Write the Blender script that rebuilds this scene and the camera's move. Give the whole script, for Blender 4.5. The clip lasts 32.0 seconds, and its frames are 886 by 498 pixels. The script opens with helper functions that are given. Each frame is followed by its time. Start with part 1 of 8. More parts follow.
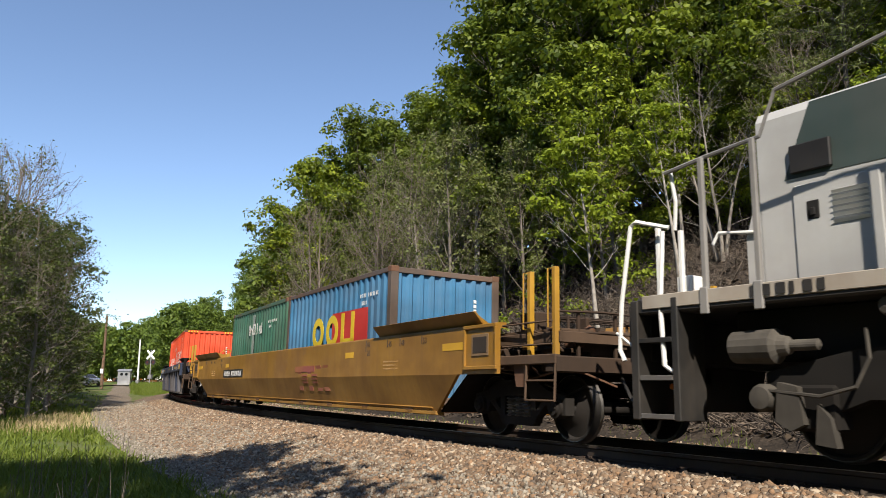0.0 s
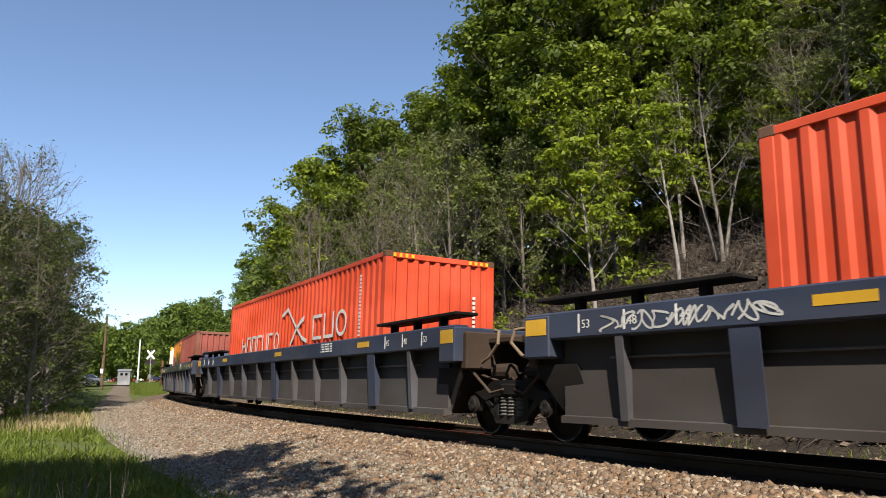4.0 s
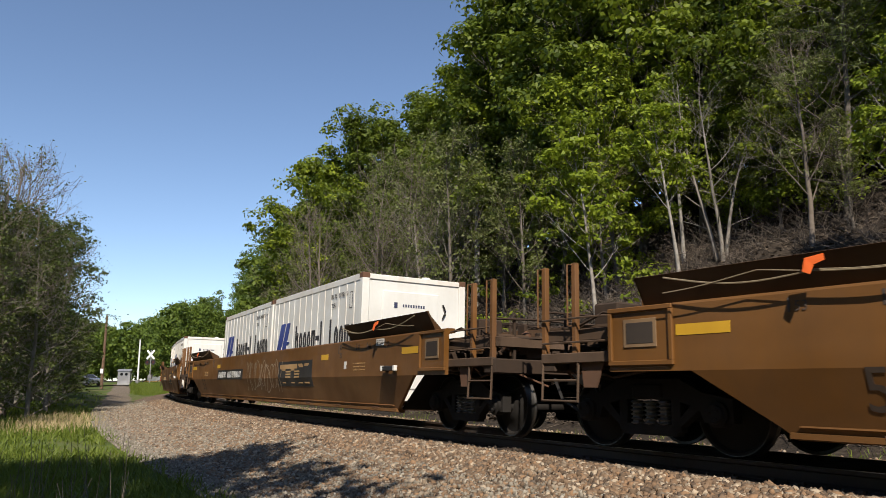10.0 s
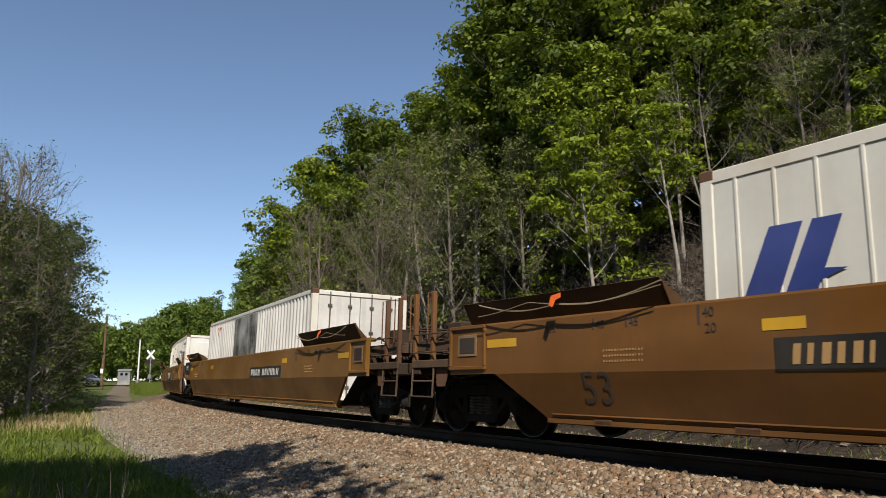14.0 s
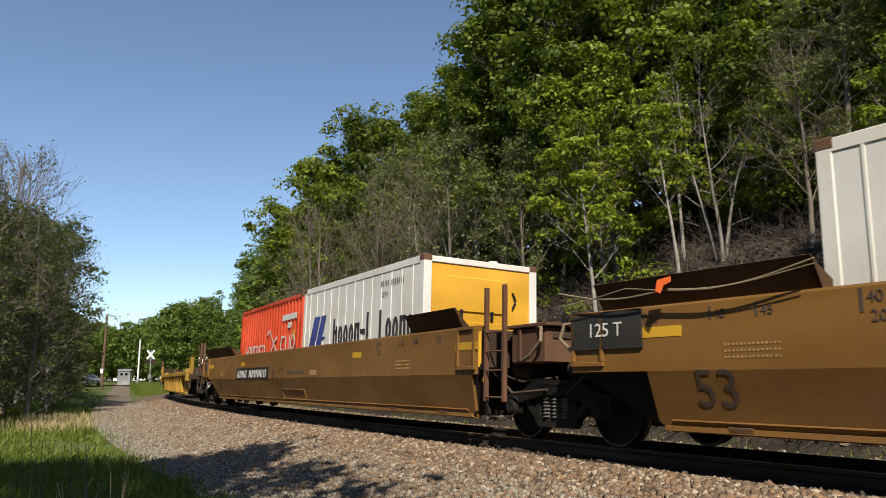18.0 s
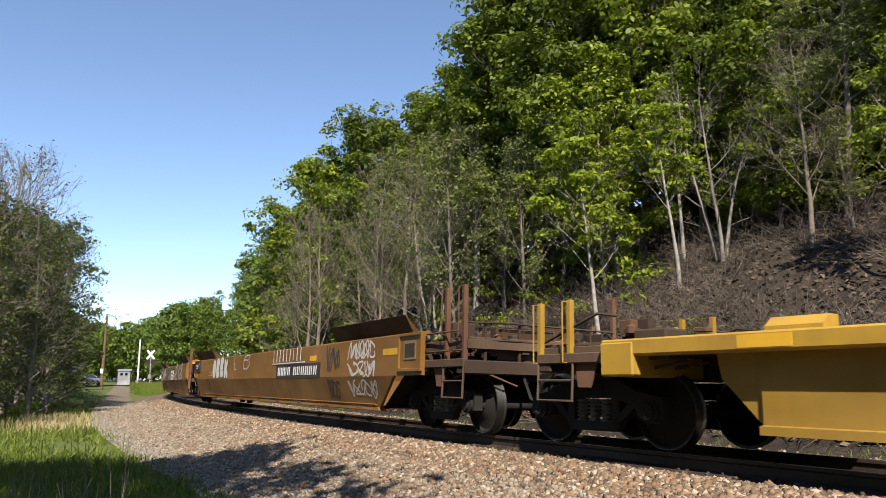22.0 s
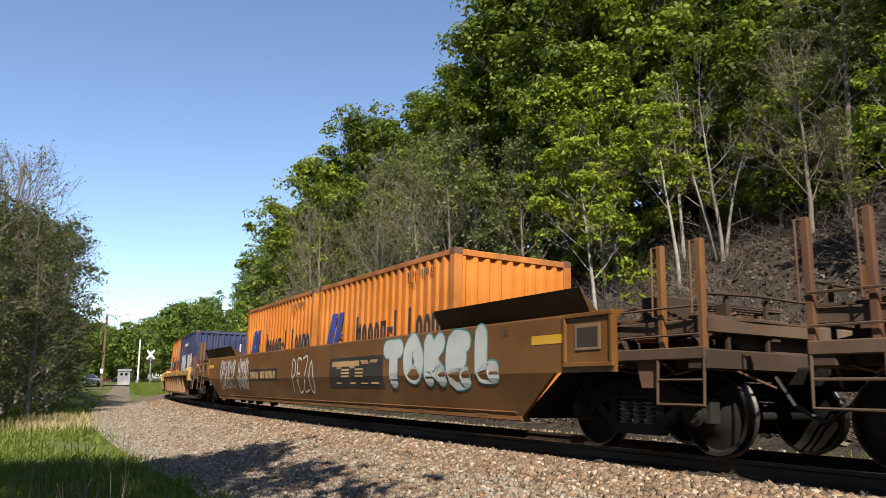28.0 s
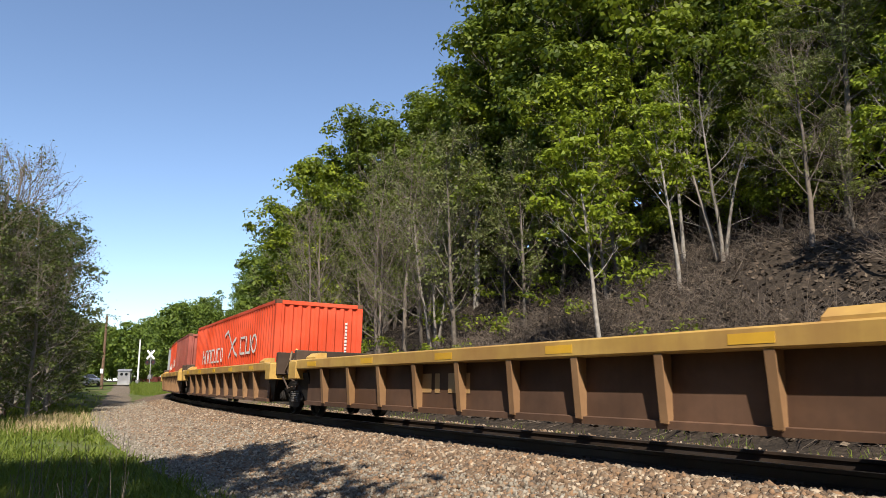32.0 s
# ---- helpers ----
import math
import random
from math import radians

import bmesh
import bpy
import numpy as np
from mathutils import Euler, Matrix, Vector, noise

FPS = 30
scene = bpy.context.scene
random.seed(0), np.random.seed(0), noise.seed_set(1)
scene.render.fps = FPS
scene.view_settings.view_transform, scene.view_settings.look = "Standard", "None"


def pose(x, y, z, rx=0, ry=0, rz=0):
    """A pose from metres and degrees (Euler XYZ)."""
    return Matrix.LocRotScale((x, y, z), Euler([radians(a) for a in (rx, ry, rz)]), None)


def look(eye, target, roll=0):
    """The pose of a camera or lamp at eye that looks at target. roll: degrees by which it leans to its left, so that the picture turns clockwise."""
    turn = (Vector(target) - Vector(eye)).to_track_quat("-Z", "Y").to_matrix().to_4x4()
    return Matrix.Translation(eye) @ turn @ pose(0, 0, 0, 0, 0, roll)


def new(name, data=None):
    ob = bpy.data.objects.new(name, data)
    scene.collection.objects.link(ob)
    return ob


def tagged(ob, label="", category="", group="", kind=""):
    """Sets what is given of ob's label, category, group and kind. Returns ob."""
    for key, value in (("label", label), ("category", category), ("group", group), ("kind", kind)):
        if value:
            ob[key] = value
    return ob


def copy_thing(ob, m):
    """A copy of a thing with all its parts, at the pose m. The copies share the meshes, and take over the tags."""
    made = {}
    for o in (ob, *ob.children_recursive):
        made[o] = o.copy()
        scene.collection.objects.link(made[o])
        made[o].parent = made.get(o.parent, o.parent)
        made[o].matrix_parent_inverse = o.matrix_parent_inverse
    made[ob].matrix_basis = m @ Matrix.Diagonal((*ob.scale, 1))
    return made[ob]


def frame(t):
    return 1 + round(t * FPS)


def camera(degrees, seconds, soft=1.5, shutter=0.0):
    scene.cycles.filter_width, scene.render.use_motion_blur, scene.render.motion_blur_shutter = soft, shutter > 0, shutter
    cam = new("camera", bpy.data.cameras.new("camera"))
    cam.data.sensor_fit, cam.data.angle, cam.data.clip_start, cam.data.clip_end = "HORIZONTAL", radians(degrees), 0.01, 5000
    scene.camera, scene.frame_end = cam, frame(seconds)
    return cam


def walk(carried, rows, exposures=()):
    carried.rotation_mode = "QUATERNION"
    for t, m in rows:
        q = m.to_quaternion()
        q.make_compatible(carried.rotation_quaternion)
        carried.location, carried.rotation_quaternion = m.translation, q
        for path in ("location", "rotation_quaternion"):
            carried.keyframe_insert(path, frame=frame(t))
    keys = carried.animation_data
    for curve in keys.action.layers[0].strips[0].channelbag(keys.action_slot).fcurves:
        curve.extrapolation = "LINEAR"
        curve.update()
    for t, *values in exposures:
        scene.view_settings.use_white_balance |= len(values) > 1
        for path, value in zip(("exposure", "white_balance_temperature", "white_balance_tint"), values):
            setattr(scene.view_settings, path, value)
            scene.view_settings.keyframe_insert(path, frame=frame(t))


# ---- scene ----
from functools import lru_cache

TAU = math.tau

# ---- camera: a low tripod beside the track ----
cam = camera(61.65, 32.0, soft=0.6, shutter=0.05)
EYE = Vector((0.0, 0.0, 0.811))
CAM_POSE = look(EYE, EYE + Vector((0, math.cos(radians(10.12)), math.sin(radians(10.12)))), -0.17)
walk(cam, [(0.0, CAM_POSE), (32.0, CAM_POSE)], exposures=[(0.0, 0.87, 6500, 10), (2.2, 0.93, 6500, 10), (3.0, 0.77, 6500, 10), (6.0, 0.84, 6500, 10), (7.0, 0.67, 6500, 10), (8.0, 0.67, 6500, 10), (9.0, 0.40, 6750, 6), (10.0, 0.53, 6500, 10), (11.0, 0.37, 6600, 8), (12.0, 0.61, 6500, 10), (13.0, 0.45, 6600, 8), (14.0, 0.37, 6600, 8), (17.0, 0.30, 6750, 6), (18.0, 0.53, 6600, 8), (19.0, 0.63, 6600, 8), (20.5, 1.00, 6500, 10), (25.0, 1.03, 6500, 10), (28.0, 0.93, 6500, 10), (29.0, 0.75, 6500, 10), (30.0, 0.95, 6500, 10), (31.0, 0.80, 6500, 10), (32.0, 0.85, 6500, 10)])

# ---- world and sun ----
SUN_TO = Vector((0.06, -0.70, 0.72)).normalized()
world = bpy.data.worlds.new("world")
scene.world = world
world.use_nodes = True
wn = world.node_tree.nodes
sky = wn.new("ShaderNodeTexSky")
sky.sky_type = "NISHITA"
sky.sun_disc = False
sky.sun_elevation = math.asin(SUN_TO.z)
sky.sun_rotation = math.pi
sky.air_density, sky.dust_density, sky.ozone_density = 0.75, 0.1, 1.2
wn["Background"].inputs["Strength"].default_value = 0.112
world.node_tree.links.new(sky.outputs[0], wn["Background"].inputs[0])
sun_data = bpy.data.lights.new("sun", "SUN")
sun_data.energy, sun_data.angle, sun_data.color = 5.0, radians(0.5), (1.0, 0.91, 0.78)
sun = new("sun", sun_data)
sun.matrix_world = look(SUN_TO * 50, (0, 0, 0))


# ---- materials ----
DULL = 0.88  # old paint, stone and soil are a little duller than new


def node_mat(name):
    m = bpy.data.materials.new(name)
    m.use_nodes = True
    return m, m.node_tree.nodes, m.node_tree.links, m.node_tree.nodes["Principled BSDF"]


def ramp(nodes, links, source, lo, hi):
    r = nodes.new("ShaderNodeMapRange")
    r.inputs["From Min"].default_value, r.inputs["From Max"].default_value = lo, hi
    links.new(source, r.inputs["Value"])
    return r.outputs[0]


def mix(nodes, links, fac, a, b, mode="MIX"):
    m = nodes.new("ShaderNodeMix")
    m.data_type, m.blend_type = "RGBA", mode
    for sock, v in ((m.inputs[0], fac), (m.inputs[6], a), (m.inputs[7], b)):
        if isinstance(v, (int, float)):
            sock.default_value = v
        elif isinstance(v, tuple):
            sock.default_value = (*v[:3], 1)
        else:
            links.new(v, sock)
    return m.outputs[2]


def tex_noise(nodes, links, coord, scale, detail=4.0, stretch=None):
    n = nodes.new("ShaderNodeTexNoise")
    n.inputs["Scale"].default_value, n.inputs["Detail"].default_value = scale, detail
    if stretch:
        mp = nodes.new("ShaderNodeMapping")
        mp.inputs["Scale"].default_value = stretch
        links.new(coord, mp.inputs[0])
        coord = mp.outputs[0]
    links.new(coord, n.inputs["Vector"])
    return n.outputs["Fac"]


def bump(nodes, links, bsdf, height, strength, distance):
    b = nodes.new("ShaderNodeBump")
    b.inputs["Strength"].default_value, b.inputs["Distance"].default_value = strength, distance
    links.new(height, b.inputs["Height"])
    links.new(b.outputs[0], bsdf.inputs["Normal"])


@lru_cache(None)
def paint(name, col, dirt=(0.10, 0.07, 0.05), amount=0.5, rough=0.5, metal=0.0, streaks=0.5, spec=0.3):
    """Weathered paint or metal: large grime, streaks down the sheet and fine specks."""
    m, n, l, b = node_mat(name)
    col, dirt = tuple(c * DULL for c in col), tuple(c * DULL for c in dirt)
    co = n.new("ShaderNodeTexCoord").outputs["Object"]
    big = ramp(n, l, tex_noise(n, l, co, 0.8, 6), 0.42, 0.72)
    streak = ramp(n, l, tex_noise(n, l, co, 3.0, 5, (1.8, 1.8, 0.14)), 0.46, 0.76)
    fine = ramp(n, l, tex_noise(n, l, co, 11.0, 6), 0.40, 0.75)
    patchy = ramp(n, l, tex_noise(n, l, co, 0.55, 3, (0.6, 1.0, 1.6)), 0.40, 0.66)
    faded = tuple(min(1, c * 0.98 + 0.018) for c in col)
    deep = tuple(c * (0.70 if min(col) < 0.5 else 0.93) for c in col)
    c = mix(n, l, patchy, deep, faded)

    def scaled(source, k):
        f = n.new("ShaderNodeMath")
        f.operation = "MULTIPLY"
        l.new(source, f.inputs[0])
        f.inputs[1].default_value = k
        return f.outputs[0]

    c = mix(n, l, scaled(big, amount), c, dirt)
    c = mix(n, l, scaled(streak, streaks * amount), c, dirt)
    c = mix(n, l, scaled(fine, 0.25 * amount), c, dirt)
    l.new(c, b.inputs["Base Color"])
    r = n.new("ShaderNodeMapRange")
    r.inputs["To Min"].default_value, r.inputs["To Max"].default_value = rough, min(1, rough + 0.3)
    l.new(big, r.inputs["Value"])
    l.new(r.outputs[0], b.inputs["Roughness"])
    b.inputs["Metallic"].default_value = metal
    b.inputs["Specular IOR Level"].default_value = spec
    bump(n, l, b, fine, 0.06, 0.003)
    return m


@lru_cache(None)
def ground_mat(name, cols, scale, strength=0.5, distance=0.03, rough=0.95):
    """Two to four earth colours mixed by noise of two sizes."""
    m, n, l, b = node_mat(name)
    cols = [tuple(q * DULL for q in c) for c in cols]
    co = n.new("ShaderNodeNewGeometry").outputs["Position"]
    c = mix(n, l, ramp(n, l, tex_noise(n, l, co, scale, 6), 0.35, 0.65), cols[0], cols[1])
    if len(cols) > 2:
        c = mix(n, l, ramp(n, l, tex_noise(n, l, co, scale * 0.11, 4), 0.45, 0.62), c, cols[2])
    if len(cols) > 3:
        c = mix(n, l, ramp(n, l, tex_noise(n, l, co, scale * 3.1, 3), 0.55, 0.8), c, cols[3])
    l.new(c, b.inputs["Base Color"])
    b.inputs["Roughness"].default_value = rough
    b.inputs["Specular IOR Level"].default_value = 0.15
    bump(n, l, b, tex_noise(n, l, co, scale * 1.7, 6), strength, distance)
    return m


@lru_cache(None)
def leaf_mat(name, a, b_col, c_col, through_light=0.35):
    """Foliage: the hue changes from leaf to leaf and from tree to tree."""
    m, n, l, b = node_mat(name)
    isl = n.new("ShaderNodeNewGeometry").outputs["Random Per Island"]
    c = mix(n, l, isl, a, b_col)
    rnd = n.new("ShaderNodeObjectInfo").outputs["Random"]
    c = mix(n, l, ramp(n, l, rnd, 0.0, 1.6), c, c_col)
    l.new(c, b.inputs["Base Color"])
    b.inputs["Roughness"].default_value = 0.55
    b.inputs["Specular IOR Level"].default_value = 0.25
    t = n.new("ShaderNodeBsdfTranslucent")
    l.new(mix(n, l, 0.5, c, (0.20, 0.26, 0.02)), t.inputs["Color"])
    ms = n.new("ShaderNodeMixShader")
    ms.inputs[0].default_value = through_light
    l.new(b.outputs[0], ms.inputs[1])
    l.new(t.outputs[0], ms.inputs[2])
    l.new(ms.outputs[0], n["Material Output"].inputs["Surface"])
    return m


@lru_cache(None)
def random_mat(name, cols, rough=0.9, per="island", bumpy=30.0):
    """Stones, ties and litter: each piece takes its own tone."""
    m, n, l, b = node_mat(name)
    src = n.new("ShaderNodeNewGeometry").outputs["Random Per Island"] if per == "island" else n.new("ShaderNodeObjectInfo").outputs["Random"]
    cr = n.new("ShaderNodeValToRGB")
    for i, c in enumerate(cols):
        e = cr.color_ramp.elements[i] if i < 2 else cr.color_ramp.elements.new(1.0)
        e.color = (*(q * DULL for q in c), 1)
    for i, e in enumerate(cr.color_ramp.elements):
        e.position = i / (len(cols) - 1)
    l.new(src, cr.inputs[0])
    co = n.new("ShaderNodeTexCoord").outputs["Object"]
    fine = tex_noise(n, l, co, bumpy, 4)
    c = mix(n, l, ramp(n, l, fine, 0.3, 0.8), cr.outputs[0], (0.5, 0.5, 0.5), "OVERLAY")
    l.new(c, b.inputs["Base Color"])
    b.inputs["Roughness"].default_value = rough
    b.inputs["Specular IOR Level"].default_value = 0.2
    bump(n, l, b, fine, 0.3, 0.01)
    return m


# ---- mesh building ----
class Build:
    """Collects vertices and faces of one mesh."""

    def __init__(self):
        self.v, self.f = [], []

    def add(self, verts, faces):
        k = len(self.v)
        self.v += [tuple(p) for p in verts]
        self.f += [tuple(i + k for i in f) for f in faces]
        return self

    def box(self, x0, x1, y0, y1, z0, z1, c=0.008):
        """A box with chamfered edges."""
        c = min(c, (x1 - x0) / 3, (y1 - y0) / 3, (z1 - z0) / 3)
        v, idx = [], {}
        for sx in (0, 1):
            for sy in (0, 1):
                for sz in (0, 1):
                    p = [(x0, x1)[sx], (y0, y1)[sy], (z0, z1)[sz]]
                    inn = [c * (1 - 2 * s) for s in (sx, sy, sz)]
                    for a in range(3):
                        q = [p[i] + (inn[i] if i != a else 0) for i in range(3)]
                        idx[sx, sy, sz, a] = len(v)
                        v.append(q)
        f = []
        for a in range(3):
            b, d = (a + 1) % 3, (a + 2) % 3
            for s in (0, 1):
                ring = []
                for u, w in ((0, 0), (1, 0), (1, 1), (0, 1)):
                    k = [0, 0, 0]
                    k[a], k[b], k[d] = s, u, w
                    ring.append(idx[(*k, a)])
                f.append(ring if s else ring[::-1])
        for a in range(3):
            b, d = (a + 1) % 3, (a + 2) % 3
            for u in (0, 1):
                for w in (0, 1):
                    k0, k1 = [0, 0, 0], [0, 0, 0]
                    k0[b], k0[d], k1[b], k1[d] = u, w, u, w
                    k1[a] = 1
                    q = [idx[(*k0, b)], idx[(*k1, b)], idx[(*k1, d)], idx[(*k0, d)]]
                    f.append(q if u == w else q[::-1])
        for sx in (0, 1):
            for sy in (0, 1):
                for sz in (0, 1):
                    t = [idx[sx, sy, sz, a] for a in range(3)]
                    f.append(t if (sx + sy + sz) % 2 else t[::-1])
        return self.add(v, f)

    def prism(self, poly, x0, x1, axis="x"):
        """poly: points in the other two axes, extruded along axis."""
        n = len(poly)

        def at(p, x):
            return {"x": (x, p[0], p[1]), "y": (p[0], x, p[1]), "z": (p[0], p[1], x)}[axis]

        v = [at(p, x0) for p in poly] + [at(p, x1) for p in poly]
        f = [(i, (i + 1) % n, n + (i + 1) % n, n + i) for i in range(n)]
        f += [tuple(range(n))[::-1], tuple(range(n, 2 * n))]
        return self.add(v, f)

    def slab(self, quad, normal, t):
        """A thin plate: corner points and its thickness against the normal."""
        k = len(quad)
        d = Vector(normal).normalized() * t
        v = [Vector(q) for q in quad] + [Vector(q) - d for q in quad]
        f = [tuple(range(k)), tuple(range(k, 2 * k))[::-1]]
        f += [((i + 1) % k, i, k + i, k + (i + 1) % k) for i in range(k)]
        return self.add(v, f)

    def tube(self, pts, r, sides=6, cap=True):
        pts = [Vector(p) for p in pts]
        rr = r if isinstance(r, (list, tuple)) else [r] * len(pts)
        v, f = [], []
        for i, p in enumerate(pts):
            d = (pts[min(i + 1, len(pts) - 1)] - pts[max(i - 1, 0)]).normalized()
            u = d.orthogonal().normalized() if i == 0 else (u - d * u.dot(d)).normalized()
            w = d.cross(u)
            v += [p + (u * math.cos(a) + w * math.sin(a)) * rr[i] for a in (TAU * k / sides for k in range(sides))]
        for i in range(len(pts) - 1):
            for k in range(sides):
                a, b = i * sides + k, i * sides + (k + 1) % sides
                f.append((a, b, b + sides, a + sides))
        if cap:
            f += [tuple(range(sides))[::-1], tuple(range(len(v) - sides, len(v)))]
        return self.add(v, f)

    def lathe(self, prof, axis="y", sides=20, at=(0, 0, 0), caps=True):
        """prof: (radius, along) pairs turned round the axis through at."""
        v, f = [], []
        for r, h in prof:
            for k in range(sides):
                c, s = math.cos(TAU * k / sides) * r, math.sin(TAU * k / sides) * r
                q = {"x": (h, c, s), "y": (c, h, s), "z": (c, s, h)}[axis]
                v.append((q[0] + at[0], q[1] + at[1], q[2] + at[2]))
        for i in range(len(prof) - 1):
            for k in range(sides):
                a, b = i * sides + k, i * sides + (k + 1) % sides
                f.append((a, b, b + sides, a + sides))
        if caps:
            f += [tuple(range(sides))[::-1], tuple(range(len(v) - sides, len(v)))]
        return self.add(v, f)

    def ring(self, c, r0, r1, y0, y1, sides=20):
        """A flat ring in the x-z plane between y0 and y1."""
        v, f = [], []
        for k in range(sides):
            a = TAU * k / sides
            for r, y in ((r0, y0), (r1, y0), (r1, y1), (r0, y1)):
                v.append((c[0] + r * math.cos(a), y, c[1] + r * math.sin(a)))
        for k in range(sides):
            for j in range(4):
                a, b = 4 * k + j, 4 * k + (j + 1) % 4
                d = 4 * ((k + 1) % sides)
                f.append((a, b, d + (j + 1) % 4, d + j))
        return self.add(v, f)

    def mesh(self, name, mat, smooth=False):
        me = bpy.data.meshes.new(name)
        me.from_pydata(self.v, [], self.f)
        bm = bmesh.new()
        bm.from_mesh(me)
        bmesh.ops.recalc_face_normals(bm, faces=bm.faces)
        bm.to_mesh(me)
        bm.free()
        me.materials.append(mat)
        if smooth:
            me.shade_smooth()
            me.set_sharp_from_angle(angle=radians(40))
        return me


def part(name, b, mat, parent, label="", smooth=False):
    """One mesh object under a thing or under a part."""
    me = b if isinstance(b, bpy.types.Mesh) else b.mesh(name, mat, smooth)
    ob = new(name, me)
    ob.parent = parent
    return tagged(ob, label)


def thing(name, label, category, group="", kind="", m=None):
    ob = tagged(new(name), label, category, group, kind)
    ob.empty_display_size = 0.2
    if m is not None:
        ob.matrix_basis = m
    return ob


def fast_mesh(name, verts, faces, mat, smooth=False):
    """A mesh from arrays: verts (n, 3), faces (m, k)."""
    me = bpy.data.meshes.new(name)
    verts, faces = np.asarray(verts, np.float32), np.asarray(faces, np.int32)
    k = faces.shape[1]
    me.vertices.add(len(verts))
    me.vertices.foreach_set("co", verts.ravel())
    me.loops.add(faces.size)
    me.loops.foreach_set("vertex_index", faces.ravel())
    me.polygons.add(len(faces))
    me.polygons.foreach_set("loop_start", np.arange(0, faces.size, k, dtype=np.int32))
    me.update(calc_edges=True)
    me.materials.append(mat)
    if smooth:
        me.shade_smooth()
    return me


# ---- the line of the track: arc beside the camera, then an S-bend into the distance ----
CX, CY, RAD, CANT = 189.01, 126.55, 219.93, 0.0279
S_A, S_B, S_C, R2 = 42.0, 150.0, -3.0, 330.0
S_D = S_C - 155.0
SPEED = 11.1


def curvature(s):
    return -1 / R2 if S_D < s < S_C else (1 / RAD if S_A < s < S_B else 0.0)


def _line():
    ds = 0.5
    th = math.pi + S_A / RAD
    start = (CX + RAD * math.cos(th), CY + RAD * math.sin(th), th + math.pi / 2)
    table = {}
    for sign, end in ((1, 760.0), (-1, -620.0)):
        x, y, h, s = *start, S_A
        table[s] = (x, y, h)
        while (end - s) * sign > 0:
            k = curvature(s + sign * ds / 2)
            hm = h + sign * ds * k / 2
            x, y = x + sign * ds * math.cos(hm), y + sign * ds * math.sin(hm)
            h += sign * ds * k
            s += sign * ds
            table[s] = (x, y, h)
    ss = sorted(table)
    return np.array(ss), np.array([table[s] for s in ss])


LINE_S, LINE = _line()


def track(s):
    """Centre point and heading at s metres along the line; trains run towards larger s."""
    return tuple(np.interp(s, LINE_S, LINE[:, i]) for i in range(3))


def cant(s):
    return CANT * max(0.0, min(1.0, (s - 10) / 32, (182 - s) / 32))


def on_track(s, half=0.0):
    """Pose on the line: x forward, y to the inside of the bend, z up; half: half the distance of the trucks."""
    if half:
        a, b = track(s + half), track(s - half)
        x, y, h = (a[0] + b[0]) / 2, (a[1] + b[1]) / 2, math.atan2(a[1] - b[1], a[0] - b[0])
    else:
        x, y, h = track(s)
    return pose(x, y, 0, 0, 0, math.degrees(h)) @ Matrix.Rotation(-cant(s), 4, "X")


def lateral(xs, ys):
    """Distance of points from the line, + to the camera's side, and the place along it."""
    xs, ys = np.asarray(xs, float), np.asarray(ys, float)
    pts = LINE[::4]
    lat, at = np.empty(len(xs)), np.empty(len(xs))
    for i in range(0, len(xs), 4000):
        dx, dy = xs[i:i + 4000, None] - pts[None, :, 0], ys[i:i + 4000, None] - pts[None, :, 1]
        j = (dx * dx + dy * dy).argmin(1)
        k = np.arange(len(j))
        hx, hy = np.cos(pts[j, 2]), np.sin(pts[j, 2])
        lat[i:i + 4000] = dx[k, j] * hy - dy[k, j] * hx
        at[i:i + 4000] = LINE_S[::4][j] + dx[k, j] * hx + dy[k, j] * hy
    return lat, at


# ---- ground ----
PROFILE = [(-400, 24), (-90, 21), (-42, 17.5), (-30, 13.2), (-18, 7.4), (-9, 2.0), (-6.2, 0.15), (-5, -0.38), (-3.2, -0.38), (-2.1, -0.24), (-1.6, -0.19), (1.6, -0.19),
           (2.0, -0.25), (3.6, -0.62), (5.2, -0.70), (9, -0.66), (400, -0.6)]
PX, PZ = np.array(PROFILE)[:, 0], np.array(PROFILE)[:, 1]


def wave(x, y, k, seed=0):
    r = np.random.RandomState(seed)
    z = 0
    for i in range(7):
        a, ph, f = r.uniform(0, TAU), r.uniform(0, TAU), k * r.uniform(0.6, 2.2)
        z = z + np.sin((x * math.cos(a) + y * math.sin(a)) * f + ph)
    return z / 7


def height(xs, ys):
    xs, ys = np.atleast_1d(np.asarray(xs, float)), np.atleast_1d(np.asarray(ys, float))
    lat, at = lateral(xs, ys)
    z = np.interp(lat, PX, PZ)
    # the hill stands beside the bend and dies out towards the crossing
    hill = np.clip((at + 150) / 90, 0, 1) * np.clip((330 - at) / 120, 0, 1)
    z = np.where(z > -0.38, np.where(lat < -5, -0.38 + (z + 0.38) * (0.12 + 0.88 * hill), z), z)
    rough = np.clip((np.abs(lat) - 5.5) / 4, 0, 1) * np.where(lat < 0, 0.5, 0.13)
    z = z + rough * (wave(xs, ys, 0.45, 3) + 0.35 * wave(xs, ys, 1.9, 5))
    tilt = np.clip(1.0 - np.abs(lat) / 5, 0, 1) * CANT * lat * np.clip((at - 10) / 32, 0, 1) * np.clip((182 - at) / 32, 0, 1)
    # the verge climbs gently to the level crossing
    z = z + np.interp(ys, (24, 57, 77, 100, 120, 150), (0, 0.4, 0.7, 1.1, 1.42, 1.5)) * np.clip((lat - 2.6) / 3, 0, 1)
    return z + tilt + np.clip(-np.abs(np.abs(lat) - 2.6) + 1.3, 0, 1) * 0.03 * wave(xs, ys, 7.0, 8)


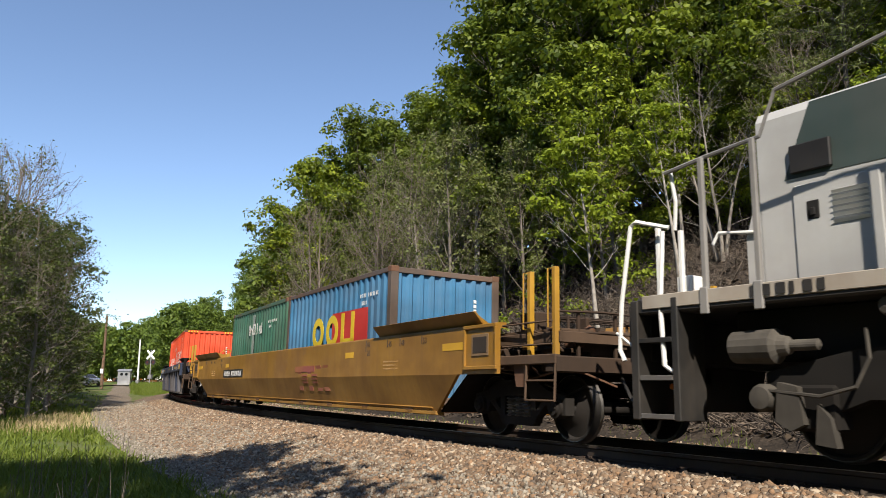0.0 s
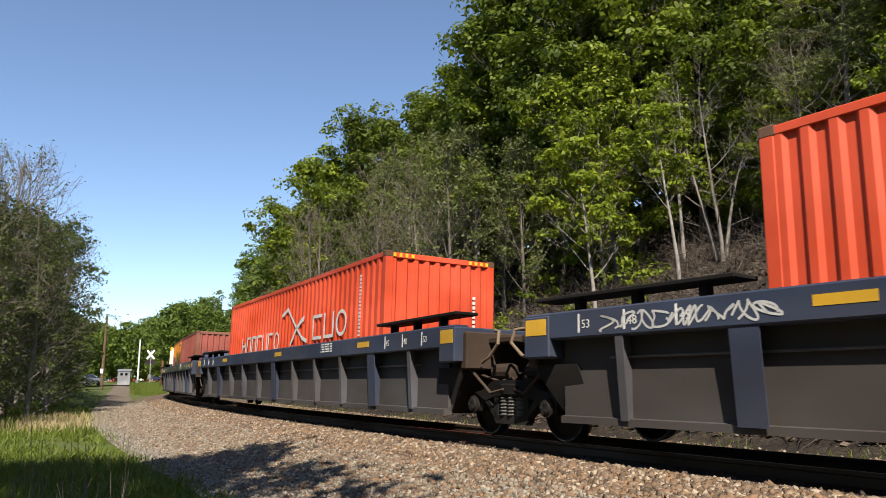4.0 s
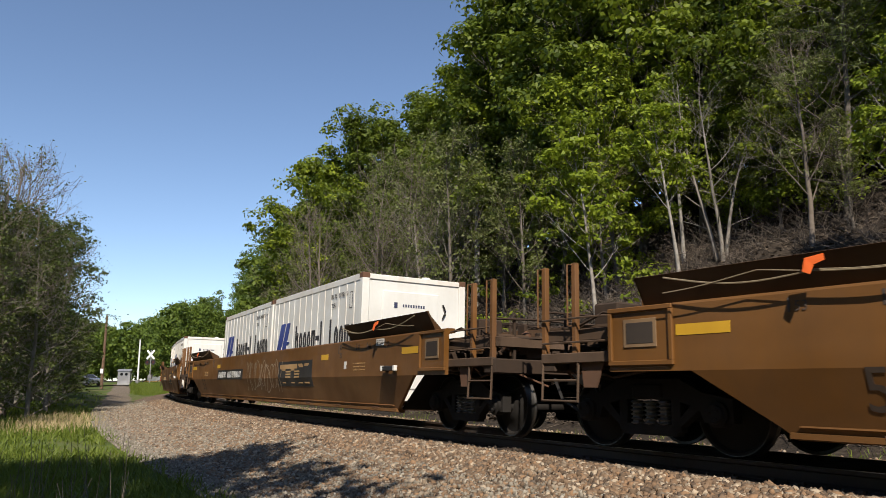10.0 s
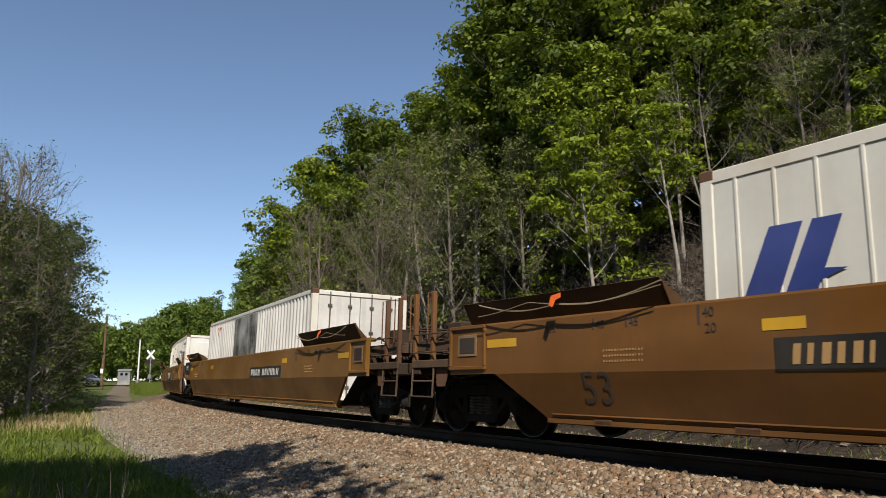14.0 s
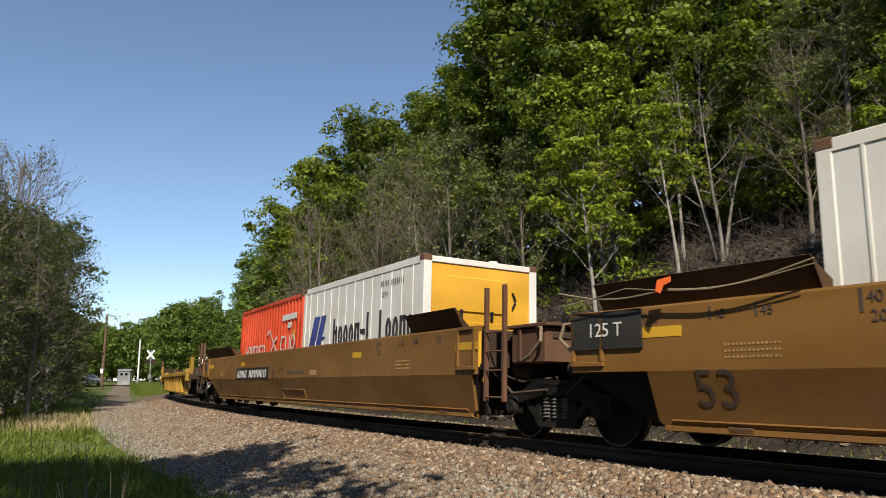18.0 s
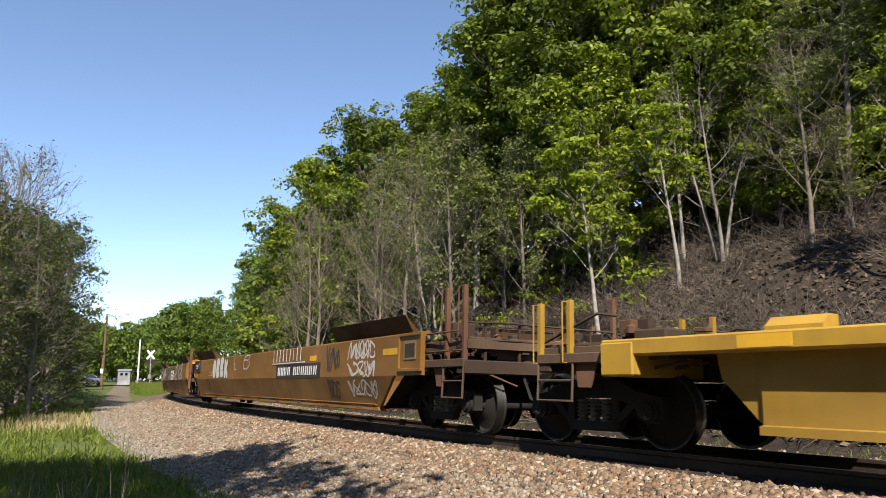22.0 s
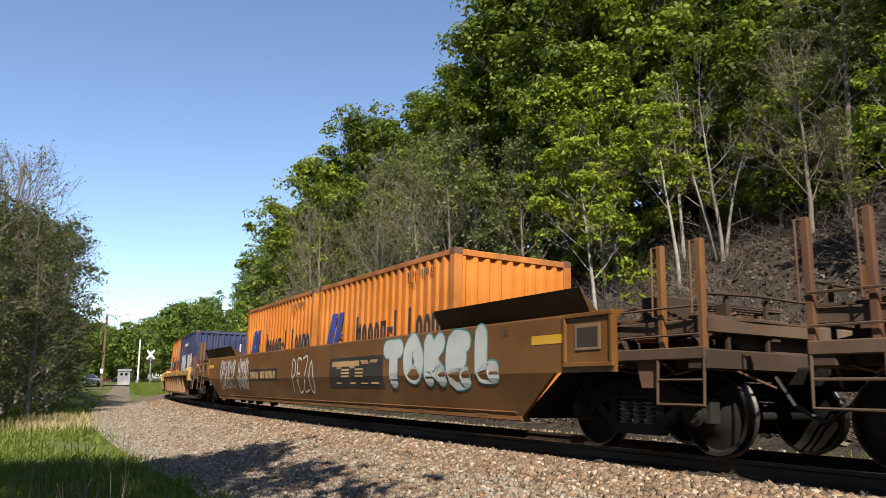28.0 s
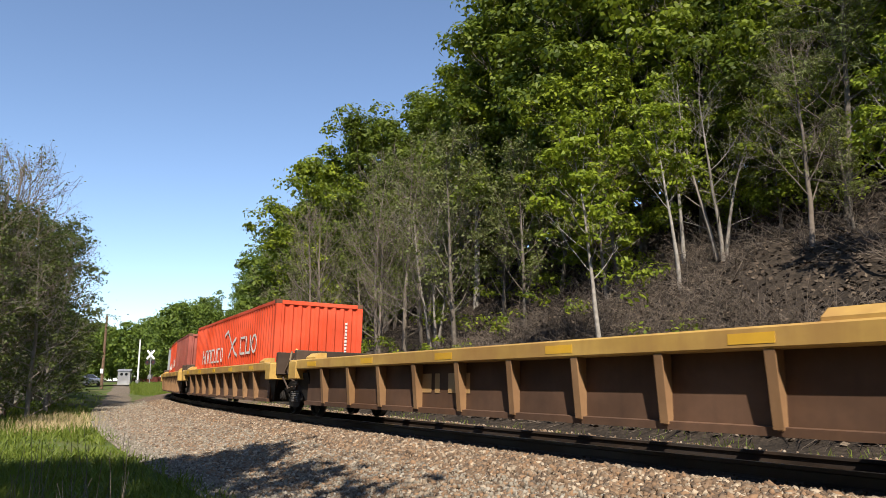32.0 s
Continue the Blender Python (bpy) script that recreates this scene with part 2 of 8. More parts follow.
def ground_z(x, y):
    return float(height([x], [y])[0])


def axis_steps(lo, hi, dense_lo, dense_hi, step):
    mid = list(np.arange(dense_lo, dense_hi, step))
    out, d, q = [], step, dense_lo
    while q > lo:
        d *= 1.13
        q -= d
        out.append(q)
    right, d, q = [], step, dense_hi
    while q < hi:
        right.append(q)
        d *= 1.13
        q += d
    return np.array(sorted(out) + mid + right)


def make_ground():
    gx, gy = axis_steps(-1500, 1500, -22, 22, 0.35), axis_steps(-900, 2200, 3, 62, 0.4)
    X, Y = np.meshgrid(gx, gy)
    Z = height(X.ravel(), Y.ravel())
    v = np.stack([X.ravel(), Y.ravel(), Z], 1)
    nx, ny = len(gx), len(gy)
    i = (np.arange(ny - 1)[:, None] * nx + np.arange(nx - 1)[None]).ravel()
    faces = np.stack([i, i + 1, i + nx + 1, i + nx], 1)
    grass = ground_mat("grass_soil", ((0.05, 0.08, 0.018), (0.10, 0.13, 0.032), (0.12, 0.115, 0.045), (0.06, 0.095, 0.018)), 2.2, 0.6, 0.05)
    me = fast_mesh("ground", v, faces, grass, True)
    me.materials.append(ground_mat("leaf_litter", ((0.026, 0.020, 0.015), (0.052, 0.040, 0.030), (0.024, 0.019, 0.015), (0.08, 0.061, 0.046)), 3.0, 1.0, 0.12))
    c = v[faces].mean(1)
    lat, at = lateral(c[:, 0], c[:, 1])
    me.polygons.foreach_set("material_index", (lat < -4.0).astype(np.int32))
    tagged(new("ground", me), "grassy verge and wooded hillside soil", "ground", kind="structure")


make_ground()


def strip(name, label, mat, centre, width, lift, cells=9, seed=1):
    """A band draped over the ground: centre points (x, y, heading), its edges left uneven."""
    rs = np.random.RandomState(seed)
    c = np.array(centre)
    n = len(c)
    lo = width[0] + 0.22 * wave(c[:, 0], c[:, 1], 2.2, seed) + rs.normal(0, 0.05, n)
    hi = width[1] + 0.22 * wave(c[:, 0], c[:, 1], 2.6, seed + 1) + rs.normal(0, 0.05, n)
    q = np.linspace(0, 1, cells)[None]
    lat = lo[:, None] * (1 - q) + hi[:, None] * q
    X, Y = c[:, :1] + np.sin(c[:, 2:]) * lat, c[:, 1:2] - np.cos(c[:, 2:]) * lat
    edge = np.where((q == 0) | (q == 1), -0.05, 1.0) * lift
    Z = height(X.ravel(), Y.ravel()) + np.broadcast_to(edge, X.shape).ravel()
    i = (np.arange(n - 1)[:, None] * cells + np.arange(cells - 1)[None]).ravel()
    me = fast_mesh(name, np.stack([X.ravel(), Y.ravel(), Z], 1), np.stack([i, i + 1, i + cells + 1, i + cells], 1), mat, True)
    return tagged(new(name, me), label, kind="structure")


BED = ground_mat("ballast_bed", ((0.085, 0.058, 0.042), (0.20, 0.145, 0.105), (0.13, 0.094, 0.07), (0.25, 0.195, 0.15)), 16.0, 1.0, 0.04)
PATH = ground_mat("gravel_path", ((0.115, 0.09, 0.067), (0.22, 0.178, 0.135), (0.15, 0.12, 0.09), (0.29, 0.245, 0.195)), 14.0, 1.0, 0.035)
strip("ballast_bed", "brown crushed stone ballast bed of the track", BED, [track(s) for s in np.arange(-240, 200, 0.5)], (-4.3, 3.1), 0.02, 17, 3)
# oily ballast, coloured darker still for the shade under the train
OILY_SHADED = ground_mat("oily_shaded_ballast", ((0.022, 0.018, 0.015), (0.055, 0.042, 0.033), (0.035, 0.027, 0.021), (0.08, 0.062, 0.048)), 18.0, 1.0, 0.03)
strip("track_bed", "oily ballast between the rails, darkened for shade under the train", OILY_SHADED, [track(s) for s in np.arange(-60, 180, 0.5)], (-1.55, 1.45), 0.035, 9, 7)
def path_mid(s):
    """The path leaves the track and runs straight to the crossing."""
    return np.interp(s, (15, 22, 49, 68, 82, 95), (14.6, 13.2, 7.3, 4.7, 3.95, 3.65))


path_line = []
for s in np.arange(150, 8, -0.5):
    x, y, h = track(s)
    q = float(path_mid(s))
    path_line.append((x + math.sin(h) * q, y - math.cos(h) * q, h))
strip("gravel_path", "grey gravel access path beside the track", PATH, path_line, (-1.0, 0.85), 0.03, 9, 5)
# ---- track: rails, ties ----
STEEL_DARK = paint("rail_steel", (0.045, 0.034, 0.028), (0.085, 0.05, 0.03), 0.6, 0.55, 0.3)
RAIL_TOP = paint("polished_rail_head", (0.42, 0.40, 0.38), (0.25, 0.2, 0.16), 0.3, 0.28, 1.0)
TIE_WOOD = random_mat("tie_wood", ((0.035, 0.028, 0.024), (0.085, 0.068, 0.056), (0.05, 0.04, 0.034)), 0.9, "object", 14.0)


def sweep(profile, s0, s1, step, y_off):
    """Profile (y, z) points carried along the line."""
    n = len(profile)
    b = Build()
    k = max(1, int((s1 - s0) / step))
    v, f = [], []
    for i in range(k + 1):
        m = on_track(s0 + (s1 - s0) * i / k)
        v += [m @ Vector((0, y + y_off, z)) for y, z in profile]
    for i in range(k):
        for j in range(n):
            a, c = i * n + j, i * n + (j + 1) % n
            f.append((a, c, c + n, a + n))
    return b.add(v, f)


RAIL = [(-0.075, -0.17), (0.075, -0.17), (0.072, -0.155), (0.012, -0.135), (0.010, -0.05), (0.036, -0.035), (0.036, -0.003), (0.03, 0.0), (-0.03, 0.0), (-0.036, -0.003),
        (-0.036, -0.035), (-0.010, -0.05), (-0.012, -0.135), (-0.072, -0.155)]


def make_track():
    for y in (-0.753, 0.753):
        rail = new("rail", sweep(RAIL, -420, 230, 1.5, y).mesh("rail", STEEL_DARK))
        tagged(rail, "rusty steel rail spiked to dark wooden ties", "rail", "rails of the track", "structure")
        part("running_surface", sweep([(-0.028, 0.0015), (0.028, 0.0015), (0.028, -0.001), (-0.028, -0.001)], -420, 230, 1.5, y), RAIL_TOP, rail, "polished rail head")
    r = random.Random(4)
    tie_mesh = Build().box(-0.115, 0.115, -1.30, 1.30, -0.335, -0.172, 0.015).mesh("tie", TIE_WOOD)
    plate_mesh = Build().box(-0.09, 0.09, -0.18, 0.18, -0.172, -0.158, 0.004)
    for dx in (-0.06, 0.06):
        for dy in (-0.11, 0.11):
            plate_mesh.box(dx - 0.014, dx + 0.014, dy - 0.014, dy + 0.014, -0.16, -0.135, 0.004)
    plate_mesh = plate_mesh.mesh("tie_plate", STEEL_DARK)
    ties = thing("railway_ties", "row of dark creosoted wooden railway ties in ballast", "railway ties", kind="structure")
    far = Build()
    s = -250.0
    while s < 185:
        m = on_track(s + r.uniform(-0.03, 0.03)) @ pose(0, r.uniform(-0.05, 0.05), r.uniform(-0.012, 0.004), 0, 0, r.uniform(-1.2, 1.2))
        if 74 < s < 134:
            tie = part("tie", tie_mesh, None, ties)
            tie.matrix_basis = m
            for y in (-0.753, 0.753):
                pl = part("tie_plate", plate_mesh, None, tie)
                pl.matrix_basis = Matrix.Translation((0, y, 0))
        else:
            q = [m @ Vector((x, y, z)) for z in (-0.335, -0.172) for x, y in ((-0.115, -1.3), (0.115, -1.3), (0.115, 1.3), (-0.115, 1.3))]
            far.add(q, [(0, 1, 2, 3), (4, 5, 6, 7), (0, 1, 5, 4), (1, 2, 6, 5), (2, 3, 7, 6), (3, 0, 4, 7)])
        s += 0.52
    tagged(part("far_ties", far, TIE_WOOD, ties), kind="stuff")


make_track()

# ---- rolling stock ----
MOVERS, SPIN = [], []
# grimy iron and wheels, sunk near black for the shade beneath the cars
IRON = paint("shade_dark_running_gear", (0.008, 0.0075, 0.007), (0.022, 0.016, 0.012), 0.6, 0.8, spec=0.15)
WHEEL = paint("shade_dark_wheel_steel", (0.008, 0.007, 0.006), (0.022, 0.014, 0.010), 0.4, 0.85, 0.0, spec=0.15)
TREAD = paint("worn_wheel_tread", (0.22, 0.21, 0.20), (0.05, 0.042, 0.036), 0.6, 0.38, 1.0)
BLACK = paint("black_paint", (0.016, 0.015, 0.0145), (0.06, 0.048, 0.037), 0.3, 0.5)
WHITE = paint("white_stencil", (0.78, 0.77, 0.74), (0.30, 0.26, 0.22), 0.35, 0.6)
REFLECT = paint("yellow_reflector", (0.78, 0.44, 0.02), (0.35, 0.2, 0.05), 0.3, 0.4)
STENCIL = paint("dark_stencil", (0.06, 0.045, 0.04), (0.16, 0.10, 0.05), 0.3, 0.7)
RUST = paint("rusty_steel", (0.16, 0.075, 0.04), (0.07, 0.045, 0.03), 0.6, 0.8)
FRAME_TAN = paint("worn_tan_frame", (0.30, 0.19, 0.10), (0.10, 0.06, 0.04), 0.6)
DUSTY_IRON = paint("dusty_iron", (0.075, 0.048, 0.033), (0.03, 0.024, 0.02), 0.6, 0.85, spec=0.15)
# dusty brown, lighter than the dusty iron to show the ends sunlit
END_BROWN = paint("sunlit_end_brown", (0.15, 0.095, 0.062), (0.05, 0.036, 0.027), 0.7, 0.8, spec=0.15)
# brown paint darkened for the shade on the outward-leaning guide plates
SHADED_GUIDE = paint("shaded_guide_plate", (0.10, 0.048, 0.018), (0.035, 0.024, 0.016), 0.6, 0.7, spec=0.15)
GREY_STEEL = paint("grey_steel", (0.20, 0.19, 0.18), (0.10, 0.08, 0.07), 0.6, 0.55, 0.5)


@lru_cache(None)
def truck_meshes():
    side = Build()
    up = [(-1.06, 0.36), (-1.06, 0.60), (-0.70, 0.66), (-0.42, 0.80), (0.42, 0.80), (0.70, 0.66), (1.06, 0.60), (1.06, 0.36), (0.72, 0.36), (0.66, 0.50), (0.36, 0.58), (-0.36, 0.58),
          (-0.66, 0.50), (-0.72, 0.36)]
    side.prism(up, -1.08, -0.94, "y")
    side.prism([(-0.70, 0.52), (-0.42, 0.30), (-0.36, 0.20), (0.36, 0.20), (0.42, 0.30), (0.70, 0.52), (0.58, 0.55), (0.34, 0.32), (-0.34, 0.32), (-0.58, 0.55)], -1.07, -0.95, "y")
    side.box(-0.42, -0.30, -1.07, -0.95, 0.24, 0.62)
    side.box(0.30, 0.42, -1.07, -0.95, 0.24, 0.62)
    spring = Build()
    for x in (-0.19, 0.0, 0.19):
        prof = []
        for i in range(6):
            prof += [(0.055, 0.31 + i * 0.045), (0.085, 0.325 + i * 0.045), (0.055, 0.345 + i * 0.045)]
        spring.lathe(prof, "z", 8, (x, -1.02, 0))
    bol = Build().box(-0.22, 0.22, -1.1, 1.1, 0.58, 0.76, 0.03).box(-0.30, 0.30, -0.35, 0.35, 0.74, 0.88, 0.03)
    for x in (-0.45, 0.45):
        bol.box(x - 0.06, x + 0.06, -0.9, 0.9, 0.36, 0.44)
    w = Build()
    w.lathe([(0.02, -1.16), (0.09, -1.16), (0.10, -1.13), (0.13, -1.12), (0.13, -0.98), (0.085, -0.96), (0.085, 0.96), (0.13, 0.98), (0.13, 1.12), (0.10, 1.13), (0.09, 1.16), (0.02, 1.16)], "y", 14)
    for s in (-1, 1):
        w.lathe([(0.14, s * 0.84), (0.20, s * 0.80), (0.36, s * 0.775), (0.385, s * 0.83), (0.41, s * 0.835), (0.41, s * 0.70), (0.30, s * 0.74), (0.16, s * 0.69), (0.13, s * 0.69)], "y", 28)
    for s in (-1, 1):
        for k in range(3):
            a = TAU * k / 3
            w.box(0.055 * math.cos(a) - 0.016, 0.055 * math.cos(a) + 0.016, s * 1.16 - 0.012, s * 1.16 + 0.012, 0.055 * math.sin(a) - 0.016, 0.055 * math.sin(a) + 0.016, 0.004)
    tr = Build().lathe([(0.405, 0.83), (0.42, 0.832), (0.425, 0.72), (0.447, 0.70), (0.44, 0.685), (0.405, 0.69)], "y", 28, caps=False)
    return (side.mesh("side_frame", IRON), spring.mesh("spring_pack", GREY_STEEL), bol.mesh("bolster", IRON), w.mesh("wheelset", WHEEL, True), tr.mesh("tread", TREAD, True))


def truck(car, x, base=0.89):
    side, spring, bol, wheel, tread = truck_meshes()
    t = part("truck", bol, None, car, "dark cast-steel freight truck")
    t.location = (x, 0, 0)
    for s in (1, -1):
        f = part("side_frame", side, None, t)
        g = part("spring_pack", spring, None, t, "grey coil springs")
        f.scale = g.scale = (1, s, 1)
    for dx in (-base, base):
        w = part("wheelset", wheel, None, t, "rusty steel wheels on an axle with bearing caps")
        w.location = (dx, 0, 0.447)
        SPIN.append((w, dx))
    for dx in (-base, base):
        for s in (1, -1):
            q = part("wheel_tread", tread, None, t, "bright worn wheel tread")
            q.location, q.scale = (dx, 0, 0.447), (1, s, 1)


@lru_cache(None)
def text_mesh(body, size, shear=0.0):
    cu = bpy.data.curves.new("stencil", "FONT")
    cu.body, cu.size, cu.shear, cu.extrude, cu.resolution_u = body, size, shear, 0.001, 3
    ob = bpy.data.objects.new("stencil", cu)
    scene.collection.objects.link(ob)
    bpy.context.view_layer.update()
    me = bpy.data.meshes.new_from_object(ob.evaluated_get(bpy.context.evaluated_depsgraph_get()))
    bpy.data.objects.remove(ob)
    return me


def smooth_side_y(z):
    """Outer face of a fish-belly side sheet: upright above the fold, leaning in below it."""
    return -1.5 if z >= 0.87 else -1.5 + (0.87 - z) * 0.30


def write(parent, name, body, x, z, size, mat, yfun, shear=0.0):
    src = text_mesh(body, size, shear)
    me = src.copy()
    for v in me.vertices:
        zz = z + v.co.y
        v.co = (x + v.co.x, yfun(zz) - 0.006 - v.co.z, zz)
    me.materials.clear()
    me.materials.append(mat)
    return part(name, me, mat, parent)


def plate(parent, name, x0, x1, z0, z1, mat, yfun, out=0.004, label=""):
    """A thin painted panel or patch on a side sheet."""
    b = Build()
    cuts = [z0] + ([0.87] if z0 < 0.87 - 0.01 and z1 > 0.88 and yfun is smooth_side_y else []) + [z1]
    for a, c in zip(cuts, cuts[1:]):
        ya, yc = yfun(a + 1e-4) - out, yfun(c - 1e-4) - out
        b.slab([(x0, ya, a), (x1, ya, a), (x1, yc, c), (x0, yc, c)], (0, -1, 0), out)
    return part(name, b, mat, parent, label)


def bars(parent, name, x0, z0, w, h, count, mat, yfun, out=0.008, weight=0.45, slant=0.0, label=""):
    """A row of plain bars in the size and colour of writing that is not spelled out."""
    b = Build()
    p = w / count
    for i in range(count):
        x = x0 + i * p
        y0, y1 = yfun(z0) - out, yfun(z0 + h) - out
        k = slant * h
        q = p * weight * (1.6, 1.15, 1.45, 0.8, 1.6, 1.3)[(i * 5 + count) % 6]
        b.slab([(x, y0, z0), (x + q, y0, z0), (x + q + k, y1, z0 + h), (x + k, y1, z0 + h)], (0, -1, 0), 0.003)
    return tagged(part(name, b, mat, parent, label), kind="stuff")


def glyphs(parent, name, x0, z0, w, h, kinds, mat, yfun, out=0.012, t=0.16, label=""):
    """A company mark as plain shapes: o ring, i bar, n two bars joined on top, u joined below, e three rungs, space."""
    b = None
    p = w / len(kinds)
    th = t * h

    def bar(a0, a1, b0, b1):
        b.slab([(a0, yfun(b0) - out, b0), (a1, yfun(b0) - out, b0), (a1, yfun(b1) - out, b1), (a0, yfun(b1) - out, b1)], (0, -1, 0), 0.004)

    for i, k in enumerate(kinds):
        xa, xb = x0 + i * p, x0 + i * p + p * 0.82
        low = z0 + h * 0.72
        b = Build()
        top = z0 + h if k.isupper() else low
        k = k.lower()
        if k == "o":
            y = yfun(z0 + h / 2) - out
            rx, rz = (xb - xa) / 2, (top - z0) / 2
            cx, cz = (xa + xb) / 2, (top + z0) / 2
            n = 18
            v, f = [], []
            for j in range(n):
                a = TAU * j / n
                for q in (1.0, None):
                    ex, ez = (rx, rz) if q else (rx - th, rz - th)
                    for yy in (y, y + 0.004):
                        v.append((cx + ex * math.cos(a), yy, cz + ez * math.sin(a)))
            for j in range(n):
                c, d = 4 * j, 4 * ((j + 1) % n)
                f += [(c, d, d + 2, c + 2), (c, c + 1, d + 1, d), (c + 2, d + 2, d + 3, c + 3)]
            b.add(v, f)
        elif k == "i":
            bar(xa, xa + th, z0, top)
        elif k in "nue":
            bar(xa, xa + th, z0, top)
            if k != "e":
                bar(xb - th, xb, z0, top)
            if k in "ne":
                bar(xa, xb, top - th, top)
            if k in "ue":
                bar(xa, xb, z0, z0 + th)
        elif k == "h":
            bar(xa, xa + th, z0, z0 + h)
            bar(xb - th, xb, z0, low)
            bar(xa, xb, z0 + h * 0.45, z0 + h * 0.45 + th)
        elif k == "-":
            bar(xa, xb, z0 + h * 0.34, z0 + h * 0.34 + th)
        if b.v:
            part(name, b, mat, parent, label)


def scrawl(parent, name, x0, z0, w, h, seed, mat, yfun, r=0.022, loops=5, out=0.006, label="sprayed graffiti strokes"):
    """Sprayed strokes: wandering flat bands with no spelled words."""
    rnd = random.Random(seed)
    for j in range(loops):
        cx = x0 + w * (j + 0.5) / loops
        hw = w / loops * 0.62
        ph, ph2, fa, fb = rnd.uniform(0, 6), rnd.uniform(0, 6), rnd.choice((1, 1, 2)), rnd.choice((1, 2, 2, 3))
        n = 30
        pts = []
        for i in range(n + 1):
            a = TAU * i / n * 0.86
            pts.append((cx + hw * (0.75 * math.sin(fa * a + ph) + 0.25 * math.sin(3 * a + ph2)), z0 + h / 2 + h / 2 * (0.8 * math.sin(fb * a + ph2) + 0.2 * math.cos(2 * a + ph))))
        v = []
        for i, (x, z) in enumerate(pts):
            (xa, za), (xb, zb) = pts[max(i - 1, 0)], pts[min(i + 1, n)]
            d = math.hypot(xb - xa, zb - za) or 1
            nx, nz = -(zb - za) / d * r, (xb - xa) / d * r
            v += [(x + nx, yfun(z + nz) - out, z + nz), (x - nx, yfun(z - nz) - out, z - nz)]
        part(name, Build().add(v, [(2 * i, 2 * i + 1, 2 * i + 3, 2 * i + 2) for i in range(n)]), mat, parent, label)


# strokes of sprayed letters on a 9 by 9 field
LETTERS = {"S": "88 69 39 17 25 64 83 71 40 11", "L": "29 21 30 80", "O": "59 27 14 21 50 81 94 77 59", "K": "10 19/89 14/34 90", "G": "87 69 39 15 12 40 71 84 54", "B": "10 19 69 77 55 15/55 84 82 60 10",
           "T": "09 99/59 50", "E": "89 19 10 80/15 65", "R": "10 19 69 87 55 15/45 90", "P": "10 19 69 87 65 14", "Z": "09 99 00 90", "A": "00 59 90/23 73", "9": "84 54 26 49 78 84 70", "2": "17 39 78 75 10 80",
           "box": "00 05 65 60 00/05 38 98 65/98 93 60"}


def sprayed_band(b, pts, r, yf, out):
    """A flat rounded band along a smooth line through the points (x, z)."""
    line = []
    for i in range(len(pts) - 1):
        p0, p1, p2, p3 = (np.array(pts[min(max(k, 0), len(pts) - 1)]) for k in (i - 1, i, i + 1, i + 2))
        for t in (0, 0.25, 0.5, 0.75):
            line.append(0.5 * (2 * p1 + (p2 - p0) * t + (2 * p0 - 5 * p1 + 4 * p2 - p3) * t * t + (3 * p1 - p0 - 3 * p2 + p3) * t ** 3))
    line.append(np.array(pts[-1], float))
    v = []
    for i, (x, z) in enumerate(line):
        d = line[min(i + 1, len(line) - 1)] - line[max(i - 1, 0)]
        d = d / (np.hypot(*d) or 1)
        for k in (1, -1):
            q = np.array((x - d[1] * r * k, z + d[0] * r * k))
            v.append((q[0], yf(q[1]) - out, q[1]))
    b.add(v, [(2 * i, 2 * i + 1, 2 * i + 3, 2 * i + 2) for i in range(len(line) - 1)])
    for i, (x, z) in enumerate((line[0], line[-1])):
        ring = [(x + r * math.cos(TAU * k / 12), z + r * math.sin(TAU * k / 12)) for k in range(12)]
        b.add([(a, yf(c) - out - 0.0004 * (i + 1), c) for a, c in ring], [tuple(range(12))])


def tag_word(parent, word, x0, z0, w, h, r, mat, edge=None, rim=0.03, yf=smooth_side_y, lean=0.0, label="sprayed graffiti letters"):
    """Sprayed letters, each a part: fat bands with an edge line, or thin strokes."""
    word = list(word) if isinstance(word, str) else word
    p = w / len(word)
    for i, ch in enumerate(word):
        lift = 0.05 * h * math.sin(2.3 * i + len(word))
        inside = [(m, rr, out) for m, rr, out in ((edge, r + rim, 0.005), (mat, r, 0.009)) if m]
        for m, rr, out in inside:
            b = Build()
            for k, stroke in enumerate(LETTERS[ch].split("/")):
                pts = [(x0 + (i + (0.1 if r < 0.08 else 0.16) + (0.8 if r < 0.08 else 0.62) * int(q[0]) / 9) * p + lean * h * int(q[1]) / 9, z0 + lift + r + (h - 2 * r) * int(q[1]) / 9) for q in stroke.split()]
                sprayed_band(b, pts, rr, yf, out + 0.0012 * k)
            part("graffiti", b, m, parent, label)


def grating(b, x0, x1, y0, y1, z, step=0.09):
    y = y0
    while y <= y1:
        b.box(x0, x1, y - 0.008, y + 0.008, z - 0.03, z, 0.002)
        y += step
    x = x0
    while x <= x1 + 1e-6:
        b.box(x - 0.01, x + 0.01, y0, y1, z - 0.035, z - 0.004, 0.002)
        x += (x1 - x0) / max(2, round((x1 - x0) / 0.35))


def hand_wheel(parent, x, y, z, r, mat):
    """Brake wheel facing along the car."""
    b = Build()
    n = 20
    pts = [(x, y + r * math.cos(TAU * k / n), z + r * math.sin(TAU * k / n)) for k in range(n + 1)]
    b.tube(pts, 0.016, 5, False)
    for k in range(6):
        a = TAU * k / 6
        b.tube([(x, y, z), (x + 0.03, y + r * 0.5 * math.cos(a), z + r * 0.5 * math.sin(a)), (x, y + r * math.cos(a), z + r * math.sin(a))], 0.012, 4)
    b.tube([(x - 0.12, y, z), (x + 0.05, y, z)], 0.03, 8)
    return part("hand_brake_wheel", b, mat, parent, "spoked hand brake wheel")


